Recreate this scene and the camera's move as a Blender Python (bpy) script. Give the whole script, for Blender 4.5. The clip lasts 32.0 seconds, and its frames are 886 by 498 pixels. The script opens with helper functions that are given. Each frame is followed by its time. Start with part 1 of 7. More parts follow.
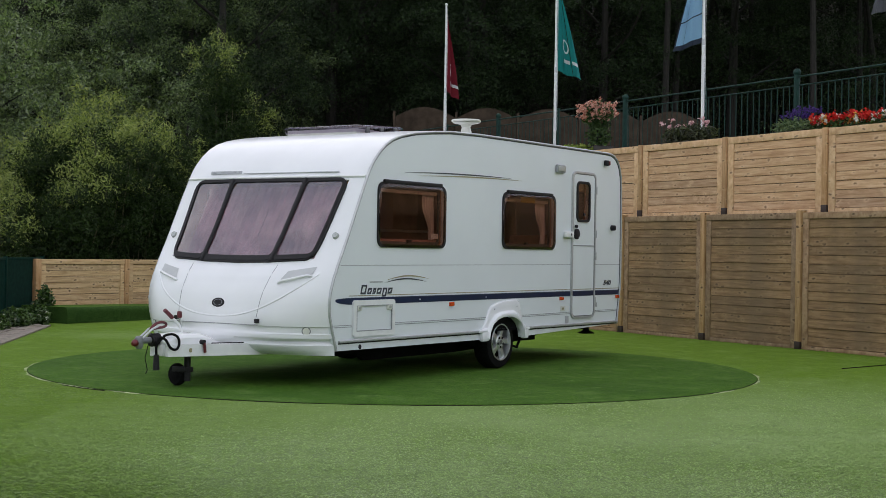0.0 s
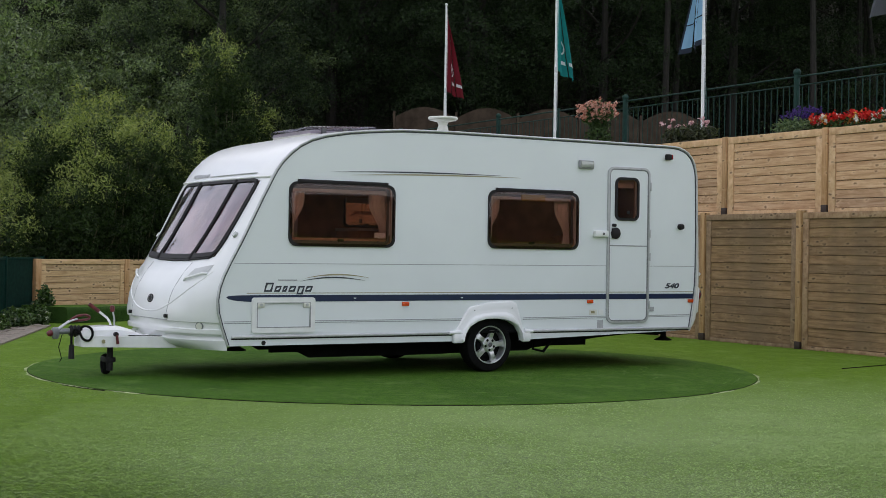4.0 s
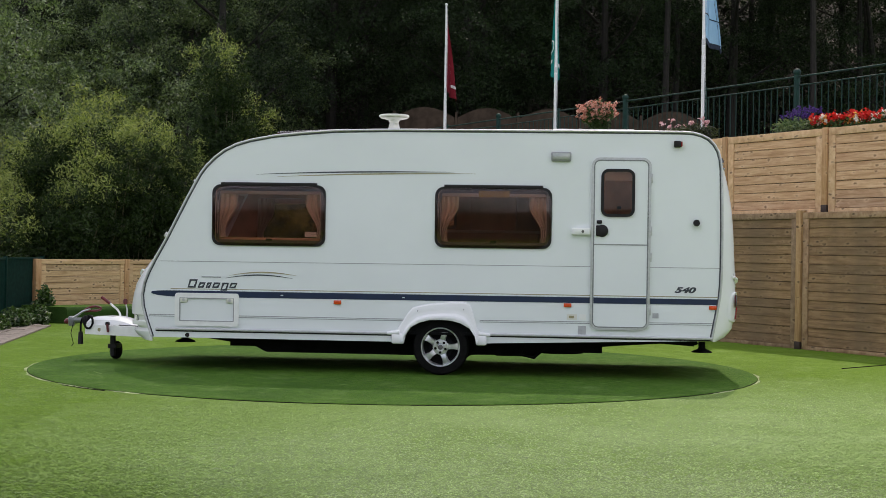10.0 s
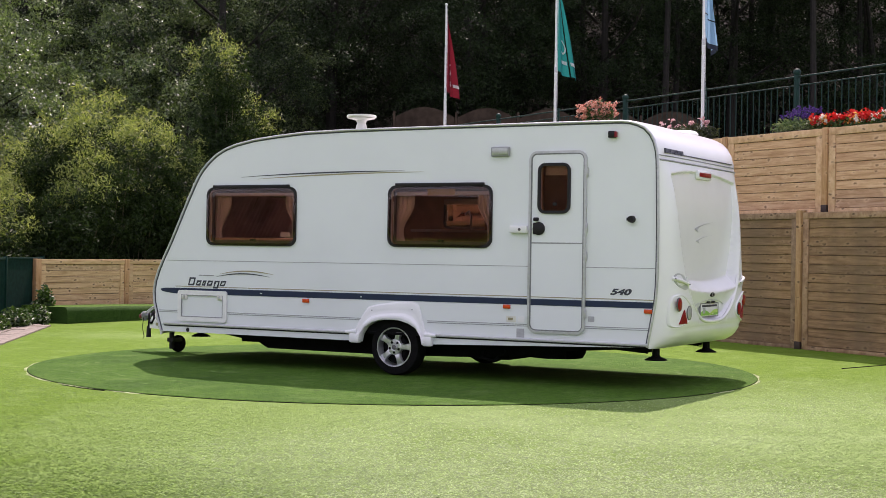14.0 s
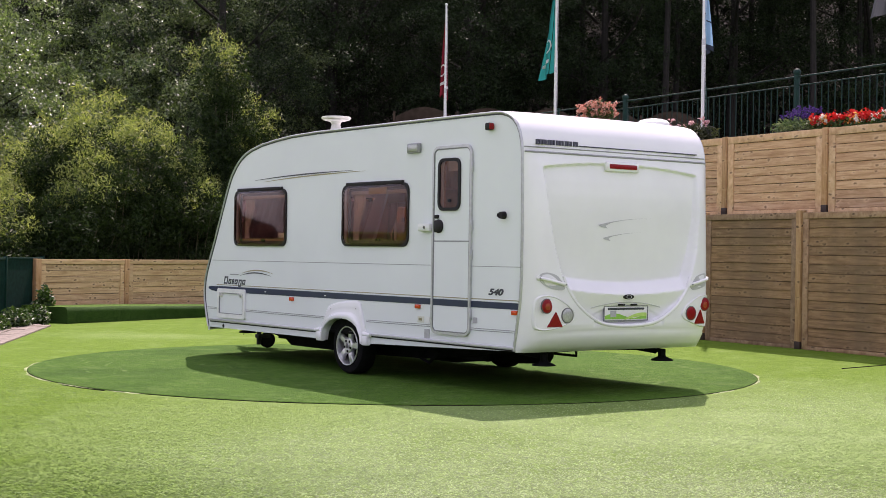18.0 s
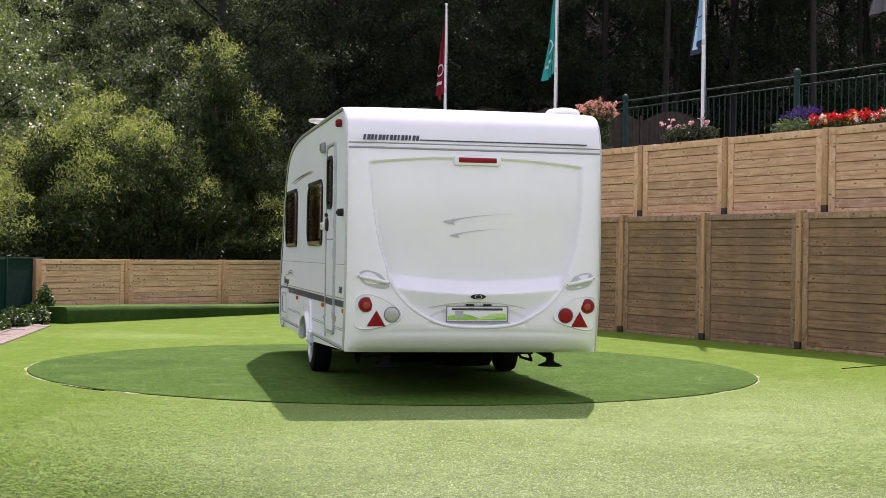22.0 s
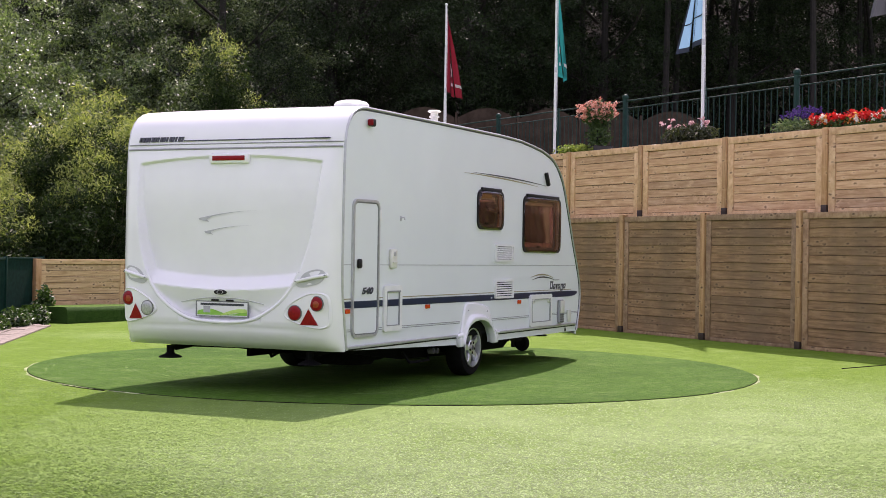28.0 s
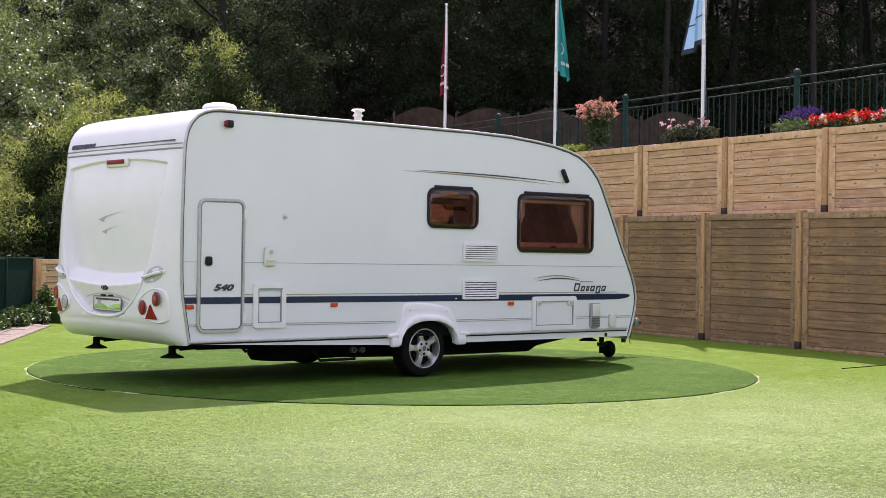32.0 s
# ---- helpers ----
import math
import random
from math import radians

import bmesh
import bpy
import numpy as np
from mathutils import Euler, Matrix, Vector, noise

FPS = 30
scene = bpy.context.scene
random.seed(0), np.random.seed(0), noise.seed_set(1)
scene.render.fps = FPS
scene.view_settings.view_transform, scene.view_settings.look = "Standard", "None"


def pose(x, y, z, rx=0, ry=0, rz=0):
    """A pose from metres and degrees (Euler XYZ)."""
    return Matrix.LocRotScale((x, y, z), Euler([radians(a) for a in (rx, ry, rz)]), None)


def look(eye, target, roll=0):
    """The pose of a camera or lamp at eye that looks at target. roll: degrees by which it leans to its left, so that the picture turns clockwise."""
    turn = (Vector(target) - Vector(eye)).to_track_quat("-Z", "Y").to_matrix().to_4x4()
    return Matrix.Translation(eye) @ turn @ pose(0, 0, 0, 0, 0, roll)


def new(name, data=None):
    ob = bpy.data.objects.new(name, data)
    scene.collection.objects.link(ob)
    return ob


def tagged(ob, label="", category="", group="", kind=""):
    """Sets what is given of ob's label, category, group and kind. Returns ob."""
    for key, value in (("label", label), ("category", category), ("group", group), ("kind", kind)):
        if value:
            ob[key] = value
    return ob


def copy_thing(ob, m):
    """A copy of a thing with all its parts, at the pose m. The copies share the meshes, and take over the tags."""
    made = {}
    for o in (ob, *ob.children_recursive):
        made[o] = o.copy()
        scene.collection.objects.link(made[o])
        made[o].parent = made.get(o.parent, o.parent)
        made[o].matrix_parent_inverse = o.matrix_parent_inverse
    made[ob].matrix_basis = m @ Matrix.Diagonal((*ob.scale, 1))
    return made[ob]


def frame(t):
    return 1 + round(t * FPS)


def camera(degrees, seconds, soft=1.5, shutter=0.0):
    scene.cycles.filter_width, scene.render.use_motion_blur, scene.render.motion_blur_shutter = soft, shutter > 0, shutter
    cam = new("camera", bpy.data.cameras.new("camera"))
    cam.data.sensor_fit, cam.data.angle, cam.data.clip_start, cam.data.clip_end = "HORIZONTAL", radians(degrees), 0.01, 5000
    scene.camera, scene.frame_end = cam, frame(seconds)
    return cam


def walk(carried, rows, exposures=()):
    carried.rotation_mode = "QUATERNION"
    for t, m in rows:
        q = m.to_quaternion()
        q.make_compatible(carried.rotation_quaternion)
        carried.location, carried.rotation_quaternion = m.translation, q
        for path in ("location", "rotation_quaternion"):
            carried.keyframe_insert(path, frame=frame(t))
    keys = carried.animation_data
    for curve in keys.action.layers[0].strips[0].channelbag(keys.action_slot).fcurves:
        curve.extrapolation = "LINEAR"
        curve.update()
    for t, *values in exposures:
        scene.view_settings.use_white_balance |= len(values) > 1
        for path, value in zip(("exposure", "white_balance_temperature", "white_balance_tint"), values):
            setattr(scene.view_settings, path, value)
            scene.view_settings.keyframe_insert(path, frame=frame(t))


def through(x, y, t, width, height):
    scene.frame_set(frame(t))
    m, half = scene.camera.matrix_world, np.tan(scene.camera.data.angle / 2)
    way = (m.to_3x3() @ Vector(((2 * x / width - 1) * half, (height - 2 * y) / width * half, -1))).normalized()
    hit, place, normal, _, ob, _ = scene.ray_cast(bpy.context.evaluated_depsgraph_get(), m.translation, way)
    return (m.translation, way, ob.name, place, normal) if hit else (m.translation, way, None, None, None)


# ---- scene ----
# camera on a tripod, standing still
cam = camera(34.154, 32.0, soft=0.75)
EYE = Vector((0.0, -15.545, 1.252))
STAND = look(EYE, EYE + Vector((0.031747, 0.999493, 0.002234)), roll=0.8806)
walk(cam, [(0.0, STAND), (32.0, STAND)], exposures=[(0.0, 0.70, 6600, 13), (9.0, 0.71, 6600, 14), (11.0, 0.67, 6600, 23), (13.5, 0.59, 6460, 31), (20.0, 0.60, 6420, 34), (32.0, 0.71, 6340, 36)])

# daylight: blue sky and a high sun beyond the caravan; a cloud hides it for the first seconds
SUN_DIR = Vector((0.108, 0.56, 0.84)).normalized()
SUN_ELEV = math.asin(SUN_DIR.z)
world = bpy.data.worlds.new("world")
scene.world = world
world.use_nodes = True
wt = world.node_tree
sky = wt.nodes.new("ShaderNodeTexSky")
sky.sky_type = "NISHITA"
sky.sun_disc = False
sky.sun_elevation = SUN_ELEV
sky.sun_rotation = math.atan2(SUN_DIR.x, SUN_DIR.y)
sky.dust_density = 3.0
sky.air_density = 1.0
# broken white cloud all over the sky
tc = wt.nodes.new("ShaderNodeTexCoord")
cl = wt.nodes.new("ShaderNodeTexNoise")
cl.inputs["Scale"].default_value, cl.inputs["Detail"].default_value = 2.2, 5.0
wt.links.new(tc.outputs["Generated"], cl.inputs["Vector"])
cr = wt.nodes.new("ShaderNodeValToRGB")
cr.color_ramp.elements[0].position, cr.color_ramp.elements[1].position = 0.36, 0.62
wt.links.new(cl.outputs["Fac"], cr.inputs[0])
mix = wt.nodes.new("ShaderNodeMix")
mix.data_type = "RGBA"
wt.links.new(cr.outputs[0], mix.inputs[0])
wt.links.new(sky.outputs[0], mix.inputs[6])
mix.inputs[7].default_value = (7.3, 7.5, 8.0, 1)
wt.links.new(mix.outputs[2], wt.nodes["Background"].inputs[0])
wt.nodes["Background"].inputs[1].default_value = 0.12
sun_data = bpy.data.lights.new("sun", "SUN")
sun_data.energy = 4.0
sun_data.angle = radians(0.6)
sun_data.color = (1.0, 0.92, 0.80)
sun = new("sun", sun_data)
sun.matrix_world = look(SUN_DIR * 60, (0, 0, 0))
# ---- materials ----
def nmat(name, rough=0.6, metal=0.0, spec=0.5):
    m = bpy.data.materials.new(name)
    m.use_nodes = True
    b = m.node_tree.nodes["Principled BSDF"]
    b.inputs["Roughness"].default_value = rough
    b.inputs["Metallic"].default_value = metal
    b.inputs["Specular IOR Level"].default_value = spec
    return m, m.node_tree, b


def coords(nt, scale=(1, 1, 1), kind="Object"):
    tc = nt.nodes.new("ShaderNodeTexCoord")
    mp = nt.nodes.new("ShaderNodeMapping")
    mp.inputs["Scale"].default_value = scale
    nt.links.new(tc.outputs[kind], mp.inputs["Vector"])
    return mp.outputs[0]


def noise_tex(nt, vec, scale, detail=4.0, rough=0.55):
    n = nt.nodes.new("ShaderNodeTexNoise")
    n.inputs["Scale"].default_value = scale
    n.inputs["Detail"].default_value = detail
    n.inputs["Roughness"].default_value = rough
    nt.links.new(vec, n.inputs["Vector"])
    return n.outputs["Fac"]


def ramp(nt, fac, stops):
    r = nt.nodes.new("ShaderNodeValToRGB")
    els = r.color_ramp.elements
    while len(els) < len(stops):
        els.new(0.5)
    for e, (p, c) in zip(els, stops):
        e.position = p
        e.color = (*c, 1) if len(c) == 3 else c
    nt.links.new(fac, r.inputs[0])
    return r.outputs[0]


def mixc(nt, fac, a, b, mode="MIX"):
    m = nt.nodes.new("ShaderNodeMix")
    m.data_type = "RGBA"
    m.blend_type = mode
    for sock, v in ((m.inputs[0], fac), (m.inputs[6], a), (m.inputs[7], b)):
        if isinstance(v, bpy.types.NodeSocket):
            nt.links.new(v, sock)
        elif isinstance(v, (int, float)):
            sock.default_value = v
        else:
            sock.default_value = (*v, 1)
    return m.outputs[2]


def bump(nt, b, height, strength=0.3, dist=0.01):
    n = nt.nodes.new("ShaderNodeBump")
    n.inputs["Strength"].default_value = strength
    n.inputs["Distance"].default_value = dist
    nt.links.new(height, n.inputs["Height"])
    nt.links.new(n.outputs[0], b.inputs["Normal"])


def plain(name, col, rough=0.5, metal=0.0, var=0.12, scale=6.0, bmp=0.0, bscale=80.0, spec=0.5):
    """A surface of one paint with faint grime and grain."""
    m, nt, b = nmat(name, rough, metal, spec)
    v = coords(nt)
    f = noise_tex(nt, v, scale)
    lo = tuple(c * (1 - var) for c in col)
    hi = tuple(min(1, c * (1 + var)) for c in col)
    nt.links.new(ramp(nt, f, [(0.35, lo), (0.65, hi)]), b.inputs["Base Color"])
    if bmp:
        bump(nt, b, noise_tex(nt, v, bscale, 2.0), bmp, 0.004)
    return m


def wood(name, dark, mid, light, along=(0.6, 9, 9), stain=None, knots=0.38):
    m, nt, b = nmat(name, 0.75, 0, 0.25)
    oi = nt.nodes.new("ShaderNodeObjectInfo")
    tc = nt.nodes.new("ShaderNodeTexCoord")
    add = nt.nodes.new("ShaderNodeVectorMath")
    add.operation = "MULTIPLY_ADD"
    comb = nt.nodes.new("ShaderNodeCombineXYZ")
    for k in range(3):
        nt.links.new(oi.outputs["Random"], comb.inputs[k])
    nt.links.new(comb.outputs[0], add.inputs[0])
    add.inputs[1].default_value = (37, 23, 11)
    nt.links.new(tc.outputs["Object"], add.inputs[2])
    mp = nt.nodes.new("ShaderNodeMapping")
    mp.inputs["Scale"].default_value = along
    nt.links.new(add.outputs[0], mp.inputs[0])
    g = noise_tex(nt, mp.outputs[0], 4.0, 6.0, 0.65)
    col = ramp(nt, g, [(0.33, dark), (0.5, mid), (0.67, light)])
    hue = ramp(nt, oi.outputs["Random"], [(0.0, (0.80, 0.80, 0.82)), (0.35, (1, 0.97, 0.95)), (0.7, (1.02, 1, 0.96)), (1.0, (1.14, 1.10, 1.06))])
    col = mixc(nt, 1.0, col, hue, "MULTIPLY")
    mk = nt.nodes.new("ShaderNodeMapping")
    mk.inputs["Scale"].default_value = (2.6, 5.0, 5.5)
    wob = nt.nodes.new("ShaderNodeTexNoise")
    wob.inputs["Scale"].default_value = 9.0
    nt.links.new(add.outputs[0], wob.inputs["Vector"])
    nt.links.new(mixc(nt, 0.055, add.outputs[0], wob.outputs["Color"], "ADD"), mk.inputs[0])
    vo = nt.nodes.new("ShaderNodeTexVoronoi")
    vo.inputs["Scale"].default_value = 2.3
    nt.links.new(mk.outputs[0], vo.inputs["Vector"])
    knot = ramp(nt, vo.outputs["Distance"], [(0.08, (0.95, 0.95, 0.95)), (0.15, (0.7, 0.7, 0.7)), (0.27, (0, 0, 0))])
    some = noise_tex(nt, mk.outputs[0], 0.9, 2.0)
    # pale wood grown round the knots
    halo = ramp(nt, vo.outputs["Distance"], [(0.26, (0.5, 0.5, 0.5)), (0.55, (0, 0, 0))])
    col = mixc(nt, mixc(nt, 1.0, halo, ramp(nt, some, [(0.44, (0, 0, 0)), (0.56, (1, 1, 1))]), "MULTIPLY"), col, tuple(min(1, c * 1.12) for c in light))
    knot = mixc(nt, 1.0, knot, ramp(nt, some, [(0.45, (0, 0, 0)), (0.53, (1, 1, 1))]), "MULTIPLY")
    col = mixc(nt, knot, col, tuple(c * knots for c in dark))
    if stain:
        big = noise_tex(nt, tc.outputs["Object"], 1.4, 3.0)
        col = mixc(nt, ramp(nt, big, [(0.42, (0, 0, 0)), (0.7, (0.75, 0.75, 0.75))]), col, stain)
    nt.links.new(col, b.inputs["Base Color"])
    bump(nt, b, g, 0.35, 0.006)
    return m


def leaf_mat(name, dark, light, spec=0.45, rough=0.42, trans=0.35, through=(1.0, 1.15, 0.45)):
    m, nt, b = nmat(name, rough, 0, spec)
    ge = nt.nodes.new("ShaderNodeNewGeometry")
    col = ramp(nt, ge.outputs["Random Per Island"], [(0.0, dark), (0.55, tuple((a + c) / 2 for a, c in zip(dark, light))), (1.0, light)])
    nt.links.new(col, b.inputs["Base Color"])
    tr = nt.nodes.new("ShaderNodeBsdfTranslucent")
    tcol = mixc(nt, 1.0, col, through, "MULTIPLY")
    nt.links.new(tcol, tr.inputs["Color"])
    mx = nt.nodes.new("ShaderNodeMixShader")
    mx.inputs[0].default_value = trans
    nt.links.new(b.outputs[0], mx.inputs[1])
    nt.links.new(tr.outputs[0], mx.inputs[2])
    nt.links.new(mx.outputs[0], nt.nodes["Material Output"].inputs[0])
    return m


def wear_sheen_of(nt, v, patch):
    """Share of pale: glancing sheen painted before the turntable, together with wear."""
    dist = nt.nodes.new("ShaderNodeVectorMath")
    dist.operation = "DISTANCE"
    dist.inputs[1].default_value = (2.3, -6.0, 0)
    nt.links.new(v, dist.inputs[0])
    # a second, smaller worn strip by the turf step
    back = nt.nodes.new("ShaderNodeVectorMath")
    back.operation = "DISTANCE"
    back.inputs[1].default_value = (-1.7, 5.1, 0)
    flat = nt.nodes.new("ShaderNodeMapping")
    flat.inputs["Scale"].default_value = (0.5, 1.0, 1.0)
    nt.links.new(v, flat.inputs[0])
    nt.links.new(flat.outputs[0], back.inputs[0])
    far = nt.nodes.new("ShaderNodeMath")
    far.operation = "MULTIPLY_ADD"
    far.inputs[1].default_value = 2.2
    far.inputs[2].default_value = 3.7
    nt.links.new(back.outputs["Value"], far.inputs[0])
    near = nt.nodes.new("ShaderNodeMath")
    near.operation = "MINIMUM"
    nt.links.new(dist.outputs["Value"], near.inputs[0])
    nt.links.new(far.outputs[0], near.inputs[1])
    return ramp(nt, mixc(nt, 0.55, patch, mixc(nt, 1.0, (0.09, 0.09, 0.09), near.outputs[0], "MULTIPLY")), [(0.36, (0.95, 0.95, 0.95)), (0.52, (0.0, 0.0, 0.0))])


def turf_mat(name, low, mid, high, straw, worn=True):
    """Short artificial pile: grain, brushed streaks, faded patches."""
    m, nt, b = nmat(name, 0.85, 0, 0.12)
    v = coords(nt)
    fine = noise_tex(nt, v, 120.0, 3.0, 0.75)
    grain = noise_tex(nt, v, 26.0, 6.0, 0.8)
    patch = noise_tex(nt, v, 0.45, 8.0, 0.68)
    swirl = noise_tex(nt, coords(nt, (1.7, 1.2, 1)), 1.6, 9.0, 0.72)
    streak = noise_tex(nt, coords(nt, (2.5, 30.0, 1)), 1.0, 5.0, 0.7)
    both = mixc(nt, 0.35, fine, grain)
    col = ramp(nt, both, [(0.39, low), (0.5, mid), (0.61, high)])
    clump_f = noise_tex(nt, v, 8.0, 5.0, 0.75)
    col = mixc(nt, 1.0, col, ramp(nt, clump_f, [(0.36, (0.84, 0.86, 0.84)), (0.64, (1.14, 1.12, 1.12))]), "MULTIPLY")
    if worn:
        # straw colour carries both worn pile and the lawn's glancing sheen
        pale_share = wear_sheen_of(nt, v, patch)
        faded = mixc(nt, ramp(nt, patch, [(0.40, (0.35, 0.35, 0.35)), (0.62, (0.9, 0.9, 0.9))]), col, straw)
        col = mixc(nt, pale_share, col, faded)
        col = mixc(nt, ramp(nt, swirl, [(0.50, (0, 0, 0)), (0.70, (0.30, 0.30, 0.30))]), col, straw)
        col = mixc(nt, ramp(nt, swirl, [(0.30, (0.35, 0.35, 0.35)), (0.46, (0, 0, 0))]), col, low)
    else:
        col = mixc(nt, ramp(nt, swirl, [(0.52, (0, 0, 0)), (0.70, (0.26, 0.26, 0.26))]), col, straw)
        scr = mixc(nt, 1.0, ramp(nt, streak, [(0.56, (0, 0, 0)), (0.70, (0.5, 0.5, 0.5))]), ramp(nt, patch, [(0.40, (0, 0, 0)), (0.58, (1, 1, 1))]), "MULTIPLY")
        col = mixc(nt, scr, col, straw)
        col = mixc(nt, ramp(nt, patch, [(0.34, (0.6, 0.6, 0.6)), (0.5, (0, 0, 0))]), col, low)
    nt.links.new(col, b.inputs["Base Color"])
    bump(nt, b, mixc(nt, 0.5, both, clump_f), 1.0, 0.028)
    return m


def blade_mat(name, fresh, pale):
    """Blades of the pile: fresh green, straw-pale where wear and sheen are painted."""
    m, nt, b = nmat(name, 0.45, 0, 0.35)
    v = coords(nt)
    ge = nt.nodes.new("ShaderNodeNewGeometry")
    rnd = ge.outputs["Random Per Island"]
    a = ramp(nt, rnd, [(0.0, tuple(c * 0.62 for c in fresh)), (1.0, tuple(c * 1.5 for c in fresh))])
    c = ramp(nt, rnd, [(0.0, tuple(c * 0.50 for c in pale)), (1.0, tuple(c * 1.6 for c in pale))])
    col = mixc(nt, wear_sheen_of(nt, v, noise_tex(nt, v, 0.45, 8.0, 0.68)), a, c)
    col = mixc(nt, 1.0, col, ramp(nt, noise_tex(nt, v, 8.0, 5.0, 0.75), [(0.36, (0.82, 0.84, 0.82)), (0.64, (1.16, 1.14, 1.14))]), "MULTIPLY")
    nt.links.new(col, b.inputs["Base Color"])
    tr = nt.nodes.new("ShaderNodeBsdfTranslucent")
    nt.links.new(col, tr.inputs["Color"])
    mx = nt.nodes.new("ShaderNodeMixShader")
    mx.inputs[0].default_value = 0.5
    nt.links.new(b.outputs[0], mx.inputs[1])
    nt.links.new(tr.outputs[0], mx.inputs[2])
    nt.links.new(mx.outputs[0], nt.nodes["Material Output"].inputs[0])
    return m


def glass_tint(name, tint, gloss_rough=0.02, ior=1.5, wave=0.0):
    """Tinted acrylic: light passes through, the surface mirrors by its angle."""
    m = bpy.data.materials.new(name)
    m.use_nodes = True
    nt = m.node_tree
    nt.nodes.remove(nt.nodes["Principled BSDF"])
    t = nt.nodes.new("ShaderNodeBsdfTransparent")
    t.inputs[0].default_value = (*tint, 1)
    g = nt.nodes.new("ShaderNodeBsdfGlossy")
    g.inputs["Roughness"].default_value = gloss_rough
    if wave:
        bump(nt, g, noise_tex(nt, coords(nt, (1.0, 1.5, 0.8)), 1.5, 1.0), 1.0, wave)
    lw = nt.nodes.new("ShaderNodeLayerWeight")
    lw.inputs[0].default_value = 0.5
    po = nt.nodes.new("ShaderNodeMath")
    po.operation, po.inputs[1].default_value = "POWER", 5.0
    nt.links.new(lw.outputs["Facing"], po.inputs[0])
    r0 = ((ior - 1) / (ior + 1)) ** 2
    fr = nt.nodes.new("ShaderNodeMath")
    fr.operation, fr.inputs[1].default_value, fr.inputs[2].default_value = "MULTIPLY_ADD", 1 - r0, r0
    nt.links.new(po.outputs[0], fr.inputs[0])
    mx = nt.nodes.new("ShaderNodeMixShader")
    nt.links.new(fr.outputs[0], mx.inputs[0])
    nt.links.new(t.outputs[0], mx.inputs[1])
    nt.links.new(g.outputs[0], mx.inputs[2])
    nt.links.new(mx.outputs[0], nt.nodes["Material Output"].inputs[0])
    return m


MAT = {}
MAT["turf"] = turf_mat("turf", (0.074, 0.149, 0.009), (0.112, 0.206, 0.015), (0.167, 0.265, 0.030), (0.27, 0.378, 0.140))
MAT["disc_turf"] = turf_mat("disc_turf", (0.020, 0.068, 0.004), (0.052, 0.130, 0.010), (0.092, 0.182, 0.022), (0.24, 0.34, 0.12), False)
# step turf twice: sun on the tread, shade on the riser, put into colour
MAT["step_turf_lit"] = turf_mat("step_turf_lit", (0.034, 0.085, 0.008), (0.070, 0.145, 0.016), (0.11, 0.20, 0.03), (0.16, 0.25, 0.07), False)
MAT["step_turf_shaded"] = turf_mat("step_turf", (0.012, 0.038, 0.006), (0.030, 0.075, 0.012), (0.06, 0.12, 0.025), (0.06, 0.11, 0.03), False)
MAT["soil"] = plain("soil", (0.014, 0.012, 0.008), 0.95, 0, 0.4, 2.0, 0.5, 20, 0.1)
MAT["terrace"] = plain("gravel", (0.16, 0.15, 0.13), 0.9, 0, 0.35, 30.0, 0.6, 60)
MAT["board_light"] = wood("board_light", (0.385, 0.222, 0.115), (0.53, 0.335, 0.190), (0.64, 0.445, 0.275), knots=0.6)
MAT["board_pale"] = wood("board_pale", (0.42, 0.265, 0.135), (0.56, 0.39, 0.215), (0.67, 0.49, 0.29), knots=0.25)
MAT["board_dark"] = wood("board_dark", (0.140, 0.084, 0.039), (0.245, 0.155, 0.076), (0.335, 0.225, 0.121), stain=(0.165, 0.115, 0.066), knots=0.5)
MAT["rail_light"] = wood("rail_light", (0.44, 0.27, 0.145), (0.56, 0.37, 0.21), (0.66, 0.47, 0.29), along=(2.5, 5, 2.0))
MAT["post_light"] = wood("post_light", (0.34, 0.19, 0.085), (0.47, 0.28, 0.135), (0.57, 0.37, 0.20), along=(9, 9, 0.6))
MAT["groove"] = plain("groove_wood", (0.10, 0.065, 0.04), 0.9, 0, 0.3, 6.0)
MAT["post_wood"] = wood("post_wood", (0.24, 0.14, 0.06), (0.36, 0.23, 0.11), (0.46, 0.31, 0.16), along=(9, 9, 0.6))
MAT["frame_wood"] = wood("frame_wood", (0.20, 0.125, 0.068), (0.30, 0.20, 0.115), (0.39, 0.275, 0.165), along=(2.5, 5, 2.0))
MAT["shoe_metal"] = plain("shoe_metal", (0.06, 0.042, 0.036), 0.5, 0.6)
MAT["gelcoat"] = plain("gelcoat", (0.80, 0.81, 0.82), 0.22, 0, 0.025, 2.0)
MAT["side_white"] = plain("side_white", (0.72, 0.76, 0.77), 0.35, 0, 0.02, 1.2, 0.05, 140)
MAT["alu"] = plain("alu", (0.50, 0.51, 0.52), 0.32, 0.45, 0.08, 30)
MAT["trim_grey"] = plain("trim_grey", (0.20, 0.21, 0.22), 0.4, 0.3, 0.1, 30)
MAT["black"] = plain("black_plastic", (0.014, 0.013, 0.014), 0.6, 0, 0.2, 20, spec=0.25)
MAT["chassis"] = plain("chassis_black", (0.008, 0.008, 0.009), 0.85, 0.0, 0.3, 8, spec=0.08)
MAT["rubber"] = plain("rubber", (0.008, 0.008, 0.008), 0.9, 0, 0.25, 25, 0.3, 90, 0.08)
MAT["navy"] = plain("navy_vinyl", (0.005, 0.016, 0.056), 0.35, 0, 0.1, 10)
MAT["gold"] = plain("gold_vinyl", (0.30, 0.27, 0.15), 0.4, 0, 0.1, 10)
MAT["line_grey"] = plain("line_grey", (0.28, 0.29, 0.30), 0.5, 0, 0.1, 10)
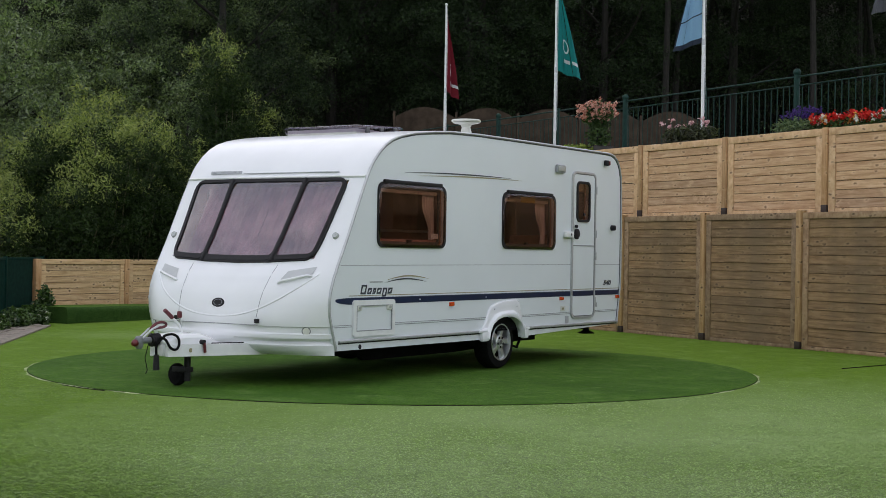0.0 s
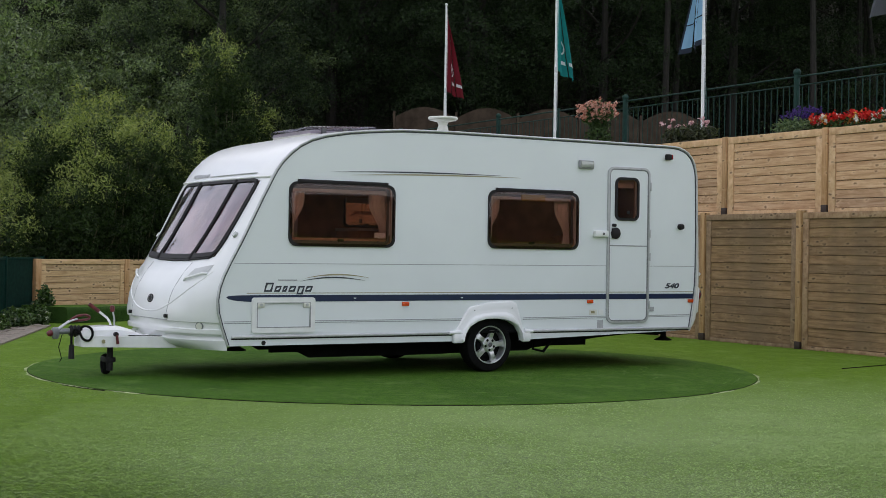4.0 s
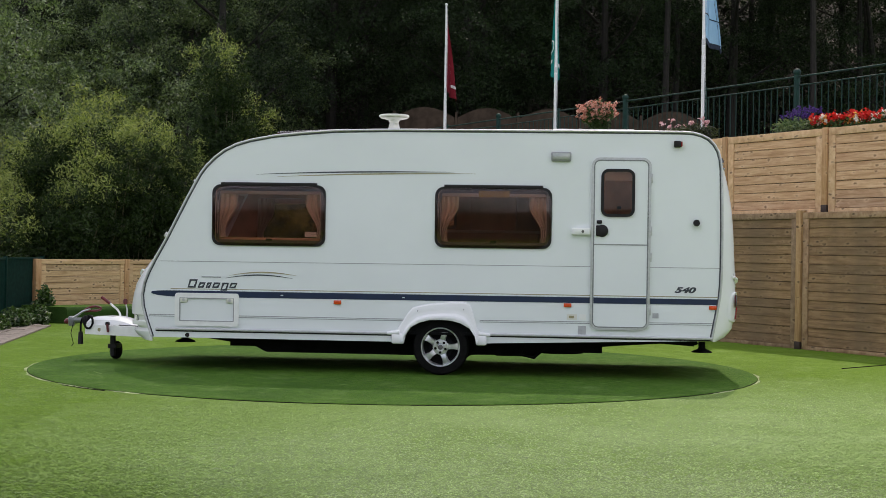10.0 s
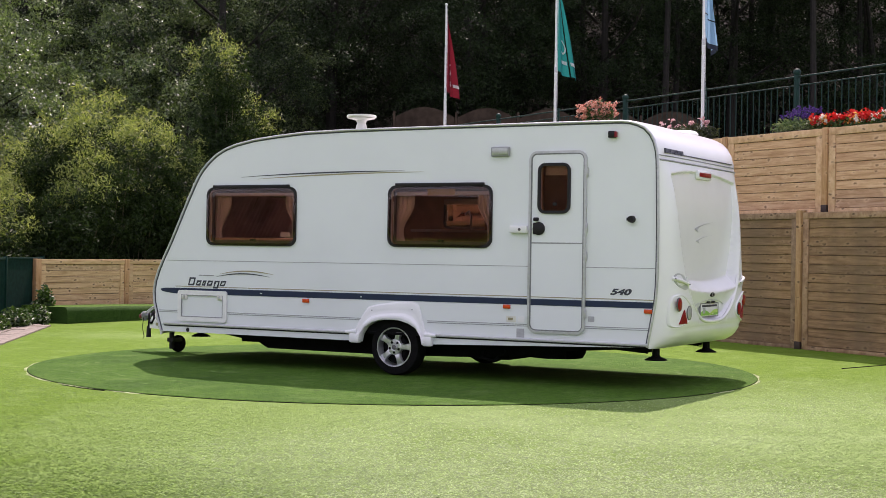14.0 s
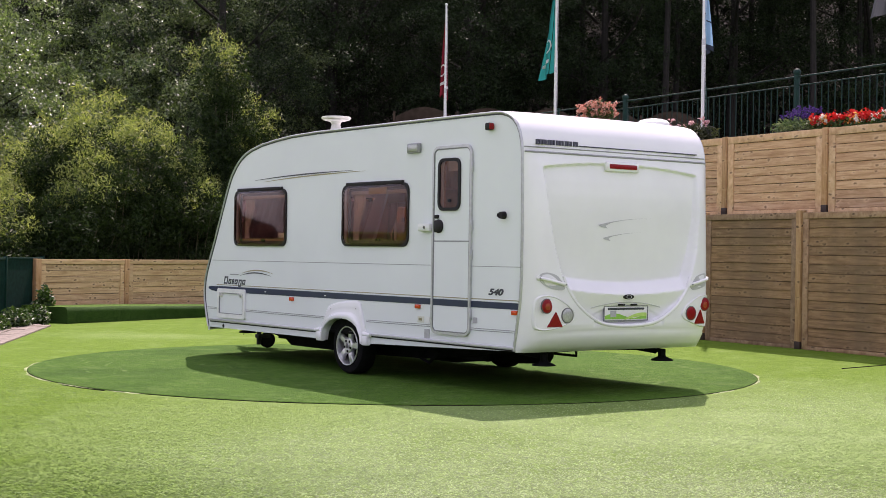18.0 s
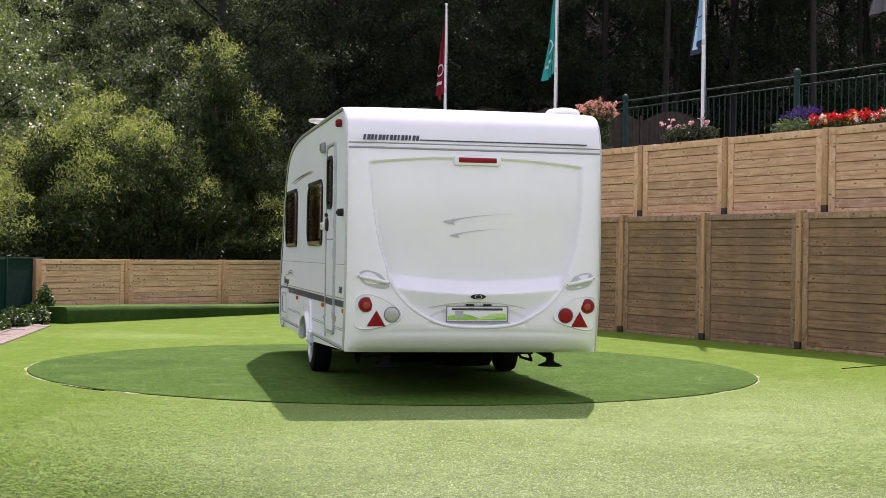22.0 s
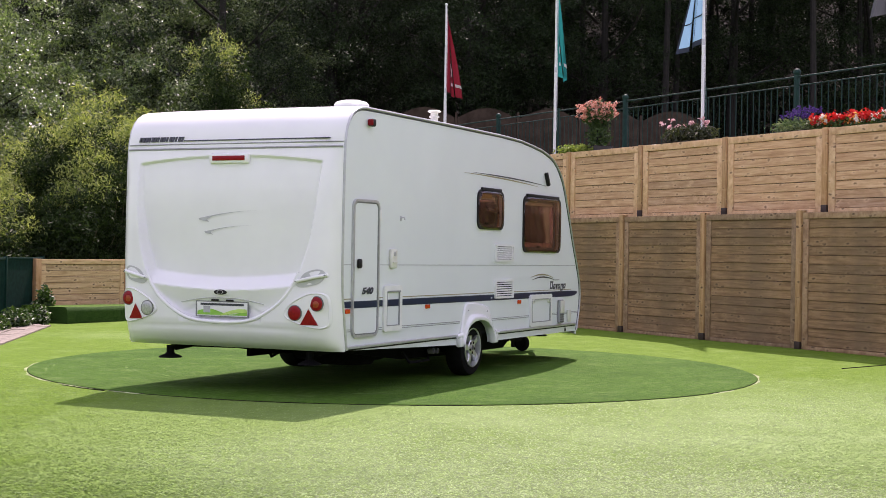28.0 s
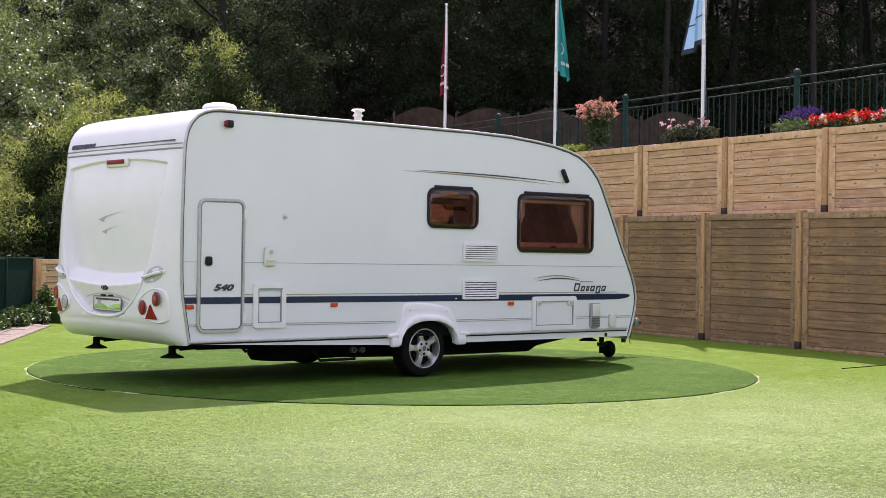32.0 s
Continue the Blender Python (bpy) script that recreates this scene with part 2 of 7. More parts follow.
MAT["decal"] = plain("decal_dark", (0.035, 0.04, 0.055), 0.4, 0, 0.15, 20)
MAT["swoosh_pale"] = plain("swoosh_pale", (0.43, 0.44, 0.46), 0.4, 0, 0.1, 20)
MAT["decal_grey"] = plain("decal_grey", (0.40, 0.41, 0.43), 0.4, 0, 0.1, 20)
MAT["orange"] = plain("orange_lens", (0.60, 0.065, 0.010), 0.2, 0, 0.1, 60)
MAT["amber"] = plain("amber_lens", (0.30, 0.050, 0.010), 0.3, 0, 0.2, 60)
MAT["red"] = plain("red_lens", (0.24, 0.003, 0.007), 0.3, 0, 0.2, 60, spec=0.25)
MAT["redpaint"] = plain("red_grip", (0.11, 0.009, 0.014), 0.45, 0, 0.25, 20)
MAT["clear"] = plain("clear_lens", (0.42, 0.44, 0.42), 0.12, 0.2, 0.15, 70)
MAT["cream"] = plain("cream_plastic", (0.66, 0.66, 0.60), 0.4, 0, 0.05, 10)
MAT["white_plastic"] = plain("white_plastic", (0.76, 0.77, 0.76), 0.35, 0, 0.04, 10)
MAT["grille_dark"] = plain("grille_dark", (0.10, 0.10, 0.10), 0.6, 0, 0.1, 10)
MAT["pane"] = glass_tint("tinted_acrylic", (0.80, 0.67, 0.62), 0.02, 1.48)
MAT["pane_front"] = glass_tint("front_acrylic", (0.78, 0.68, 0.72), 0.02, 2.3, 0.03)
MAT["hatch_clear"] = glass_tint("hatch_acrylic", (0.62, 0.58, 0.66), 0.15)
MAT["lining"] = plain("lining_wood", (0.43, 0.265, 0.165), 0.5, 0, 0.25, 5)
MAT["liner_pale"] = plain("liner_pale", (0.68, 0.60, 0.52), 0.7, 0, 0.08, 5)
MAT["curtain"] = plain("curtain", (0.72, 0.65, 0.60), 0.9, 0, 0.12, 9)
MAT["settee"] = plain("settee", (0.42, 0.24, 0.18), 0.9, 0, 0.2, 12)
MAT["blind"] = plain("blind", (0.62, 0.55, 0.50), 0.8, 0, 0.06, 9)
MAT["rail_green"] = plain("rail_green", (0.004, 0.032, 0.024), 0.55, 0, 0.2, 15, spec=0.25)
MAT["pole_white"] = plain("pole_white", (0.74, 0.75, 0.75), 0.35, 0, 0.06, 8)
MAT["flag_red"] = leaf_mat("flag_red", (0.165, 0.014, 0.024), (0.165, 0.014, 0.024), 0.2, 0.8, 0.4, (1, 1, 1))
MAT["flag_teal"] = leaf_mat("flag_teal", (0.01, 0.21, 0.20), (0.01, 0.21, 0.20), 0.2, 0.8, 0.4, (1, 1, 1))
MAT["flag_blue"] = leaf_mat("flag_blue", (0.25, 0.44, 0.62), (0.25, 0.44, 0.62), 0.2, 0.8, 0.4, (1, 1, 1))
MAT["flag_grey"] = leaf_mat("flag_grey", (0.09, 0.095, 0.11), (0.09, 0.095, 0.11), 0.2, 0.8, 0.3, (1, 1, 1))
MAT["flag_navy"] = leaf_mat("flag_navy", (0.03, 0.04, 0.06), (0.03, 0.04, 0.06), 0.2, 0.8, 0.3, (1, 1, 1))
MAT["flag_white"] = leaf_mat("flag_white", (0.7, 0.72, 0.72), (0.7, 0.72, 0.72), 0.2, 0.8, 0.3, (1, 1, 1))
MAT["bark"] = plain("bark", (0.015, 0.013, 0.010), 0.9, 0, 0.35, 9, 0.8, 25)
# wood leaves darker than real ones: the wood's deep shade put into colour
MAT["leaf_wood_shaded"] = leaf_mat("leaf_wood_shaded", (0.003, 0.009, 0.003), (0.029, 0.053, 0.016), 0.20, 0.55, 0.10, (1.7, 2.1, 0.9))
MAT["leaf_bush"] = leaf_mat("leaf_bush", (0.011, 0.030, 0.008), (0.185, 0.250, 0.095), 0.80, 0.36, 0.30, (1.8, 2.0, 1.0))
MAT["leaf_silver"] = leaf_mat("leaf_silver", (0.05, 0.09, 0.04), (0.22, 0.28, 0.15), 0.4, 0.5, 0.3)
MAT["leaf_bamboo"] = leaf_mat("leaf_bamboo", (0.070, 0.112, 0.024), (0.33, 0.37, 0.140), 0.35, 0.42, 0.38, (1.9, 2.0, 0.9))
# lower bamboo leaves, darkened in colour for the shade beneath the tips
MAT["leaf_shaded"] = leaf_mat("leaf_bamboo_shaded", (0.005, 0.014, 0.004), (0.042, 0.072, 0.020), 0.16, 0.5, 0.24, (1.6, 1.7, 0.9))
MAT["culm"] = plain("culm", (0.09, 0.085, 0.04), 0.5, 0, 0.3, 5)
MAT["leaf_ivy"] = leaf_mat("leaf_ivy", (0.010, 0.034, 0.007), (0.085, 0.150, 0.036), 0.4, 0.45, 0.25)
MAT["leaf_bronze"] = leaf_mat("leaf_bronze", (0.016, 0.022, 0.010), (0.085, 0.095, 0.045), 0.4, 0.45, 0.25)
MAT["leaf_bright"] = leaf_mat("leaf_bright", (0.12, 0.18, 0.03), (0.34, 0.40, 0.10), 0.4, 0.45, 0.35)
MAT["pet_red"] = leaf_mat("petal_red", (0.45, 0.012, 0.015), (0.65, 0.05, 0.03), 0.2, 0.7, 0.35, (1, 0.9, 0.9))
MAT["pet_pink"] = leaf_mat("petal_pink", (0.50, 0.15, 0.10), (0.80, 0.58, 0.48), 0.2, 0.7, 0.3, (1, 0.8, 0.8))
MAT["pet_amber"] = leaf_mat("petal_amber", (0.60, 0.16, 0.03), (0.75, 0.45, 0.12), 0.2, 0.7, 0.35, (1, 0.9, 0.9))
MAT["pet_purple"] = leaf_mat("petal_purple", (0.05, 0.022, 0.15), (0.12, 0.07, 0.27), 0.2, 0.7, 0.3, (1, 0.9, 0.9))
MAT["pet_white"] = leaf_mat("petal_white", (0.7, 0.68, 0.6), (0.8, 0.8, 0.74), 0.2, 0.7, 0.3, (1, 0.9, 0.9))
MAT["terracotta"] = plain("planter", (0.05, 0.045, 0.04), 0.8, 0, 0.2, 12)
MAT["paving"] = plain("paving_pink", (0.225, 0.190, 0.158), 0.85, 0, 0.3, 18, 0.4, 60)
MAT["far_board"] = plain("far_board", (0.055, 0.04, 0.028), 0.9, 0, 0.3, 4, 0.4, 30, 0.15)
MAT["mesh_green"] = plain("mesh_green", (0.004, 0.026, 0.020), 0.8, 0, 0.25, 12, spec=0.1)
MAT["blade"] = blade_mat("turf_blade", (0.127, 0.240, 0.022), (0.295, 0.405, 0.160))
MAT["plain_wall"] = plain("plain_wall", (0.16, 0.14, 0.12), 0.9, 0, 0.2, 1.5, 0.3, 20)
MAT["pet_pale"] = leaf_mat("petal_pale", (0.62, 0.34, 0.36), (0.80, 0.62, 0.62), 0.2, 0.7, 0.35, (1, 0.9, 0.9))
MAT["dome_white"] = leaf_mat("dome_white", (0.76, 0.77, 0.76), (0.76, 0.77, 0.76), 0.4, 0.35, 0.45, (1, 1, 1))
MAT["rim_silver"] = plain("rim_silver", (0.60, 0.61, 0.62), 0.30, 0.75, 0.08, 20)
# strong blotches in the net's colour stand in for cloud mirrored in the panes
MAT["net"] = plain("net_reflection", (0.46, 0.34, 0.35), 0.95, 0, 0.45, 2.4)
# white moulding darkened to grey, as the shade in its hollows
MAT["hollow_shade"] = plain("hollow_shade", (0.452, 0.468, 0.468), 0.5, 0, 0.05, 10)
MAT["rim_shade"] = plain("rim_shade", (0.022, 0.036, 0.010), 0.9, 0, 0.5, 5, 0.2, 40, 0.1)
MAT["scuff"] = plain("scuffed_pile", (0.092, 0.168, 0.040), 0.9, 0, 0.4, 9, 0.3, 60, 0.1)
# pale colour of the painted glint beside the turntable
MAT["edge_glint"] = plain("edge_glint", (0.33, 0.39, 0.20), 0.9, 0, 0.5, 7, 0.3, 60, 0.1)
# ---- small builders ----
def smooth(me, angle=0.6):
    me.shade_smooth()
    me.set_sharp_from_angle(angle=angle)


def part(name, bm, material, parent=None, label="", sharp=0.6, at=None):
    """Links a bmesh as one mesh object, under a thing or a part."""
    me = bpy.data.meshes.new(name)
    bm.to_mesh(me)
    bm.free()
    for mt in (material if isinstance(material, (list, tuple)) else [material]):
        me.materials.append(mt)
    if sharp:
        smooth(me, sharp)
    ob = new(name, me)
    if parent is not None:
        ob.parent = parent
    if at is not None:
        ob.matrix_basis = at
    if label:
        ob["label"] = label
    return ob


def thing(name, label, category, group="", kind="", at=None):
    ob = new(name)
    ob.empty_display_size = 0.1
    if at is not None:
        ob.matrix_basis = at
    return tagged(ob, label, category, group, kind)


def add_box(bm, x0, x1, y0, y1, z0, z1, bev=0.0, m=None):
    vs = [bm.verts.new((x, y, z)) for x in (x0, x1) for y in (y0, y1) for z in (z0, z1)]
    fs = [bm.faces.new([vs[i] for i in f]) for f in ((0, 1, 3, 2), (4, 6, 7, 5), (0, 4, 5, 1), (2, 3, 7, 6), (0, 2, 6, 4), (1, 5, 7, 3))]
    new_vs = vs
    if bev:
        es = list({e for f in fs for e in f.edges})
        r = bmesh.ops.bevel(bm, geom=es, offset=bev, segments=2, affect="EDGES", profile=0.5)
        new_vs = list({v for f in r["faces"] for v in f.verts} | {v for v in vs if v.is_valid})
    if m is not None:
        bmesh.ops.transform(bm, matrix=m, verts=new_vs)
    return bm


def box(x0, x1, y0, y1, z0, z1, bev=0.0, m=None):
    return add_box(bmesh.new(), x0, x1, y0, y1, z0, z1, bev, m)


def add_cyl(bm, p, q, r, r2=None, n=16, caps=True):
    p, q = Vector(p), Vector(q)
    d = q - p
    m = Matrix.Translation((p + q) / 2) @ d.to_track_quat("Z", "Y").to_matrix().to_4x4()
    bmesh.ops.create_cone(bm, cap_ends=caps, segments=n, radius1=r, radius2=r if r2 is None else r2, depth=d.length, matrix=m)
    return bm


def cyl(p, q, r, r2=None, n=16):
    return add_cyl(bmesh.new(), p, q, r, r2, n)


def add_tube(bm, pts, r, n=8, closed=False, flat=1.0):
    """A round bar bent along a list of points."""
    pts = [Vector(p) for p in pts]
    rings = []
    k = len(pts)
    u = None
    for i, p in enumerate(pts):
        a = pts[(i - 1) % k] if closed or i else p
        b = pts[(i + 1) % k] if closed or i < k - 1 else p
        t = (b - a).normalized()
        if u is None:
            u = t.cross(Vector((0, 1, 0)) if abs(t.y) < 0.9 else Vector((0, 0, 1))).normalized()
        u = (u - t * u.dot(t)).normalized()
        w = t.cross(u).normalized()
        rings.append([bm.verts.new(p + r * (u * math.cos(2 * math.pi * j / n) + w * flat * math.sin(2 * math.pi * j / n))) for j in range(n)])
    for i in range(k if closed else k - 1):
        ra, rb = rings[i], rings[(i + 1) % k]
        for j in range(n):
            bm.faces.new((ra[j], ra[(j + 1) % n], rb[(j + 1) % n], rb[j]))
    if not closed:
        bm.faces.new(rings[0][::-1])
        bm.faces.new(rings[-1])
    bmesh.ops.recalc_face_normals(bm, faces=bm.faces)
    return bm


def tube(pts, r, n=8, closed=False, flat=1.0):
    return add_tube(bmesh.new(), pts, r, n, closed, flat)


def soft_curve(ctrl, n=6, closed=False):
    """A smooth line through a few points (Catmull-Rom)."""
    out = []
    pts = [Vector(p) for p in ctrl]
    pts = [pts[-1]] + pts + pts[:2] if closed else [pts[0] * 2 - pts[1]] + pts + [pts[-1] * 2 - pts[-2]]
    for a, b, c, d in zip(pts, pts[1:], pts[2:], pts[3:]):
        for k in range(n):
            t = k / n
            out.append(0.5 * ((2 * b) + (c - a) * t + (2 * a - 5 * b + 4 * c - d) * t * t + (3 * b - a - 3 * c + d) * t ** 3))
    return out if closed else out + [pts[-2]]


def rrect(x0, x1, z0, z1, r, n=5, inset=0.0):
    """Corner-rounded rectangle as a loop of (x, z)."""
    x0, x1, z0, z1, r = x0 + inset, x1 - inset, z0 + inset, z1 - inset, max(r - inset, 0.004)
    out = []
    for cx, cz, a in ((x1 - r, z1 - r, 0), (x0 + r, z1 - r, 90), (x0 + r, z0 + r, 180), (x1 - r, z0 + r, 270)):
        for k in range(n + 1):
            t = radians(a + 90 * k / n)
            out.append((cx + r * math.cos(t), cz + r * math.sin(t)))
    return out


def slab(loop, y0, y1, dome=0.0, holes=()):
    """A plate: the loop of (x, z), less its holes, between y0 and y1."""
    bm = bmesh.new()
    edges = []
    for lp in (loop, *holes):
        vs = [bm.verts.new((x, y0, z)) for x, z in lp]
        edges += [bm.edges.new((vs[i], vs[(i + 1) % len(vs)])) for i in range(len(vs))]
    if holes:
        bmesh.ops.triangle_fill(bm, edges=edges, use_beauty=True)
    else:
        bm.faces.new(bm.verts[:])
    faces = bm.faces[:]
    r = bmesh.ops.extrude_face_region(bm, geom=faces)
    bmesh.ops.translate(bm, verts=[v for v in r["geom"] if isinstance(v, bmesh.types.BMVert)], vec=(0, y1 - y0, 0))
    bmesh.ops.recalc_face_normals(bm, faces=bm.faces)
    return bm


def ring(outer, inner, y0, y1):
    """A frame between two loops with as many corners."""
    bm = bmesh.new()
    n = len(outer)
    v = [[bm.verts.new((x, y, z)) for x, z in lp] for lp, y in ((outer, y0), (inner, y0), (inner, y1), (outer, y1))]
    for a in range(4):
        for i in range(n):
            bm.faces.new((v[a][i], v[a][(i + 1) % n], v[(a + 1) % 4][(i + 1) % n], v[(a + 1) % 4][i]))
    bmesh.ops.recalc_face_normals(bm, faces=bm.faces)
    return bm


def lathe(prof, n=32, axis="Y", caps=True):
    """Turns a list of (r, h) round the axis."""
    bm = bmesh.new()
    rows = []
    for r, h in prof:
        row = []
        for k in range(n):
            a = 2 * math.pi * k / n
            row.append(bm.verts.new((r * math.cos(a), h, r * math.sin(a)) if axis == "Y" else (r * math.cos(a), r * math.sin(a), h)))
        rows.append(row)
    for a, b in zip(rows, rows[1:]):
        for k in range(n):
            bm.faces.new((a[k], a[(k + 1) % n], b[(k + 1) % n], b[k]))
    if caps:
        bm.faces.new(rows[0])
        bm.faces.new(rows[-1][::-1])
    bmesh.ops.recalc_face_normals(bm, faces=bm.faces)
    return bm


def lerp_table(z, table):
    """Straight-line reading of a table of (z, value), z rising."""
    if z <= table[0][0]:
        return table[0][1]
    for (a, va), (b, vb) in zip(table, table[1:]):
        if z <= b:
            return va + (vb - va) * (z - a) / (b - a)
    return table[-1][1]


def sstep(a, b, x):
    t = min(1, max(0, (x - a) / (b - a)))
    return t * t * (3 - 2 * t)


def letters(body, size, material, parent, at, name="lettering", label=""):
    cu = bpy.data.curves.new(name, "FONT")
    cu.body, cu.size, cu.extrude, cu.align_x = body, size, 0.001, "CENTER"
    cu.shear, cu.offset = 0.3, 0.0035
    tmp = new(name, cu)
    me = bpy.data.meshes.new_from_object(tmp.evaluated_get(bpy.context.evaluated_depsgraph_get()))
    bpy.data.objects.remove(tmp)
    me.materials.append(material)
    ob = new(name, me)
    ob.parent, ob.matrix_basis = parent, at
    if label:
        ob["label"] = label
    return ob
# ---- the yard ----
ground_bm = bmesh.new()
GX = [-400, -120, -40, -16, -12, -8, -4, 0, 4, 8, 12, 16, 40, 120, 400]
GY = [-400, -100, -30, -16, -12, -8, -4, 0, 4, 8, 12, 16, 20, 40, 120, 400]
grid = [[ground_bm.verts.new((x, y, 0)) for x in GX] for y in GY]
for j in range(len(GY) - 1):
    for i in range(len(GX) - 1):
        ground_bm.faces.new((grid[j][i], grid[j][i + 1], grid[j + 1][i + 1], grid[j + 1][i]))
ground = tagged(part("ground", ground_bm, MAT["turf"], sharp=0), "pale green artificial turf lawn with worn patches and painted pale sheen", "ground", kind="structure")

TABLE_R = 3.812
table = thing("turntable", "flat round turntable covered in darker green artificial turf", "turntable")
part("turf_top", lathe([(TABLE_R, -0.01), (TABLE_R - 0.002, 0.006), (TABLE_R - 0.008, 0.011), (TABLE_R - 0.025, 0.014), (0.01, 0.014)], 160, "Z", False), MAT["disc_turf"], table, "dark green brushed turf")
# the lip's shadow line, put into a dark rim colour
part("rim", lathe([(TABLE_R + 0.001, 0.0005), (TABLE_R + 0.001, 0.006), (TABLE_R - 0.004, 0.007)], 160, "Z", False), MAT["rim_shade"], table, "edge of the turning plate, coloured dark as its shade line")
def scuff(r, a0, a1, width, seed, z=0.0155, lift=0.003):
    """A ragged pale arc where the pile has been rubbed, thin and broken."""
    n = max(8, int((a1 - a0) * 1.6))
    bm = bmesh.new()
    row = []
    for q in range(n + 1):
        a = radians(a0 + (a1 - a0) * q / n)
        f = noise.noise((q * 0.31, seed * 3.7, 0.0)) + 0.25
        w = width * max(0.03, min(1.0, f * 2.2)) * (0.35 + 0.65 * math.sin(math.pi * q / n))
        rr = r + 0.035 * noise.noise((q * 0.12, seed, 5.0))
        row.append([bm.verts.new((x * math.cos(a), x * math.sin(a), h)) for x, h in ((rr - w / 2, z), (rr, z + lift * min(1, w / width)), (rr + w / 2, z))])
    for a, b in zip(row, row[1:]):
        for i in range(2):
            bm.faces.new((a[i], b[i], b[i + 1], a[i + 1]))
    part("scuff", bm, MAT["scuff"], table, "pale rubbed streak in the pile")


srnd = random.Random(21)
for k in range(46):
    a = srnd.uniform(190, 460)
    scuff(srnd.uniform(1.7, 3.65), a, a + srnd.uniform(4, 15), srnd.uniform(0.020, 0.060), 60 + k)

# sun glint on the lawn's edge, painted as pale ragged strips
wr = random.Random(5)
for a0, a1 in ((177, 187), (186, 196), (197, 207), (205, 214), (216, 226), (229, 236), (318, 327), (336, 347), (346, 358)):
    worn = bmesh.new()
    wv = []
    for q in range(41):
        a = radians(a0 + (a1 - a0) * q / 40)
        fade = math.sin(math.pi * q / 40)
        r0 = TABLE_R + 0.006 + 0.004 * noise.noise((q * 0.4, a0, 1))
        w = (0.006 + 0.030 * wr.random()) * fade + 0.001
        wv.append([worn.verts.new((r * math.cos(a), r * math.sin(a), z)) for r, z in ((r0, 0.001), (r0 + w * 0.5, 0.002 + 0.005 * fade), (r0 + w, 0.001))])
    for a, b in zip(wv, wv[1:]):
        for i in range(2):
            worn.faces.new((a[i], a[i + 1], b[i + 1], b[i]))
    tagged(part("turf_edge_glint", worn, MAT["edge_glint"]), "pale ragged strip painting sun glint on the turf edge", "turf edge", kind="structure")
# where the lawn's edge gapes or frays round the plate
for r, a0, a1, wd in ((TABLE_R + 0.004, 203, 212, 0.012), (TABLE_R + 0.05, 219, 229, 0.010), (TABLE_R + 0.01, 246, 259, 0.007), (TABLE_R + 0.008, 272, 281, 0.007), (TABLE_R + 0.01, 318, 326, 0.009)):
    pts = []
    for q in range(25):
        a = radians(a0 + (a1 - a0) * q / 24)
        rr = r + 0.02 * noise.noise((q * 0.35, a0, 0)) + 0.012 * noise.noise((q * 0.9, a0, 4))
        pts.append(Vector((rr * math.cos(a), rr * math.sin(a), 0.0)))
    tagged(part("turf_gap", tube(pts, wd * 0.7, 5, False, 0.35), MAT["soil"]), "dark gaping turf edge beside the turntable", "turf edge", kind="structure")
seam_pts = [Vector((5.05, 0.62, 0.002)), Vector((5.4, 0.93, 0.002)), Vector((5.9, 1.38, 0.002)), Vector((6.6, 2.0, 0.002))]
tagged(part("turf_seam", tube(soft_curve(seam_pts, 6), 0.008, 5, False, 0.5), MAT["soil"]), "dark open seam between two strips of turf", "seam", kind="structure")

# long timber retaining wall: place along it (s) and away from it (n)
FA, FD, FN = Vector((3.63, 7.76, 0)), Vector((0.453, -0.8915, 0)), Vector((0.8915, 0.453, 0))


def along(s, n, z=0.0):
    p = FA + FD * s + FN * n
    return Vector((p.x, p.y, z))


def wall_pose(s, n, z=0.0):
    """x runs along the wall, y away from the yard."""
    m = Matrix.Identity(4)
    m.col[0], m.col[1], m.col[2] = (*FD, 0), (*FN, 0), (0, 0, 1, 0)
    m.col[3] = (*along(s, n, z), 1)
    return m


def timber_panel(parent, at, width, z0, z1, boards, stile, rail, mats, rnd, lap=0.010, gap=0.004):
    """A framed panel of lying boards: x along, facing -y."""
    board_m, frame_m = mats
    bm = box(0, width, -0.03, 0.02, z1 - rail, z1, 0.004)
    add_box(bm, stile + 0.001, width - stile - 0.001, -0.022, 0.02, z0, z0 + rail * 0.6, 0.004)
    for x in (0, width - stile):
        add_box(bm, x, x + stile, -0.026, 0.02, z0, z1 - rail - 0.001, 0.004)
    t = part("panel", bm, frame_m, parent, at=at)
    b0, b1 = z0 + rail * 0.6 + 0.002, z1 - rail - 0.003
    hgt = (b1 - b0) / boards
    key = (round(width, 3), boards)
    if key not in BOARD:
        bm = box(stile + 0.002, width - stile - 0.002, -0.012, 0.012, gap * 0.5, hgt - gap * 0.5, 0)
        top = [e for e in bm.edges if all(v.co.y < 0 and v.co.z > hgt / 2 for v in e.verts)]
        low = [e for e in bm.edges if all(v.co.y < 0 and v.co.z < hgt / 2 for v in e.verts)]
        bmesh.ops.bevel(bm, geom=top + low, offset=0.004, segments=1, affect="EDGES")
        for v in bm.verts:
            if v.co.y < 0 and v.co.z > hgt / 2:
                v.co.y += lap * 0.5
        me = bpy.data.meshes.new("board")
        bm.to_mesh(me)
        bm.free()
        me.materials.append(board_m)
        BOARD[key] = me
    for k in range(boards):
        ob = new("board", BOARD[key])
        ob.parent = t
        ob.matrix_basis = pose(0, rnd.uniform(-0.004, 0.004), b0 + k * hgt, rnd.uniform(-0.6, 0.6), rnd.uniform(-0.12, 0.12), 0)
    part("backing", box(stile * 0.5, width - stile * 0.5, 0.0205, 0.024, z0 + 0.02, z1 - 0.02), MAT["groove"], t, sharp=0)
    return t


BOARD = {}


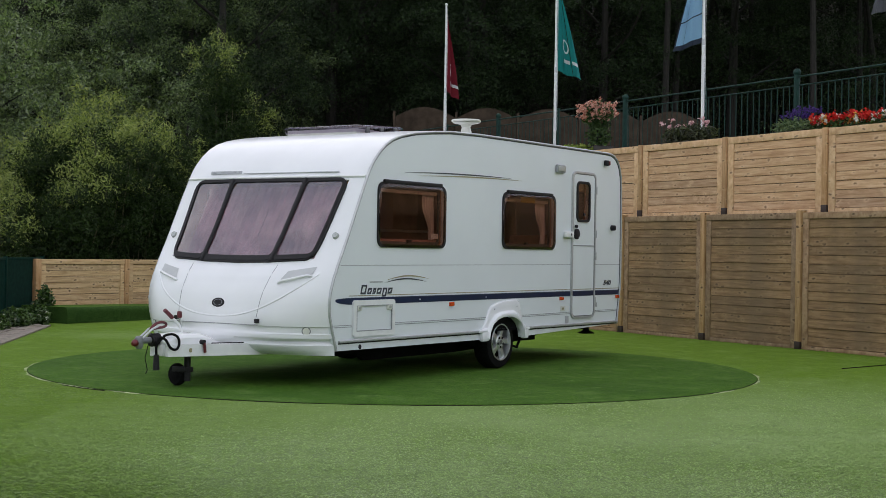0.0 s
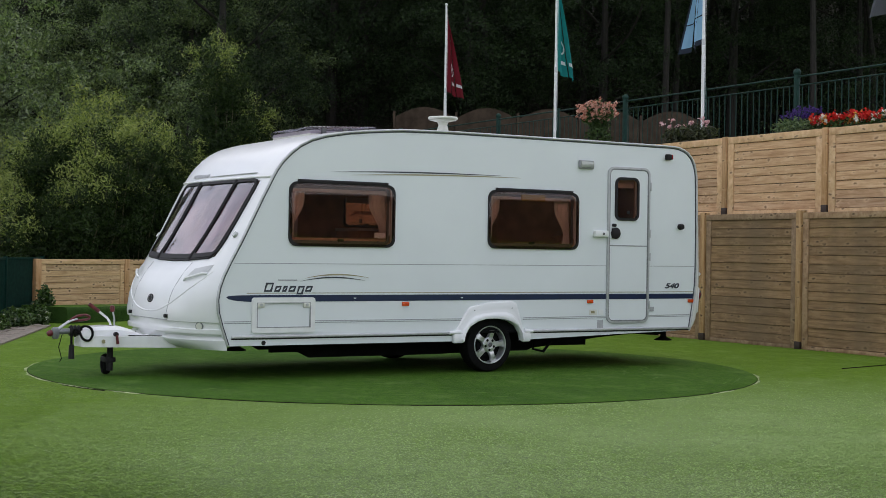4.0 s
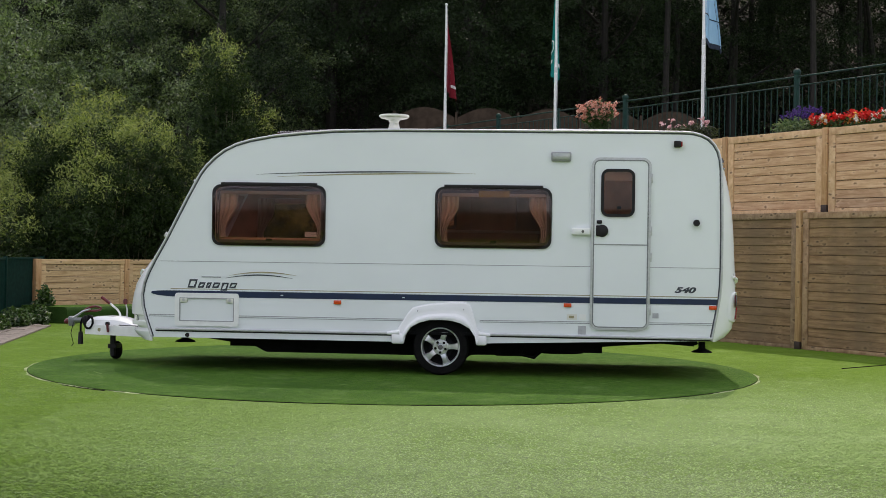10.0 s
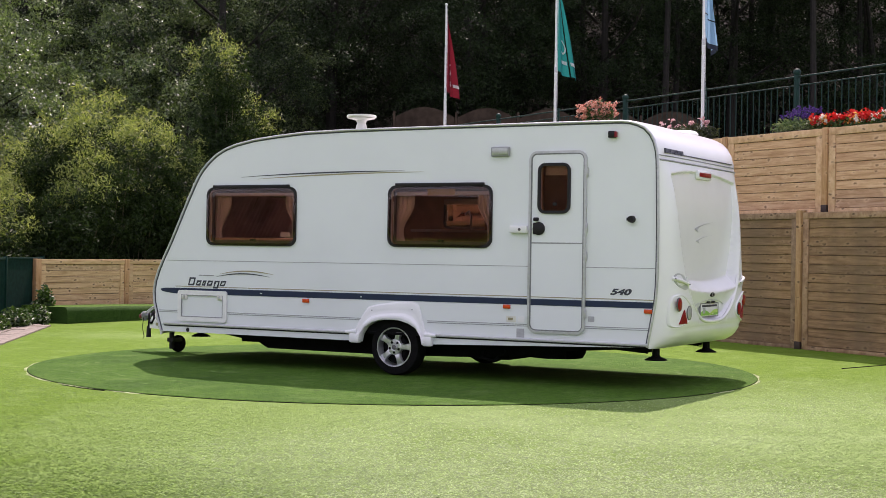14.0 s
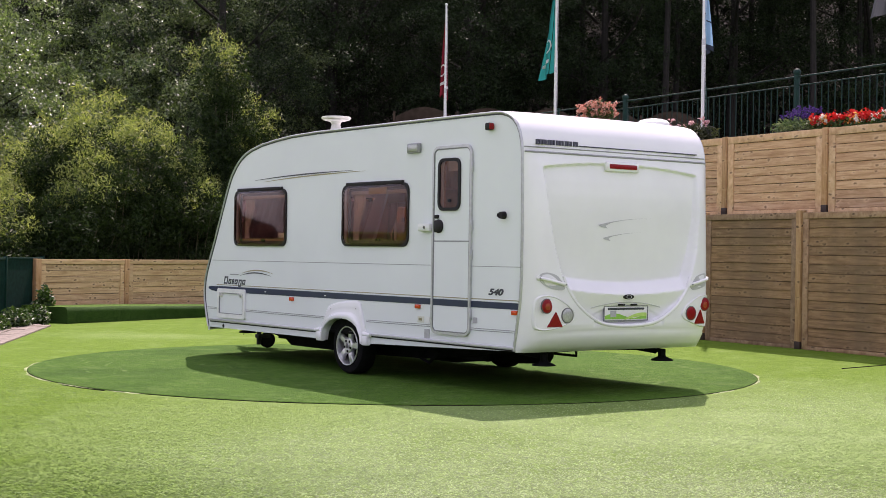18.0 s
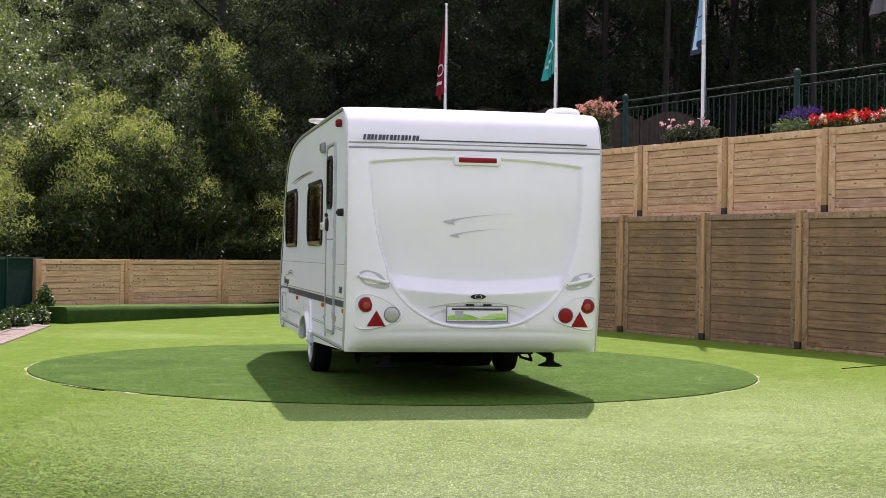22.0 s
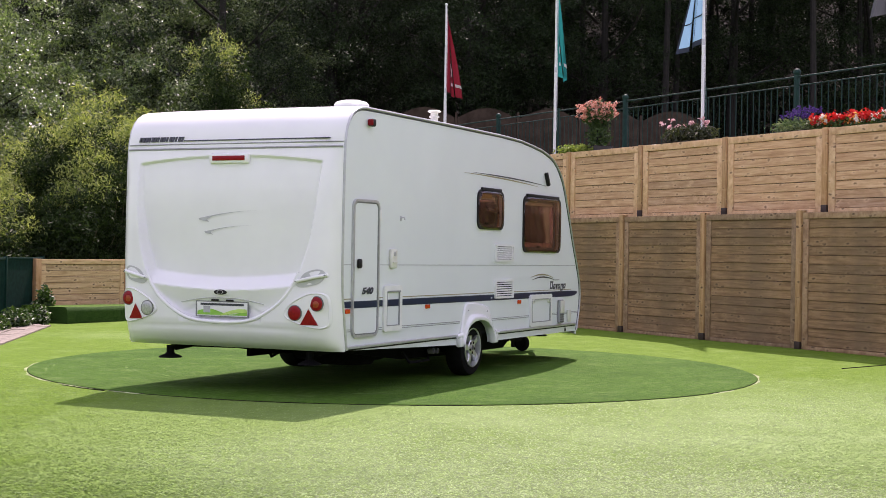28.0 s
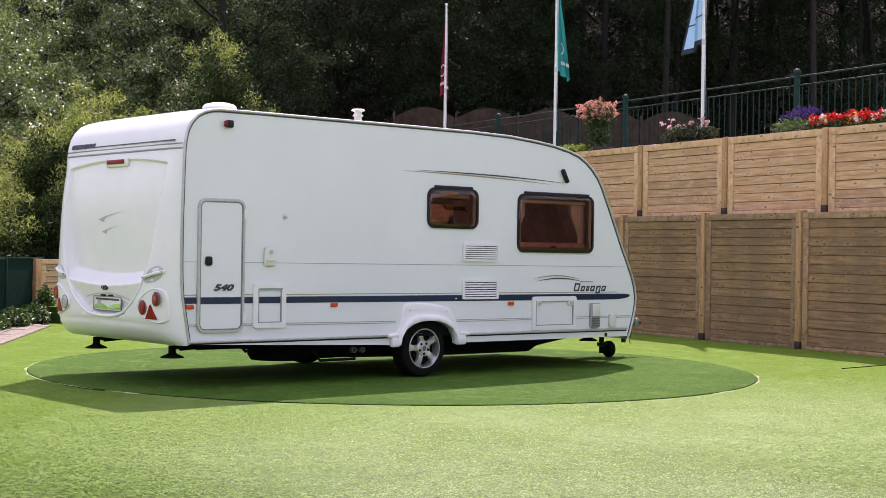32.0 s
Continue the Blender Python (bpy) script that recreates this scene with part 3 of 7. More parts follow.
def timber_post(parent, at, z0, z1, w, mat, shoe=True):
    t = part("post", box(-w / 2, w / 2, -w / 2, w / 2, z0 + (0.10 if shoe else 0), z1, 0.006), mat, parent, at=at)
    if shoe:
        part("post_shoe", box(-w / 2 - 0.003, w / 2 + 0.003, -w / 2 - 0.003, w / 2 + 0.003, z0, z0 + 0.105, 0.003), MAT["shoe_metal"], t, "dark metal post shoe")
    return t


fence_rnd = random.Random(4)
low_wall = thing("retaining_wall", "weathered grey-brown timber retaining wall of framed board panels", "retaining wall")
LOW_S, LOW_P = 0.02, 2.065
for k in range(-6, 5):
    s = LOW_S + LOW_P * k
    timber_post(low_wall, wall_pose(s, 0.028), 0, 1.90, 0.10, MAT["post_wood"])
    if k < 4:
        timber_panel(low_wall, wall_pose(s + 0.062, 0.03), LOW_P - 0.124, 0.0, 1.87, 14, 0.105, 0.085, (MAT["board_dark"], MAT["frame_wood"]), fence_rnd)
upper_fence = thing("terrace_fence", "honey-coloured timber board fence on the terrace edge", "fence")
UP_S, UP_P = 0.24, 2.09
for k in range(-6, 5):
    s = UP_S + UP_P * k
    timber_post(upper_fence, wall_pose(s, 0.222), 1.872, 3.03, 0.10, MAT["post_light"])
    if k < 4:
        timber_panel(upper_fence, wall_pose(s + 0.06, 0.22), UP_P - 0.12, 1.868, 3.02, 8, 0.125, 0.10, (MAT["board_light"], MAT["rail_light"]), fence_rnd, gap=0.006)

# terrace behind the wall, and the wooded bank that rises behind it
TERRACE_END = (Vector((-1.82, 18.6, 0)), Vector((-2.6, 34, 0)))


def terrace_block(bm, n, z0, z1):
    a = FA + FD * -12.2 + FN * n
    c = [a, along(12, n), along(12, 16), Vector((10, 34, 0)), TERRACE_END[1]]
    lo = [bm.verts.new((p.x, p.y, z0)) for p in c]
    hi = [bm.verts.new((p.x, p.y, z1)) for p in c]
    for i in range(5):
        bm.faces.new((lo[i], lo[(i + 1) % 5], hi[(i + 1) % 5], hi[i]))
    bm.faces.new(hi)


terrace_bm = bmesh.new()
terrace_block(terrace_bm, 0.10, 0.005, 1.86)
terrace_block(terrace_bm, 0.285, 1.865, 2.95)
bmesh.ops.recalc_face_normals(terrace_bm, faces=terrace_bm.faces)
tagged(part("terrace", terrace_bm, MAT["terrace"], sharp=0), "gravel terrace held up by the timber wall", "terrace", kind="structure")

BANK = [(17.0, 0.0), (22, 0.9), (27, 2.6), (33, 5.0), (40, 8.5), (52, 15), (75, 26), (120, 40)]


def bank_z(x, y):
    return lerp_table(y - 0.10 * abs(x), BANK)


bank_bm = bmesh.new()
rows = []
for y, z in BANK:
    rows.append([bank_bm.verts.new((x, y + 0.10 * abs(x), z + 0.3 * noise.noise((x * 0.1, y * 0.1, 3)))) for x in range(-72, 73, 6)])
for a, b in zip(rows, rows[1:]):
    for i in range(24):
        bank_bm.faces.new((a[i], a[i + 1], b[i + 1], b[i]))
tagged(part("woodland_bank", bank_bm, MAT["soil"]), "dark earth bank rising under the trees", "bank", kind="structure")

# low fence of pale boards at the left end of the yard
HB, HD = Vector((-5.39, 7.85, 0)), Vector((0.538, 0.843, 0)).normalized()
HN = Vector((-HD.y, HD.x, 0))


def left_pose(s, n, z=0.0):
    p = HB + HD * s + HN * n
    m = Matrix.Identity(4)
    m.col[0], m.col[1], m.col[2], m.col[3] = (*HD, 0), (*HN, 0), (0, 0, 1, 0), (p.x, p.y, z, 1)
    return m


S0 = 0.60
LEFT_POSTS = (S0 + 0.06, S0 + 2.2, S0 + 4.95, S0 + 7.2, S0 + 9.4)
low_fence = thing("low_fence", "low fence of pale new boards behind the turf step", "fence")
for s in LEFT_POSTS:
    timber_post(low_fence, left_pose(s, 1.262), 0.0, 1.035, 0.12, MAT["post_light"], False)
for a, b in zip(LEFT_POSTS, LEFT_POSTS[1:]):
    timber_panel(low_fence, left_pose(a + 0.065, 1.24), b - a - 0.13, 0.16, 1.03, 7, 0.10, 0.085, (MAT["board_pale"], MAT["board_pale"]), fence_rnd, 0.004, 0.005)

turf_step = thing("turf_step", "low raised step wrapped in dark green artificial turf", "step")
STEP_N = [(0.0, 0.0), (0.0, 0.07), (0.0, 0.14), (0.0, 0.20), (0.008, 0.228), (0.03, 0.252), (0.06, 0.265), (0.09, 0.27), (0.4, 0.27), (0.75, 0.27), (1.1, 0.27), (1.1, 0.0)]


def step_sheet(lo, hi):
    bm = bmesh.new()
    out = []
    for k in range(33):
        s = 8.0 * k / 32
        sc = 1.0 - 0.55 * k / 32
        row = []
        for n, z in STEP_N[lo:hi]:
            p = HB + HD * (s + 0.14) + HN * (n + 0.012 * noise.noise((s * 1.1, z * 7, 2)))
            row.append(bm.verts.new((p.x, p.y, z * sc + 0.012 * noise.noise((s * 1.5, n * 5, z * 9)))))
        out.append(row)
    quad_rows(bm, out)
    return bm, out


def quad_rows(bm, rows):
    for a, b in zip(rows, rows[1:]):
        for i in range(len(a) - 1):
            bm.faces.new((a[i], a[i + 1], b[i + 1], b[i]))


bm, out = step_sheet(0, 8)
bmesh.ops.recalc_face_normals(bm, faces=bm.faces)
part("riser", bm, MAT["step_turf_shaded"], turf_step, "green turf face, coloured darker as if in shade")
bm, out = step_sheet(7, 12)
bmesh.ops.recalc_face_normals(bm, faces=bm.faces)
part("tread", bm, MAT["step_turf_lit"], turf_step, "green turf top, coloured lighter as if sunlit")
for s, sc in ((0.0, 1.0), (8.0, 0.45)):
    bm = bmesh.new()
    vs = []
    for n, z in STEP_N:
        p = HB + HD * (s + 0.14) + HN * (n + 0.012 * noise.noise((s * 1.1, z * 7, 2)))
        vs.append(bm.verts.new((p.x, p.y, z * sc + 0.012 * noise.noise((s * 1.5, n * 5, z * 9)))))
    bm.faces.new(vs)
    part("end_face", bm, MAT["step_turf_shaded"], turf_step)

# dark green boarded fence along the yard's left side
gf = thing("green_fence", "dark green mesh fence with a flat top rail", "fence")
GF0, GF1 = Vector((-6.12, 9.55, 0)), Vector((-6.75, 2.2, 0))
gdir = (GF1 - GF0).normalized()
for k in range(5):
    p = GF0 + gdir * (1.78 * k)
    part("post", box(-0.03, 0.03, -0.03, 0.03, 0, 1.08, 0.004), MAT["mesh_green"], gf, at=Matrix.Translation(p))
    if k < 4:
        a = Matrix.Translation(p) @ Matrix.Rotation(math.atan2(gdir.y, gdir.x), 4, "Z")
        part("screen", box(0.035, 1.745, -0.008, 0.008, 0.06, 1.02, 0), MAT["mesh_green"], gf, at=a)
        part("top_rail", box(0.031, 1.749, -0.02, 0.02, 1.02, 1.06, 0.004), MAT["mesh_green"], gf, at=a)
        part("mid_rail", box(0.031, 1.749, -0.02, -0.009, 0.16, 0.20, 0.004), MAT["rail_green"], gf, at=a)

# plain walls that close the yard behind the camera
tagged(part("wall_south", box(-30, 30, -30.3, -30.0, 0.0, 2.6), MAT["plain_wall"]), "plain rendered wall closing the yard", "wall", kind="structure")
tagged(part("wall_west", box(-30.3, -30.0, -30, 0, 0.0, 4.5), MAT["plain_wall"]), "plain rendered wall closing the yard", "wall", kind="structure")
tagged(part("wall_east", box(30.0, 30.3, -30, 0, 0.0, 4.5), MAT["plain_wall"]), "plain rendered wall closing the yard", "wall", kind="structure")
# ---- the caravan: x to its rear, y to its off side, z up ----
W2 = 1.10
EDGE = [(-2.40, 0.33), (-2.46, 0.50), (-2.50, 0.64), (-2.51, 0.76), (-2.49, 0.88), (-2.45, 0.99), (-2.38, 1.13), (-2.27, 1.33), (-2.17, 1.53), (-2.06, 1.75),
        (-1.965, 1.93), (-1.92, 2.01), (-1.86, 2.09), (-1.77, 2.18), (-1.67, 2.255), (-1.55, 2.315), (-1.40, 2.36), (-1.16, 2.405), (-0.88, 2.435), (-0.54, 2.462),
        (0.0, 2.475), (1.0, 2.477), (1.76, 2.477), (2.56, 2.477), (2.97, 2.475), (3.06, 2.467), (3.14, 2.445), (3.21, 2.41), (3.27, 2.35), (3.31, 2.28), (3.335, 2.19),
        (3.345, 2.11), (3.35, 1.96), (3.36, 1.5), (3.36, 1.1), (3.355, 0.95), (3.345, 0.82), (3.31, 0.62), (3.27, 0.40)]
FRONT_EDGE = sorted((z, x) for x, z in EDGE[:11])
REAR_EDGE = sorted((z, x) for x, z in EDGE[31:])
FRONT_MID = [(0.29, -2.62), (0.33, -2.70), (0.37, -2.74), (0.45, -2.765), (0.53, -2.76), (0.60, -2.765), (0.68, -2.75), (0.78, -2.725), (0.86, -2.695), (1.01, -2.60), (1.13, -2.49), (1.33, -2.352), (1.53, -2.232), (1.75, -2.107), (1.93, -2.005)]
REAR_MID = [(0.39, 3.33), (0.43, 3.41), (0.47, 3.45), (0.52, 3.485), (0.63, 3.512), (0.81, 3.516), (0.99, 3.510), (1.34, 3.492), (1.5, 3.482), (1.62, 3.472), (1.75, 3.456), (1.87, 3.434), (2.0, 3.402), (2.11, 3.37)]
caravan = thing("caravan", "white touring caravan with a navy side stripe, on the turntable", "caravan")
GEL, SIDE, BLK = MAT["gelcoat"], MAT["side_white"], MAT["black"]


def front_pt(y, z, off=0.0):
    """A point of the front panel; its plan is gently bowed."""
    w = 1 - min(1, abs(y) / W2) ** 4.2
    xe, xm = lerp_table(max(z, 0.33), FRONT_EDGE), lerp_table(z, FRONT_MID)
    slope = (lerp_table(z + 0.05, FRONT_MID) - lerp_table(z - 0.05, FRONT_MID)) / 0.1
    k = off / math.hypot(1, slope)
    return Vector((xe + (xm - xe) * w - k, y, z + k * slope))


def half_w(z):
    return 0.872 + 0.065 * (z - 1.16) / 0.74


def quad_grid(bm, rows, skip=lambda j, i: False):
    for j in range(len(rows) - 1):
        for i in range(len(rows[0]) - 1):
            if not skip(j, i):
                bm.faces.new((rows[j][i], rows[j][i + 1], rows[j + 1][i + 1], rows[j + 1][i]))


def thicken(bm, t):
    """Gives an open sheet a back face and edges, along its normals."""
    bmesh.ops.recalc_face_normals(bm, faces=bm.faces)
    bm.normal_update()
    nrm = {v: v.normal.copy() for v in bm.verts}
    bmesh.ops.extrude_face_region(bm, geom=bm.faces[:])
    for v, way in nrm.items():
        v.co -= way * t
    bmesh.ops.recalc_face_normals(bm, faces=bm.faces)
    return bm


def front_panel():
    bm = bmesh.new()
    zs = [0.29, 0.31, 0.33, 0.36, 0.374, 0.382, 0.389, 0.41, 0.434, 0.441, 0.45, 0.47, 0.482, 0.492, 0.51, 0.542, 0.551, 0.56, 0.60, 0.68, 0.74, 0.78, 0.82, 0.86, 0.92, 0.97, 1.01, 1.07, 1.13, 1.16, 1.25, 1.33, 1.43, 1.53, 1.64, 1.75, 1.84, 1.90, 1.93]
    fr = [-1, -0.985, -0.96, -0.92, -0.88, None, -0.7, -0.55, -0.4, -0.2, 0, 0.2, 0.4, 0.55, 0.7, None, 0.88, 0.92, 0.96, 0.985, 1]
    rows = []
    for z in zs:
        row = []
        for i, f in enumerate(fr):
            y = f * W2 if f is not None else (half_w(min(1.9, max(1.16, z))) * (-1 if i < 10 else 1))
            off = 0.0
            if 0.488 < z < 0.548:
                off = -0.022 * sstep(0.2, 0.5, abs(y))
            if 0.386 < z < 0.437:
                off = -0.05 * sstep(0.33, 0.42, abs(y))
            row.append(bm.verts.new(front_pt(y, z, off)))
        rows.append(row)
    a, b = zs.index(1.16), zs.index(1.90)
    quad_grid(bm, rows, lambda j, i: a <= j < b and 5 <= i < 15)
    return thicken(bm, 0.02)


def roof_shell():
    bm = bmesh.new()
    rows = []
    pts = EDGE[10:32]
    for k, (x, z) in enumerate(pts):
        mx = x + (lerp_table(1.93, FRONT_MID) - EDGE[10][0]) * max(0, 1 - k / 5) + 0.025 * max(0, (k - 14) / 7)
        mz = z + 0.010 * sstep(0, 7, k) * sstep(21, 14, k)
        row = []
        for f in (-1, -0.985, -0.96, -0.9, -0.75, -0.5, -0.25, 0, 0.25, 0.5, 0.75, 0.9, 0.96, 0.985, 1):
            w = 1 - abs(f) ** (4 if 5 <= k <= 14 else 6)
            row.append(bm.verts.new((x + (mx - x) * w, f * W2, z + (mz - z) * w)))
        rows.append(row)
    # openings under the two roof lights
    quad_grid(bm, rows, lambda j, i: 5 <= i < 9 and j in (7, 8, 12))
    return thicken(bm, 0.02)


def rear_pt(y, z, extra=0.0):
    w = 1 - min(1, abs(y) / W2) ** 15
    xe, xm = lerp_table(max(z, 0.40), REAR_EDGE), lerp_table(z, REAR_MID)
    return Vector((xe + (xm - xe) * w + extra, y, z))


def shield_half(z):
    """Half width of the hollow in the rear panel."""
    return lerp_table(z, [(0.60, 0.02), (0.62, 0.18), (0.64, 0.34), (0.70, 0.47), (0.80, 0.61), (0.92, 0.71), (1.03, 0.77), (1.3, 0.855), (1.6, 0.905), (2.06, 0.94)])


def hollow_depth(z):
    """The hollow's floor stands upright while the panel leans."""
    return 0.026 + 0.090 * (2.04 - z) / 0.95


def smile_depth(y, z):
    """The field inside the smile moulding sinks towards the plate."""
    hw = shield_half(z)
    return 0.058 * sstep(hw + 0.006, hw - 0.035, abs(y)) * sstep(0.96, 0.72, z) * sstep(0.605, 0.64, z)


def rear_panel():
    bm = bmesh.new()
    rows = []
    zs = [0.39, 0.41, 0.43, 0.45, 0.47, 0.49, 0.52, 0.55] + [0.57 + 0.0125 * k for k in range(44)] + [1.12 + 0.02 * k for k in range(40)] + [1.92 + 0.01 * k for k in range(20)]
    ys = [-1.1, -1.09, -1.075, -1.06, -1.04, -1.02] + [-1.0 + 0.0125 * k for k in range(161)] + [1.02, 1.04, 1.06, 1.075, 1.09, 1.1]
    for z in zs:
        row = []
        for y in ys:
            e = 0.0
            hw = shield_half(z)
            top = 2.045 - 0.06 * (y / 0.93) ** 2
            inside = sstep(hw + 0.006, hw - 0.030, abs(y))
            low = min(1.0, max(0.0, (z + 0.055 * (1 - (y / 0.75) ** 2) - 0.945) / 0.105))
            e -= hollow_depth(z) * inside * low * sstep(top + 0.004, top - 0.018, z)
            if 0.6 <= z < 1.05:
                e -= smile_depth(y, z)
            # hollow for the plate
            zz = 0.80 - 0.10 * (y / 0.42) ** 2
            if abs(y) < 0.42:
                e -= 0.014 * sstep(zz + 0.006, zz - 0.02, z) * sstep(0.60, 0.66, z)
            # moulding line of the bumper
            e -= 0.012 * math.exp(-((z - (0.575 - 0.03 * (abs(y) / 1.0) ** 3)) / 0.012) ** 2) * 0.5
            row.append(bm.verts.new(rear_pt(y, z, e)))
        rows.append(row)
    quad_grid(bm, rows)
    return thicken(bm, 0.015)


# wheel opening
WX, WZ, WR = 0.567, 0.283, 0.283
ARCH_IN = [(0.20, 0.325), (0.215, 0.40), (0.27, 0.48), (0.36, 0.53), (0.46, 0.555), (0.567, 0.56), (0.67, 0.555), (0.77, 0.53), (0.86, 0.48), (0.915, 0.40), (0.93, 0.325)]
ARCH_OUT = [(0.088, 0.40), (0.165, 0.505), (0.222, 0.60), (0.28, 0.676), (0.42, 0.711), (0.61, 0.734), (0.805, 0.741), (0.865, 0.712), (0.900, 0.61), (0.938, 0.48), (1.0, 0.40)]
NEAR_WINDOWS = {"lounge_window": (-1.78, -0.615, 1.275, 1.895), "dinette_window": (0.495, 1.665, 1.285, 1.895)}
OFF_WINDOWS = {"lounge_window": (-1.79, -0.645, 1.25, 1.868), "kitchen_window": (-0.09, 0.585, 1.477, 1.880)}
DOOR = (2.055, 2.645, 0.49, 2.205)
DOOR_WIN = (2.150, 2.485, 1.615, 2.092)
outline = EDGE + [(1.10, 0.335)] + ARCH_IN[::-1] + [(0.10, 0.33)]

for side, wins in ((-1, NEAR_WINDOWS), (1, OFF_WINDOWS)):
    holes = [rrect(*w, 0.07, 5, 0.03) for w in wins.values()]
    if side < 0:
        holes.append(rrect(*DOOR_WIN, 0.06, 5, 0.02))
    part("side_wall", slab(outline, side * W2, side * (W2 - 0.03), holes=holes), SIDE, caravan, "smooth white aluminium side wall", sharp=0.3)
    part("wall_lining", slab([(-2.2, 0.62), (-2.2, 1.22), (-1.83, 2.0), (-1.5, 2.29), (3.2, 2.31), (3.25, 0.62)], side * (W2 - 0.034), side * (W2 - 0.05), holes=holes), MAT["lining"], caravan, "brown wood-effect inner lining", sharp=0.3)

part("front_panel", front_panel(), GEL, caravan, "glossy white moulded front panel", sharp=0.9)
part("roof_shell", roof_shell(), GEL, caravan, "glossy white roof skin rolled down at both ends", sharp=0.9)
part("rear_panel", rear_panel(), GEL, caravan, "glossy white moulded rear panel with a shield-shaped hollow", sharp=0.9)
part("floor_pan", box(-2.42, 3.24, -1.065, 1.065, 0.405, 0.43), MAT["chassis"], caravan, "black underside of the floor")
part("wheel_box", box(0.19, 0.94, -1.066, -0.70, 0.432, 0.60), MAT["chassis"], caravan)
part("wheel_box", box(0.19, 0.94, 0.70, 1.066, 0.432, 0.60), MAT["chassis"], caravan)
for x0, x1, y0, y1 in ((-1.5, -1.17, -1.04, 1.04), (-1.17, -0.53, -1.04, -0.55), (-1.17, -0.53, 0.55, 1.04), (-0.53, 1.75, -1.04, 1.04), (1.75, 2.57, -1.04, -0.55), (1.75, 2.57, 0.29, 1.04), (2.57, 3.1, -1.04, 1.04)):
    part("roof_lining", box(x0, x1, y0, y1, 2.31, 2.325), MAT["liner_pale"], caravan)

# skin seams
part("front_seam", tube([front_pt(-W2 + W2 * 2 * k / 24, 1.93, 0.006) for k in range(25)], 0.011, 8), MAT["white_plastic"], caravan, "white joint strip over the front windows")
part("rear_seam", tube([rear_pt(-1.095 + 2.19 * k / 40, 2.108, 0.002) for k in range(41)], 0.009, 8), MAT["line_grey"], caravan)
part("rear_seam", tube([rear_pt(-1.095 + 2.19 * k / 40, 2.150, 0.0) - Vector((0.006, 0, 0)) for k in range(41)], 0.005, 8), MAT["line_grey"], caravan)


def rail_line(y, inset):
    out = []
    pts = [Vector((x, 0, z)) for x, z in EDGE]
    for i, p in enumerate(pts):
        a, b = pts[max(i - 1, 0)], pts[min(i + 1, len(pts) - 1)]
        t = (b - a).normalized()
        n = Vector((t.z, 0, -t.x))
        q = p + n * inset
        out.append(Vector((q.x, y, q.z)))
    return out


for side in (-1, 1):
    part("awning_rail", tube(rail_line(side * (W2 + 0.006), 0.012), 0.012, 8), MAT["alu"], caravan, "grey aluminium edge rail round the side wall")
    part("edge_seal", tube(rail_line(side * (W2 + 0.002), 0.029), 0.006, 6), MAT["decal"], caravan, "dark sealing line beside the rail")
    y0, y1 = side * W2, side * (W2 + 0.006)
    ya = side * (W2 + 0.0035)
    # long horizontal joint, stripes and sill
    part("panel_joint", slab([(-2.33, 1.103), (3.33, 1.118), (3.33, 1.123), (-2.33, 1.108)], y0, side * (W2 + 0.002)), MAT["line_grey"], caravan)
    part("navy_stripe", slab([(-2.405, 0.786), (-2.385, 0.770), (-2.33, 0.757), (-2.22, 0.747), (-2.10, 0.743), (3.325, 0.756), (3.335, 0.812), (-2.0, 0.808), (-2.25, 0.806), (-2.34, 0.803), (-2.39, 0.797)], y0, ya), MAT["navy"], caravan, "navy blue vinyl stripe")
    part("gold_line", slab([(-2.2, 0.822), (3.33, 0.828), (3.33, 0.836), (-2.2, 0.829)], y0, side * (W2 + 0.003)), MAT["gold"], caravan)
    for z in (0.540, 0.556):
        part("skirt_line", slab([(-2.42, z), (0.2 if side else 0, z), (0.2, z + 0.006), (-2.42, z + 0.006)], y0, side * (W2 + 0.003)), MAT["line_grey"], caravan)
        part("skirt_line", slab([(0.96, z + 0.002), (3.27, z + 0.014), (3.27, z + 0.02), (0.96, z + 0.008)], y0, side * (W2 + 0.003)), MAT["line_grey"], caravan)
    for x0, x1, dz in ((-2.35, 0.09, 0.0), (1.01, 3.27, 0.008)):
        part("sill_rail", box(x0, x1, min(y0, side * (W2 + 0.022)), max(y0, side * (W2 + 0.022)), 0.402 + dz, 0.428 + dz, 0.006), MAT["alu"], caravan, "bright aluminium sill rail")
        part("sill_gap", box(x0, x1, min(y0, side * (W2 + 0.004)), max(y0, side * (W2 + 0.004)), 0.389 + dz, 0.4015 + dz), BLK, caravan)
    # upper swoosh lines
    for dz, x0, x1, mat in ((0.0, -1.33, 0.68, MAT["decal"]), (-0.022, -1.12, 0.90, MAT["gold"])):
        top, bot = [], []
        for k in range(25):
            u = k / 24
            x = x0 + (x1 - x0) * u
            z = 2.000 + 0.042 * (1 - (1 - u) ** 2.4) + dz * (1 - 0.4 * u)
            h = 0.006 * math.sin(math.pi * u) + 0.001
            top.append((x, z + h))
            bot.append((x, z - h))
        part("swoosh_line", slab(top + bot[::-1], y0, side * (W2 + 0.003)), mat, caravan)
    # name badge as bars, with its two arcs
    x = -2.035
    badge = None
    for w, h0, h1 in ((0.088, 0.838, 0.925), (0.066, 0.838, 0.895), (0.050, 0.838, 0.895), (0.072, 0.838, 0.895), (0.072, 0.812, 0.895), (0.072, 0.838, 0.895)):
        lps = []
        for q in (0.0, 0.017):
            lp = [(x + 0.010 + q, h0 + q), (x + w + 0.004 - q, h0 + q), (x + w + 0.026 - q, h1 - q), (x + 0.032 + q, h1 - q)]
            lps.append([(-3.525 - a, b) for a, b in lp] if side > 0 else lp)
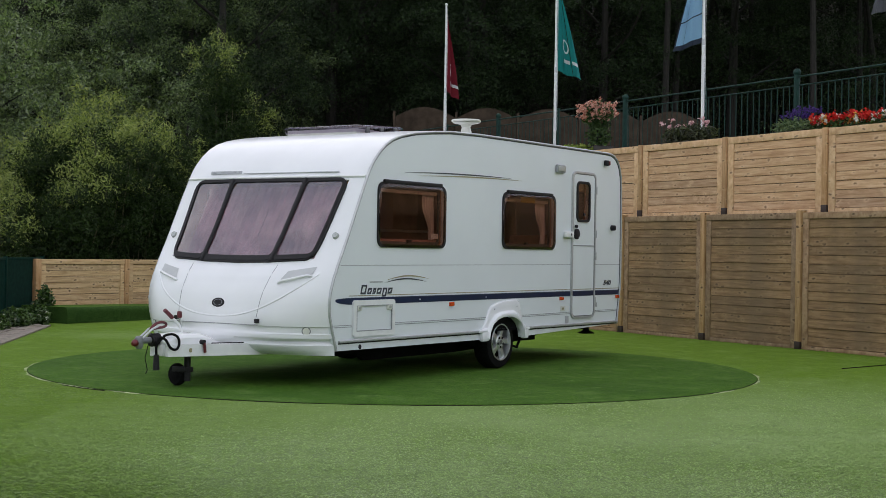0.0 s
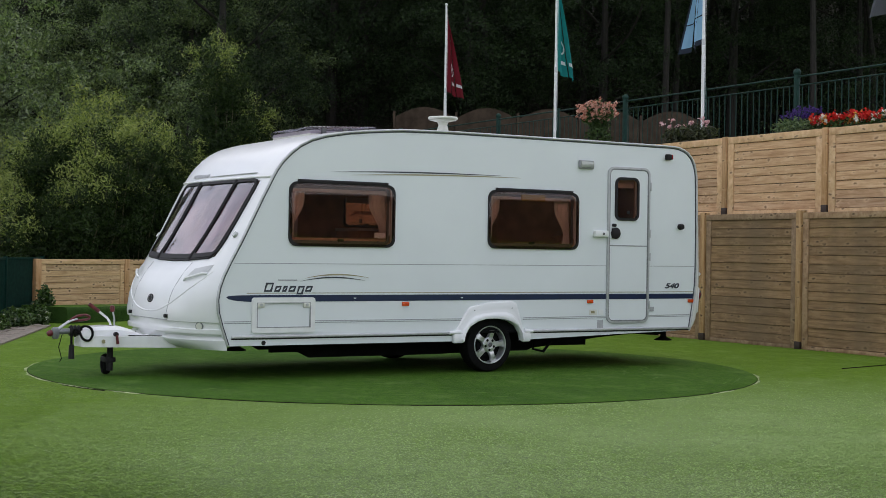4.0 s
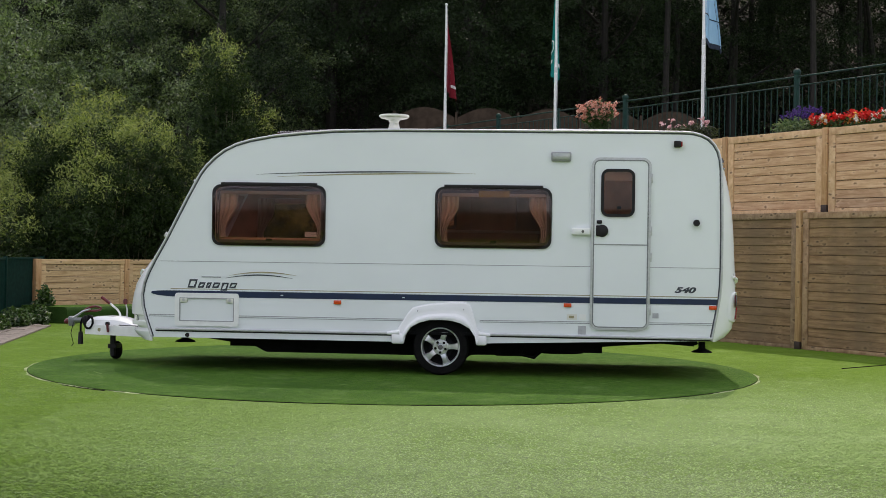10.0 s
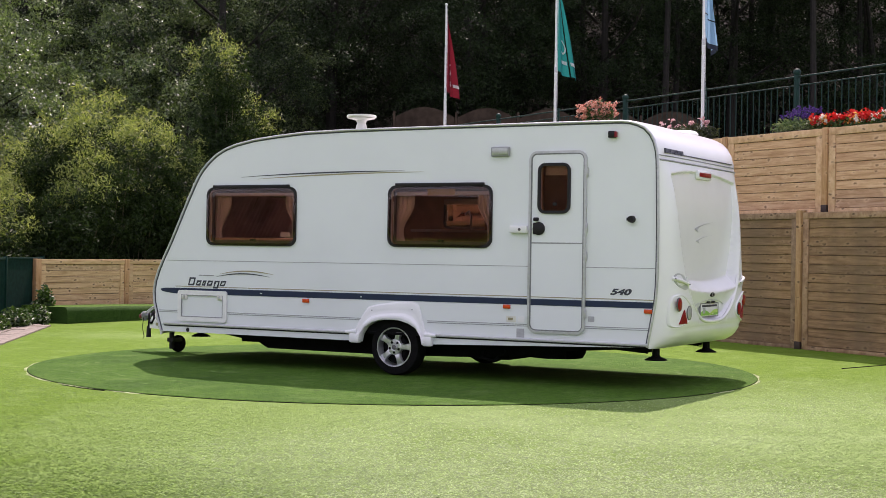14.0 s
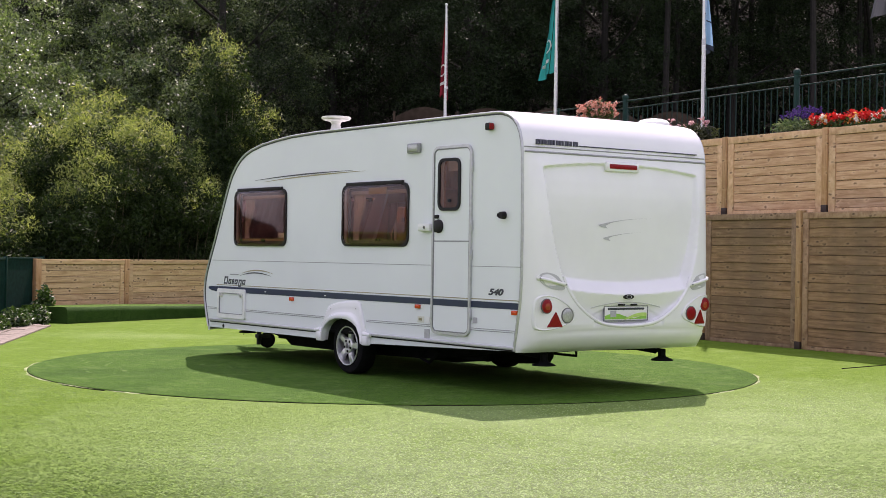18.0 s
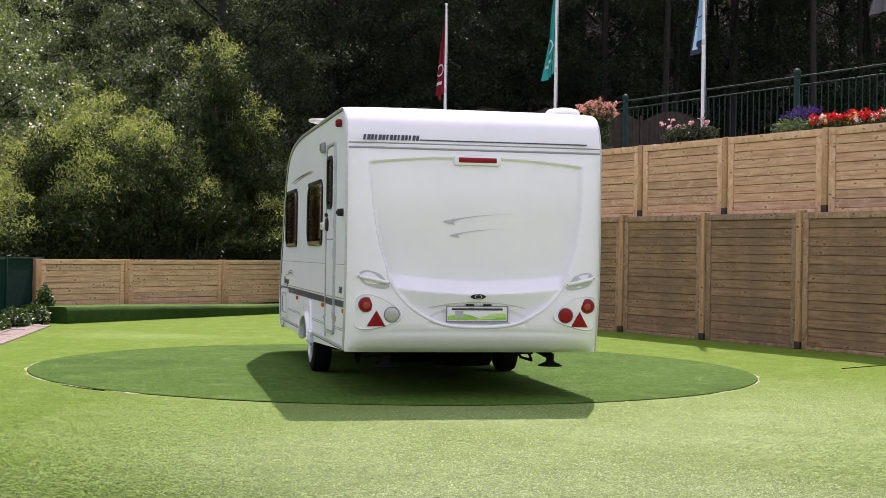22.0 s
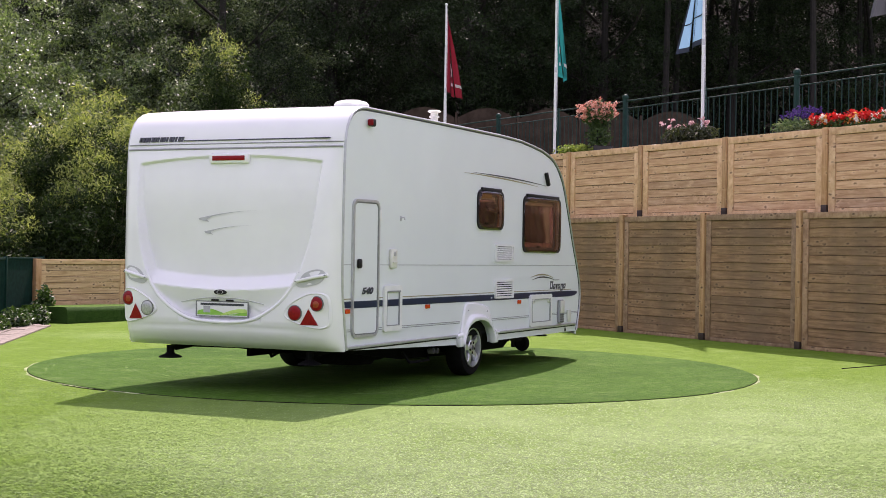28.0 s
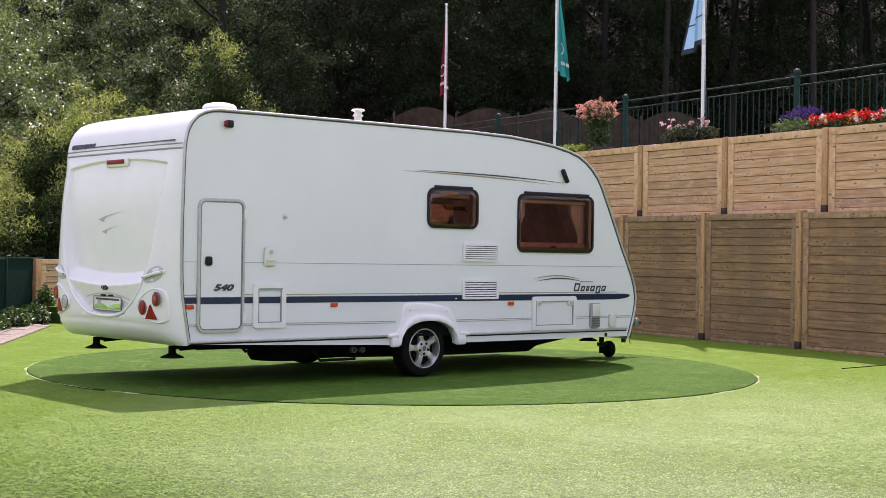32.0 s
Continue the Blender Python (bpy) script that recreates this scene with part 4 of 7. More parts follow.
        bar = part("badge_bar" if badge else "name_badge", ring(*lps, y0, ya), MAT["decal"], badge or caravan, "" if badge else "row of dark slanted badge frames")
        badge = badge or bar
        x += w + 0.016
    part("maker_mark", slab([(-1.88, 0.945), (-1.68, 0.945), (-1.68, 0.955), (-1.88, 0.955)] if side < 0 else [(-1.60, 0.935), (-1.80, 0.935), (-1.80, 0.945), (-1.60, 0.945)], y0, ya), MAT["line_grey"], caravan)
    for dz, mat in ((0.0, MAT["decal"]), (0.028, MAT["gold"])):
        top, bot = [], []
        for k in range(17):
            u = k / 16
            x = -1.64 + 0.70 * u + dz * 1.5
            z = 0.93 + 0.055 * math.sin(math.pi * (0.15 + 0.75 * u)) + dz - 0.015 * (1 - u)
            h = 0.006 * math.sin(math.pi * u) + 0.0008
            top.append((x, z + h))
            bot.append((x, z - h))
        lp = top + bot[::-1]
        part("badge_arc", slab(lp, y0, ya), mat, caravan)
    # wheel spat
    bm = bmesh.new()

    def between(k, y):
        return [(o[0] * (1 - k) + i[0] * k, o[1] * (1 - k) + i[1] * k) for o, i in zip(ARCH_OUT, ARCH_IN)], W2 + y

    loops = [between(0, 0.001), between(0.0, 0.012), between(0.05, 0.019), between(0.12, 0.022), between(0.40, 0.024), between(0.60, 0.026), between(0.66, 0.030), between(0.72, 0.050), between(0.78, 0.058), between(0.93, 0.060), between(1.0, 0.053), between(1.0, -0.02)]
    vs = [[bm.verts.new((x, side * y, z)) for x, z in lp] for lp, y in loops]
    quad_grid(bm, vs)
    bmesh.ops.recalc_face_normals(bm, faces=bm.faces)
    spat = part("wheel_spat", bm, GEL, caravan, "white moulded wheel spat", sharp=0.8)
    for sx, sz in ((0.335, 0.645), (0.80, 0.665)):
        part("spat_screw", cyl((sx, side * (W2 + 0.020), sz), (sx, side * (W2 + 0.0275), sz), 0.006, n=8), MAT["trim_grey"], spat)
    yb = side * (W2 + 0.024)
    for xa, xb, xc, xd in ((0.075, 0.205, 0.03, 0.16), (0.925, 1.035, 1.07, 0.955)):
        part("spat_foot", box(xa, xb, min(side * (W2 - 0.01), side * (W2 + 0.05)), max(side * (W2 - 0.01), side * (W2 + 0.05)), 0.31, 0.415, 0.022), GEL, spat)
        part("rail_cap", cyl((xc, yb, 0.417), (xd, yb, 0.425), 0.016, 0.030, n=12), GEL, spat)
    # wheel
    wheel = part("wheel", lathe([(0.182, 0.02), (0.184, 0.085), (0.238, 0.095), (0.269, 0.085), (0.281, 0.06), (WR, 0.0), (0.281, -0.06), (0.269, -0.085), (0.238, -0.095), (0.184, -0.085), (0.182, -0.02)], 48, caps=False), MAT["rubber"], caravan, "black tyre on a silver alloy rim", at=pose(WX, side * 0.975, WZ))
    ysg = 0.088 * side
    part("rim", lathe([(0.192, ysg), (0.198, ysg * 1.10), (0.194, ysg * 1.15), (0.187, ysg * 1.14), (0.180, ysg * 0.80), (0.176, ysg * 0.1)], 48, caps=False), MAT["rim_silver"], wheel, "silver rim lip")
    part("rim_dark", lathe([(0.178, ysg * 0.05), (0.02, ysg * 0.06)], 32), MAT["rubber"], wheel)
    for q in range(5):
        a = radians(87 + 72 * q)
        bm = bmesh.new()
        secs = []
        for r, hw, top in ((0.052, 0.044, 0.84), (0.078, 0.031, 0.92), (0.110, 0.027, 0.98), (0.140, 0.030, 0.98), (0.165, 0.037, 0.93), (0.183, 0.045, 0.84)):
            secs.append([bm.verts.new((x, ysg * k, r)) for x, k in ((-hw, top - 0.42), (-hw, top - 0.12), (-hw * 0.80, top), (0, top + 0.015), (hw * 0.80, top), (hw, top - 0.12), (hw, top - 0.42))])
        quad_grid(bm, secs)
        bmesh.ops.recalc_face_normals(bm, faces=bm.faces)
        part("spoke", bm, MAT["rim_silver"], wheel, at=Matrix.Rotation(a, 4, "Y"), sharp=0.9)
        cn, sn = 0.054 * math.cos(a + 0.63), 0.054 * math.sin(a + 0.63)
        part("wheel_nut", cyl((cn, ysg * 0.8, sn), (cn, ysg * 1.045, sn), 0.0135, n=10), MAT["rubber"], wheel, "dark wheel nut in its hole")
    part("hub_disc", lathe([(0.078, ysg * 0.62), (0.079, ysg * 0.92), (0.070, ysg * 1.0), (0.040, ysg * 1.02), (0.036, ysg * 0.99), (0.01, ysg * 0.98)], 30), MAT["rim_silver"], wheel)
    part("hub_cap", lathe([(0.027, ysg * 0.9), (0.027, ysg * 1.07), (0.022, ysg * 1.11), (0.005, ysg * 1.12)], 20), MAT["grille_dark"], wheel, "dark grey hub cap")
    part("hub_ring", lathe([(0.029, ysg * 1.0), (0.029, ysg * 1.09), (0.025, ysg * 1.10)], 20, caps=False), MAT["alu"], wheel)
    part("brake_drum", lathe([(0.125, ysg * 0.07), (0.125, ysg * 0.35), (0.115, ysg * 0.42), (0.06, ysg * 0.42)], 28), MAT["chassis"], wheel)
    for x in (-1.05, 0.19):
        part("awning_peg", box(x - 0.013, x + 0.013, min(y0, side * (W2 + 0.010)), max(y0, side * (W2 + 0.010)), 0.770, 0.780, 0.003), MAT["white_plastic"], caravan)
    # marker lights
    for x in ((-0.48, 1.835, 3.265) if side < 0 else (-0.565, 1.71, 3.26)):
        part("side_marker", box(x - 0.038, x + 0.038, min(y0, side * (W2 + 0.02)), max(y0, side * (W2 + 0.02)), 0.696 if x < 0 else 0.710, 0.736 if x < 0 else 0.748, 0.005), MAT["orange"], caravan, "orange side reflector")
    # corner lamp near the roof
    lamp = part("corner_lamp", box(2.86, 2.93, min(y0, side * (W2 + 0.05)), max(y0, side * (W2 + 0.05)), 2.31, 2.375, 0.012), BLK, caravan, "small black corner marker lamp")
    part("lamp_lens", box(2.926, 2.942, min(side * (W2 + 0.004), side * (W2 + 0.056)), max(side * (W2 + 0.004), side * (W2 + 0.056)), 2.316, 2.369, 0.008), MAT["red"], lamp, "red rear lens")


def side_window(side, name, rect, curtains=True):
    """A tinted window in a black seal, with hinge strip, stays and curtains."""
    x0, x1, z0, z1 = rect
    y = side * W2
    fr = part("window", ring(rrect(x0, x1, z0, z1, 0.085), rrect(x0, x1, z0, z1, 0.085, inset=0.030), y + side * 0.001, y + side * 0.016), BLK, caravan, "tinted window in a black rubber seal")
    # bulged acrylic pane, blacked along its border
    bm = bmesh.new()
    lps = []
    for inset, dp in ((0.003, 0.0165), (0.008, 0.021), (0.016, 0.025), (0.03, 0.029), (0.05, 0.031), (0.09, 0.0325), (0.15, 0.0335), (0.22, 0.034)):
        lps.append([bm.verts.new((x, y + side * dp, z)) for x, z in rrect(x0, x1, z0, z1, 0.16, 6, inset)])
    n = len(lps[0])
    for a, b in zip(lps, lps[1:]):
        for i in range(n):
            bm.faces.new((a[i], a[(i + 1) % n], b[(i + 1) % n], b[i]))
    bm.faces.new(lps[-1])
    part("pane", thicken(bm, 0.004), MAT["pane"], fr, "bulged brown-tinted acrylic pane", sharp=1.3)
    part("hinge_strip", box(x0 + 0.09, x1 - 0.09, min(y, y + side * 0.028), max(y, y + side * 0.028), z1 - 0.01, z1 + 0.022, 0.004), BLK, fr)
    part("inner_frame", ring(rrect(x0, x1, z0, z1, 0.085, inset=0.03), rrect(x0, x1, z0, z1, 0.085, inset=0.06), y - side * 0.045, y - side * 0.06), MAT["grille_dark"], fr)
    part("blind_box", box(x0 + 0.05, x1 - 0.05, min(y - side * 0.062, y - side * 0.10), max(y - side * 0.062, y - side * 0.10), z1 - 0.095, z1 - 0.03, 0.01), MAT["blind"], fr, "pale roller blind cassette")
    for xs in (x0 + 0.055, x1 - 0.055):
        part("window_stay", cyl((xs, y - side * 0.01, z0 + 0.12), (xs, y - side * 0.01, z1 - 0.16), 0.006, n=6), MAT["alu"], fr)
    part("catch", box((x0 + x1) / 2 - 0.03, (x0 + x1) / 2 + 0.03, min(y - side * 0.02, y - side * 0.05), max(y - side * 0.02, y - side * 0.05), z0 + 0.05, z0 + 0.075, 0.004), BLK, fr)
    if curtains:
        for k, (xa, sg) in enumerate(((x0 + 0.03, 1), (x1 - 0.03, -1))):
            bm = bmesh.new()
            rows = []
            for j in range(13):
                v = j / 12
                wid = 0.20 * (1 - 0.62 * sstep(0.25, 0.75, 1 - v) + 0.1 * sstep(0.75, 1, 1 - v))
                row = []
                for i in range(19):
                    u = i / 18
                    row.append(bm.verts.new((xa + sg * wid * u, y - side * (0.115 + 0.014 * math.sin(u * 26 + k)), z0 + 0.02 + (z1 - z0 - 0.06) * v)))
                rows.append(row)
            quad_grid(bm, rows)
            part("curtain", bm, MAT["curtain"], fr, "pale gathered curtain", sharp=0)
    return fr


for nm, rc in NEAR_WINDOWS.items():
    side_window(-1, nm, rc)
for nm, rc in OFF_WINDOWS.items():
    side_window(1, nm, rc, nm == "lounge_window")
# front windows
def on_front(loop, off):
    """A loop given as (share of half width, z) on the front panel."""
    return [front_pt(u * half_w(z), bowed(u, z), off) for u, z in loop]


def bowed(u, z):
    """The window's lower edge hangs lower at its middle."""
    return z - 0.036 * max(0, 1 - u * u) * min(1, max(0, (1.45 - z) / 0.29))


def front_ring(outer, inner, o0, o1):
    bm = bmesh.new()
    ls = [[bm.verts.new(p) for p in on_front(lp, o)] for lp, o in ((outer, o0), (outer, o1), (inner, o1), (inner, o0))]
    n = len(outer)
    for a in range(4):
        for i in range(n):
            bm.faces.new((ls[a][i], ls[a][(i + 1) % n], ls[(a + 1) % 4][(i + 1) % n], ls[(a + 1) % 4][i]))
    bmesh.ops.recalc_face_normals(bm, faces=bm.faces)
    return bm


def dense(loop, n=4):
    out = []
    for (a, b), (c, d) in zip(loop, loop[1:] + loop[:1]):
        out += [(a + (c - a) * k / n, b + (d - b) * k / n) for k in range(n)]
    return out


fw = part("front_window", front_ring(dense(rrect(-1.01, 1.01, 1.145, 1.915, 0.11, 4)), dense(rrect(-1.01, 1.01, 1.145, 1.915, 0.11, 4, 0.034)), -0.005, 0.018), BLK, caravan, "three-part tinted front window in a black seal")
for u0, u1 in ((-0.985, -0.49), (-0.48, 0.48), (0.49, 0.985)):
    bm = bmesh.new()
    rows = []
    for j in range(13):
        z = 1.165 + 0.73 * j / 12
        rows.append([bm.verts.new(front_pt((u0 + (u1 - u0) * i / 14) * half_w(z), bowed(u0 + (u1 - u0) * i / 14, z), 0.012 + 0.012 * math.sin(math.pi * i / 14) * math.sin(math.pi * j / 12))) for i in range(15)])
    quad_grid(bm, rows)
    part("pane", thicken(bm, 0.004), MAT["pane_front"], fw, "mauve-tinted acrylic pane", sharp=1.2)
    sh = 0.5 * (u1 - u0)
    part("pane_border", front_ring(dense(rrect(u0 + 0.003, u1 - 0.003, 1.158, 1.902, 0.06, 4)), dense([(a, b + (0.022 if b < 1.5 else 0)) for a, b in rrect(u0 + 0.003, u1 - 0.003, 1.158, 1.902, 0.06, 4, 0.02)]), 0.0125, 0.0225), BLK, fw)
for u in (-0.485, 0.485):
    part("divider", tube([front_pt(u * half_w(z), bowed(u, z), 0.016) for z in [1.15 + 0.76 * k / 10 for k in range(11)]], 0.019, 8), BLK, fw)
for a, b in ((-0.85, -0.002), (0.002, 0.85)):
    bm = bmesh.new()
    rows = []
    m = int((b - a) * 70)
    for j in range(11):
        z = 1.16 + 0.74 * j / 10
        rows.append([bm.verts.new(front_pt(a + (b - a) * i / m, z, -0.13 + 0.012 * math.sin(i * 1.1) + 0.006 * math.sin(i * 0.37 + j * 0.3))) for i in range(m + 1)])
    quad_grid(bm, rows)
    part("curtain", bm, MAT["net"], fw, "mauve net curtain in soft folds, blotched like cloud reflections", sharp=0)

# front details
part("front_crease", tube([front_pt(-0.98 + 1.96 * k / 40, 0.625 + 0.40 * (abs(-0.98 + 1.96 * k / 40) / 0.98) ** 2.3, -0.007) for k in range(41)], 0.0115, 8), GEL, caravan, "raised curved moulding line")
for s in (-1, 1):
    mk = part("front_marker", cyl(front_pt(s * 1.0, 1.37, -0.004), front_pt(s * 1.0, 1.37, 0.022), 0.034, 0.028, n=20), MAT["clear"], caravan, "round clear front marker lamp")
    # grip: a bar, and a grey plate painting the shade of its hollow
    gb = part("grip", tube([front_pt(s * (0.62 + 0.31 * k / 8), 0.935 + 0.07 * k / 8, 0.020 if 0 < k < 8 else 0.0) for k in range(9)], 0.0125, 8), GEL, caravan, "white moulded grip under a hollow painted as grey shade")
    bm = bmesh.new()
    quad_grid(bm, [[bm.verts.new(front_pt(s * (ya + (yb - ya) * k / 6), za + (zb - za) * k / 6, o)) for k in range(7)] for ya, yb, za, zb, o in ((0.635, 0.93, 0.955, 1.022, 0.006), (0.655, 0.935, 1.00, 1.055, 0.003), (0.675, 0.94, 1.045, 1.088, 0.0015))])
    part("grip_hollow", thicken(bm, 0.001), MAT["hollow_shade"], gb)
    part("locker_seam", tube([front_pt(s * (0.52 - 0.05 * k / 8), 1.10 - 0.52 * k / 8, -0.0005) for k in range(9)], 0.003, 6), MAT["line_grey"], caravan)
    part("locker_lock", box(-0.016, 0.016, -0.021, 0.021, -0.018, 0.018, 0.005, Matrix.Translation(front_pt(s * 0.49, 0.592, 0.008))), BLK, caravan, "black locker catch")
    at = front_pt(s * 0.93, 0.512, -0.016)
    nrm = (front_pt(s * 0.95, 0.512, -0.016) - front_pt(s * 0.91, 0.512, -0.016)).cross(front_pt(s * 0.93, 0.53, -0.016) - at).normalized()
    nrm = nrm if nrm.x < 0 else -nrm
    fog = part("fog_lens", cyl(at - nrm * 0.012, at + nrm * 0.008, 0.034, 0.032, n=24), MAT["cream"], caravan, "round blanked lamp in the bumper")
    part("fog_ring", cyl(at - nrm * 0.012, at + nrm * 0.004, 0.041, n=24), MAT["trim_grey"], fog)
part("locker_seam", tube([front_pt(-0.5 + 1.0 * k / 16, 0.556, 0.002) for k in range(17)], 0.004, 6), MAT["line_grey"], caravan)
bdg = part("front_badge", lathe([(0.060, 0.0), (0.060, 0.004), (0.055, 0.006), (0.01, 0.006)], 24), BLK, caravan, "oval black badge", at=Matrix.Translation(front_pt(0, 0.745, 0.0)) @ Matrix.Rotation(radians(14), 4, "Y") @ pose(0, 0, 0, 0, 0, 90) @ Matrix.Diagonal((1.25, 1, 0.72, 1)))
part("badge_ring", lathe([(0.042, 0.006), (0.042, 0.0072), (0.036, 0.0072), (0.036, 0.006)], 24, caps=False), MAT["trim_grey"], bdg)
# maker's bars and line on the roof's front and rear
ROOF_FRONT = sorted((z, x) for x, z in EDGE[10:17])
ROOF_REAR = sorted((z, x) for x, z in EDGE[24:32])


def bars(name, y0, y1, z0, z1, tab, sgn, n, mat):
    """Slanted bars in place of a maker's name, on the rolled skin."""
    w = (y1 - y0) / n
    head = None
    for k in range(n):
        ya, yb = y0 + w * (k + (0.10 if n > 1 else 0.0)), y0 + w * (k + ((0.62, 0.86, 0.78)[k % 3] if n > 1 else 0.98))
        m = max(2, int((yb - ya) / 0.1))
        bm = bmesh.new()
        rows = [[bm.verts.new((lerp_table(z, tab) + sgn * 0.012, ya + (yb - ya) * i / m + dx, z)) for i in range(m + 1)] for z, dx in ((z0, 0), (z1, 0.008))]
        quad_grid(bm, rows)
        r = bmesh.ops.extrude_face_region(bm, geom=bm.faces[:])
        bmesh.ops.translate(bm, verts=[v for v in r["geom"] if isinstance(v, bmesh.types.BMVert)], vec=(sgn * 0.018, 0, 0))
        bmesh.ops.recalc_face_normals(bm, faces=bm.faces)
        ob = part("badge_bar" if head else name, bm, mat, head or caravan, "" if head else "row of dark badge bars")
        head = head or ob
    return head


bars("maker_badge", -0.98, -0.50, 2.175, 2.218, ROOF_REAR, 1, 15, MAT["decal"])
bars("maker_line", -0.50, 1.0, 2.177, 2.186, ROOF_REAR, 1, 1, MAT["decal"])
ROOF_FRONT_MID = [(z, x - 0.018) for z, x in ROOF_FRONT]
bars("maker_badge", 0.40, 0.80, 1.975, 2.006, ROOF_FRONT_MID, -1, 15, MAT["decal_grey"])
bars("maker_line", -0.80, 0.39, 1.976, 1.982, ROOF_FRONT_MID, -1, 1, MAT["decal_grey"])

# rear details
bl = part("brake_light", box(0, 0.045, -0.205, 0.205, -0.045, 0.045, 0.018, Matrix.Translation(rear_pt(0, 2.02, -0.035))), GEL, caravan, "high brake light in a white housing")
part("light_lens", box(0.03, 0.052, -0.165, 0.165, -0.02, 0.022, 0.006, Matrix.Translation(rear_pt(0, 2.02, -0.035))), MAT["red"], bl, "dark red brake lens")
for s in (-1, 1):
    lp = soft_curve([(s * y, z) for y, z in ((0.652, 0.706), (0.678, 0.761), (0.741, 0.808), (0.85, 0.864), (0.941, 0.885), (1.012, 0.874), (1.042, 0.831), (1.048, 0.74), (1.043, 0.63), (1.016, 0.594), (0.945, 0.587), (0.836, 0.609), (0.726, 0.644), (0.671, 0.67))], 4, True)
    bm = bmesh.new()
    ls = []
    yc = s * 0.87
    for k, o in ((1.02, 0.001), (1.005, 0.012), (0.975, 0.017), (0.945, 0.015), (0.925, 0.009), (0.5, 0.009)):
        ls.append([bm.verts.new(rear_pt(yc + (y - yc) * k, 0.735 + (z - 0.735) * k, o)) for y, z in lp])
    n = len(lp)
    for a, b in zip(ls, ls[1:]):
        for i in range(n):
            bm.faces.new((a[i], a[(i + 1) % n], b[(i + 1) % n], b[i]))
    bm.faces.new(ls[-1])
    bmesh.ops.recalc_face_normals(bm, faces=bm.faces)
    cl = part("rear_lamp", bm, GEL, caravan, "white moulded rear lamp cluster")

    def lens(y, z, r, mat, label, lift=0.004, rim=True):
        part("lens", lathe([(r, 0.0), (r, 0.012), (r * 0.9, 0.016), (r * 0.5, 0.0185), (0.004, 0.019)], 28), mat, cl, label, at=Matrix.Translation(rear_pt(y, z, lift)) @ pose(0, 0, 0, 0, 0, -90))
        if not rim:
            return
        part("lens_ring", lathe([(r + 0.006, 0.0), (r + 0.006, 0.0115), (r, 0.0135), (r - 0.004, 0.008)], 28, caps=False), MAT["grille_dark"], cl, at=Matrix.Translation(rear_pt(y, z, lift)) @ pose(0, 0, 0, 0, 0, -90))
    lens(s * 0.955, 0.795, 0.058, MAT["red"], "round red rear lens", 0.004)
    lens(s * 0.953, 0.790, 0.030, MAT["amber"], "amber centre of the lens", 0.008, False)
    lens(-0.74 if s < 0 else 0.758, 0.714, 0.060, MAT["clear"] if s < 0 else MAT["red"], "round clear reversing lens" if s < 0 else "round red fog lens")
    ty, tz, tr = s * (0.868 if s < 0 else 0.886), 0.664, 0.080
    bm = bmesh.new()
    tri = [(ty - tr, tz - 0.05), (ty + tr, tz - 0.05), (ty, tz + 0.085)]
    lo = [bm.verts.new(rear_pt(y, z, 0.012)) for y, z in tri]
    hi = [bm.verts.new(rear_pt(ty + (y - ty) * 0.92, tz + (z - tz) * 0.92, 0.021)) for y, z in tri]
    for i in range(3):
        bm.faces.new((lo[i], lo[(i + 1) % 3], hi[(i + 1) % 3], hi[i]))
    bm.faces.new(hi)
    bmesh.ops.recalc_face_normals(bm, faces=bm.faces)
    part("reflector", bm, MAT["red"], cl, "red triangular reflector")
    # grab handle over a plate coloured grey for the hollow's shade
    gh = part("grab_handle", tube([rear_pt(s * (1.022 - 0.262 * k / 8), 1.033 - 0.057 * k / 8, 0.016 if 0 < k < 8 else 0.004) for k in range(9)], 0.0145, 10), MAT["white_plastic"], caravan, "white grab handle over a hollow painted as grey shade")
    for k in (0, 1):
        part("handle_boss", cyl(rear_pt(s * (1.018 - 0.254 * k), 1.032 - 0.055 * k, 0.0), rear_pt(s * (1.018 - 0.254 * k), 1.032 - 0.055 * k, 0.014), 0.021, 0.018, n=14), MAT["white_plastic"], gh)
        part("handle_screw", cyl(rear_pt(s * (1.016 - 0.25 * k), 1.0315 - 0.0545 * k, 0.012), rear_pt(s * (1.016 - 0.25 * k), 1.0315 - 0.0545 * k, 0.0325), 0.006, n=8), MAT["trim_grey"], gh)
    bm = bmesh.new()
    bm.faces.new([bm.verts.new(rear_pt(s * p[0], p[1], 0.006)) for p in soft_curve([(0.802, 1.009), (0.847, 1.052), (0.93, 1.078), (0.985, 1.075), (1.012, 1.049), (1.004, 1.003), (0.958, 0.960), (0.849, 0.932), (0.785, 0.931), (0.762, 0.956)], 3, True)])
    part("hollow", thicken(bm, 0.005), MAT["hollow_shade"], gh)
half = [(0.0, 0.612), (0.17, 0.618), (0.32, 0.640), (0.46, 0.70), (0.60, 0.795), (0.70, 0.905), (0.755, 1.0), (0.775, 1.05)]
smile = soft_curve([(-y, z) for y, z in half[:0:-1]] + half, 8)
part("smile_moulding", tube([rear_pt(p[0], p[1], -0.008) for p in smile], 0.017, 10), GEL, caravan, "raised white curved moulding", sharp=1.2)
arc = soft_curve([(-0.42, 0.772), (-0.30, 0.795), (-0.15, 0.815), (0, 0.82), (0.15, 0.815), (0.30, 0.795), (0.42, 0.772)])
part("plate_hood", tube([rear_pt(p[0], p[1], 0.003 - smile_depth(*p)) for p in arc], 0.004, 6), MAT["hollow_shade"], caravan)
pl = part("number_plate", box(0, 0.012, -0.262, 0.262, -0.062, 0.062, 0.003, Matrix.Translation(rear_pt(0, 0.722, -0.060))), MAT["white_plastic"], caravan, "white plate with green curves and a dark bar")
px = rear_pt(0, 0.722, -0.0465).x
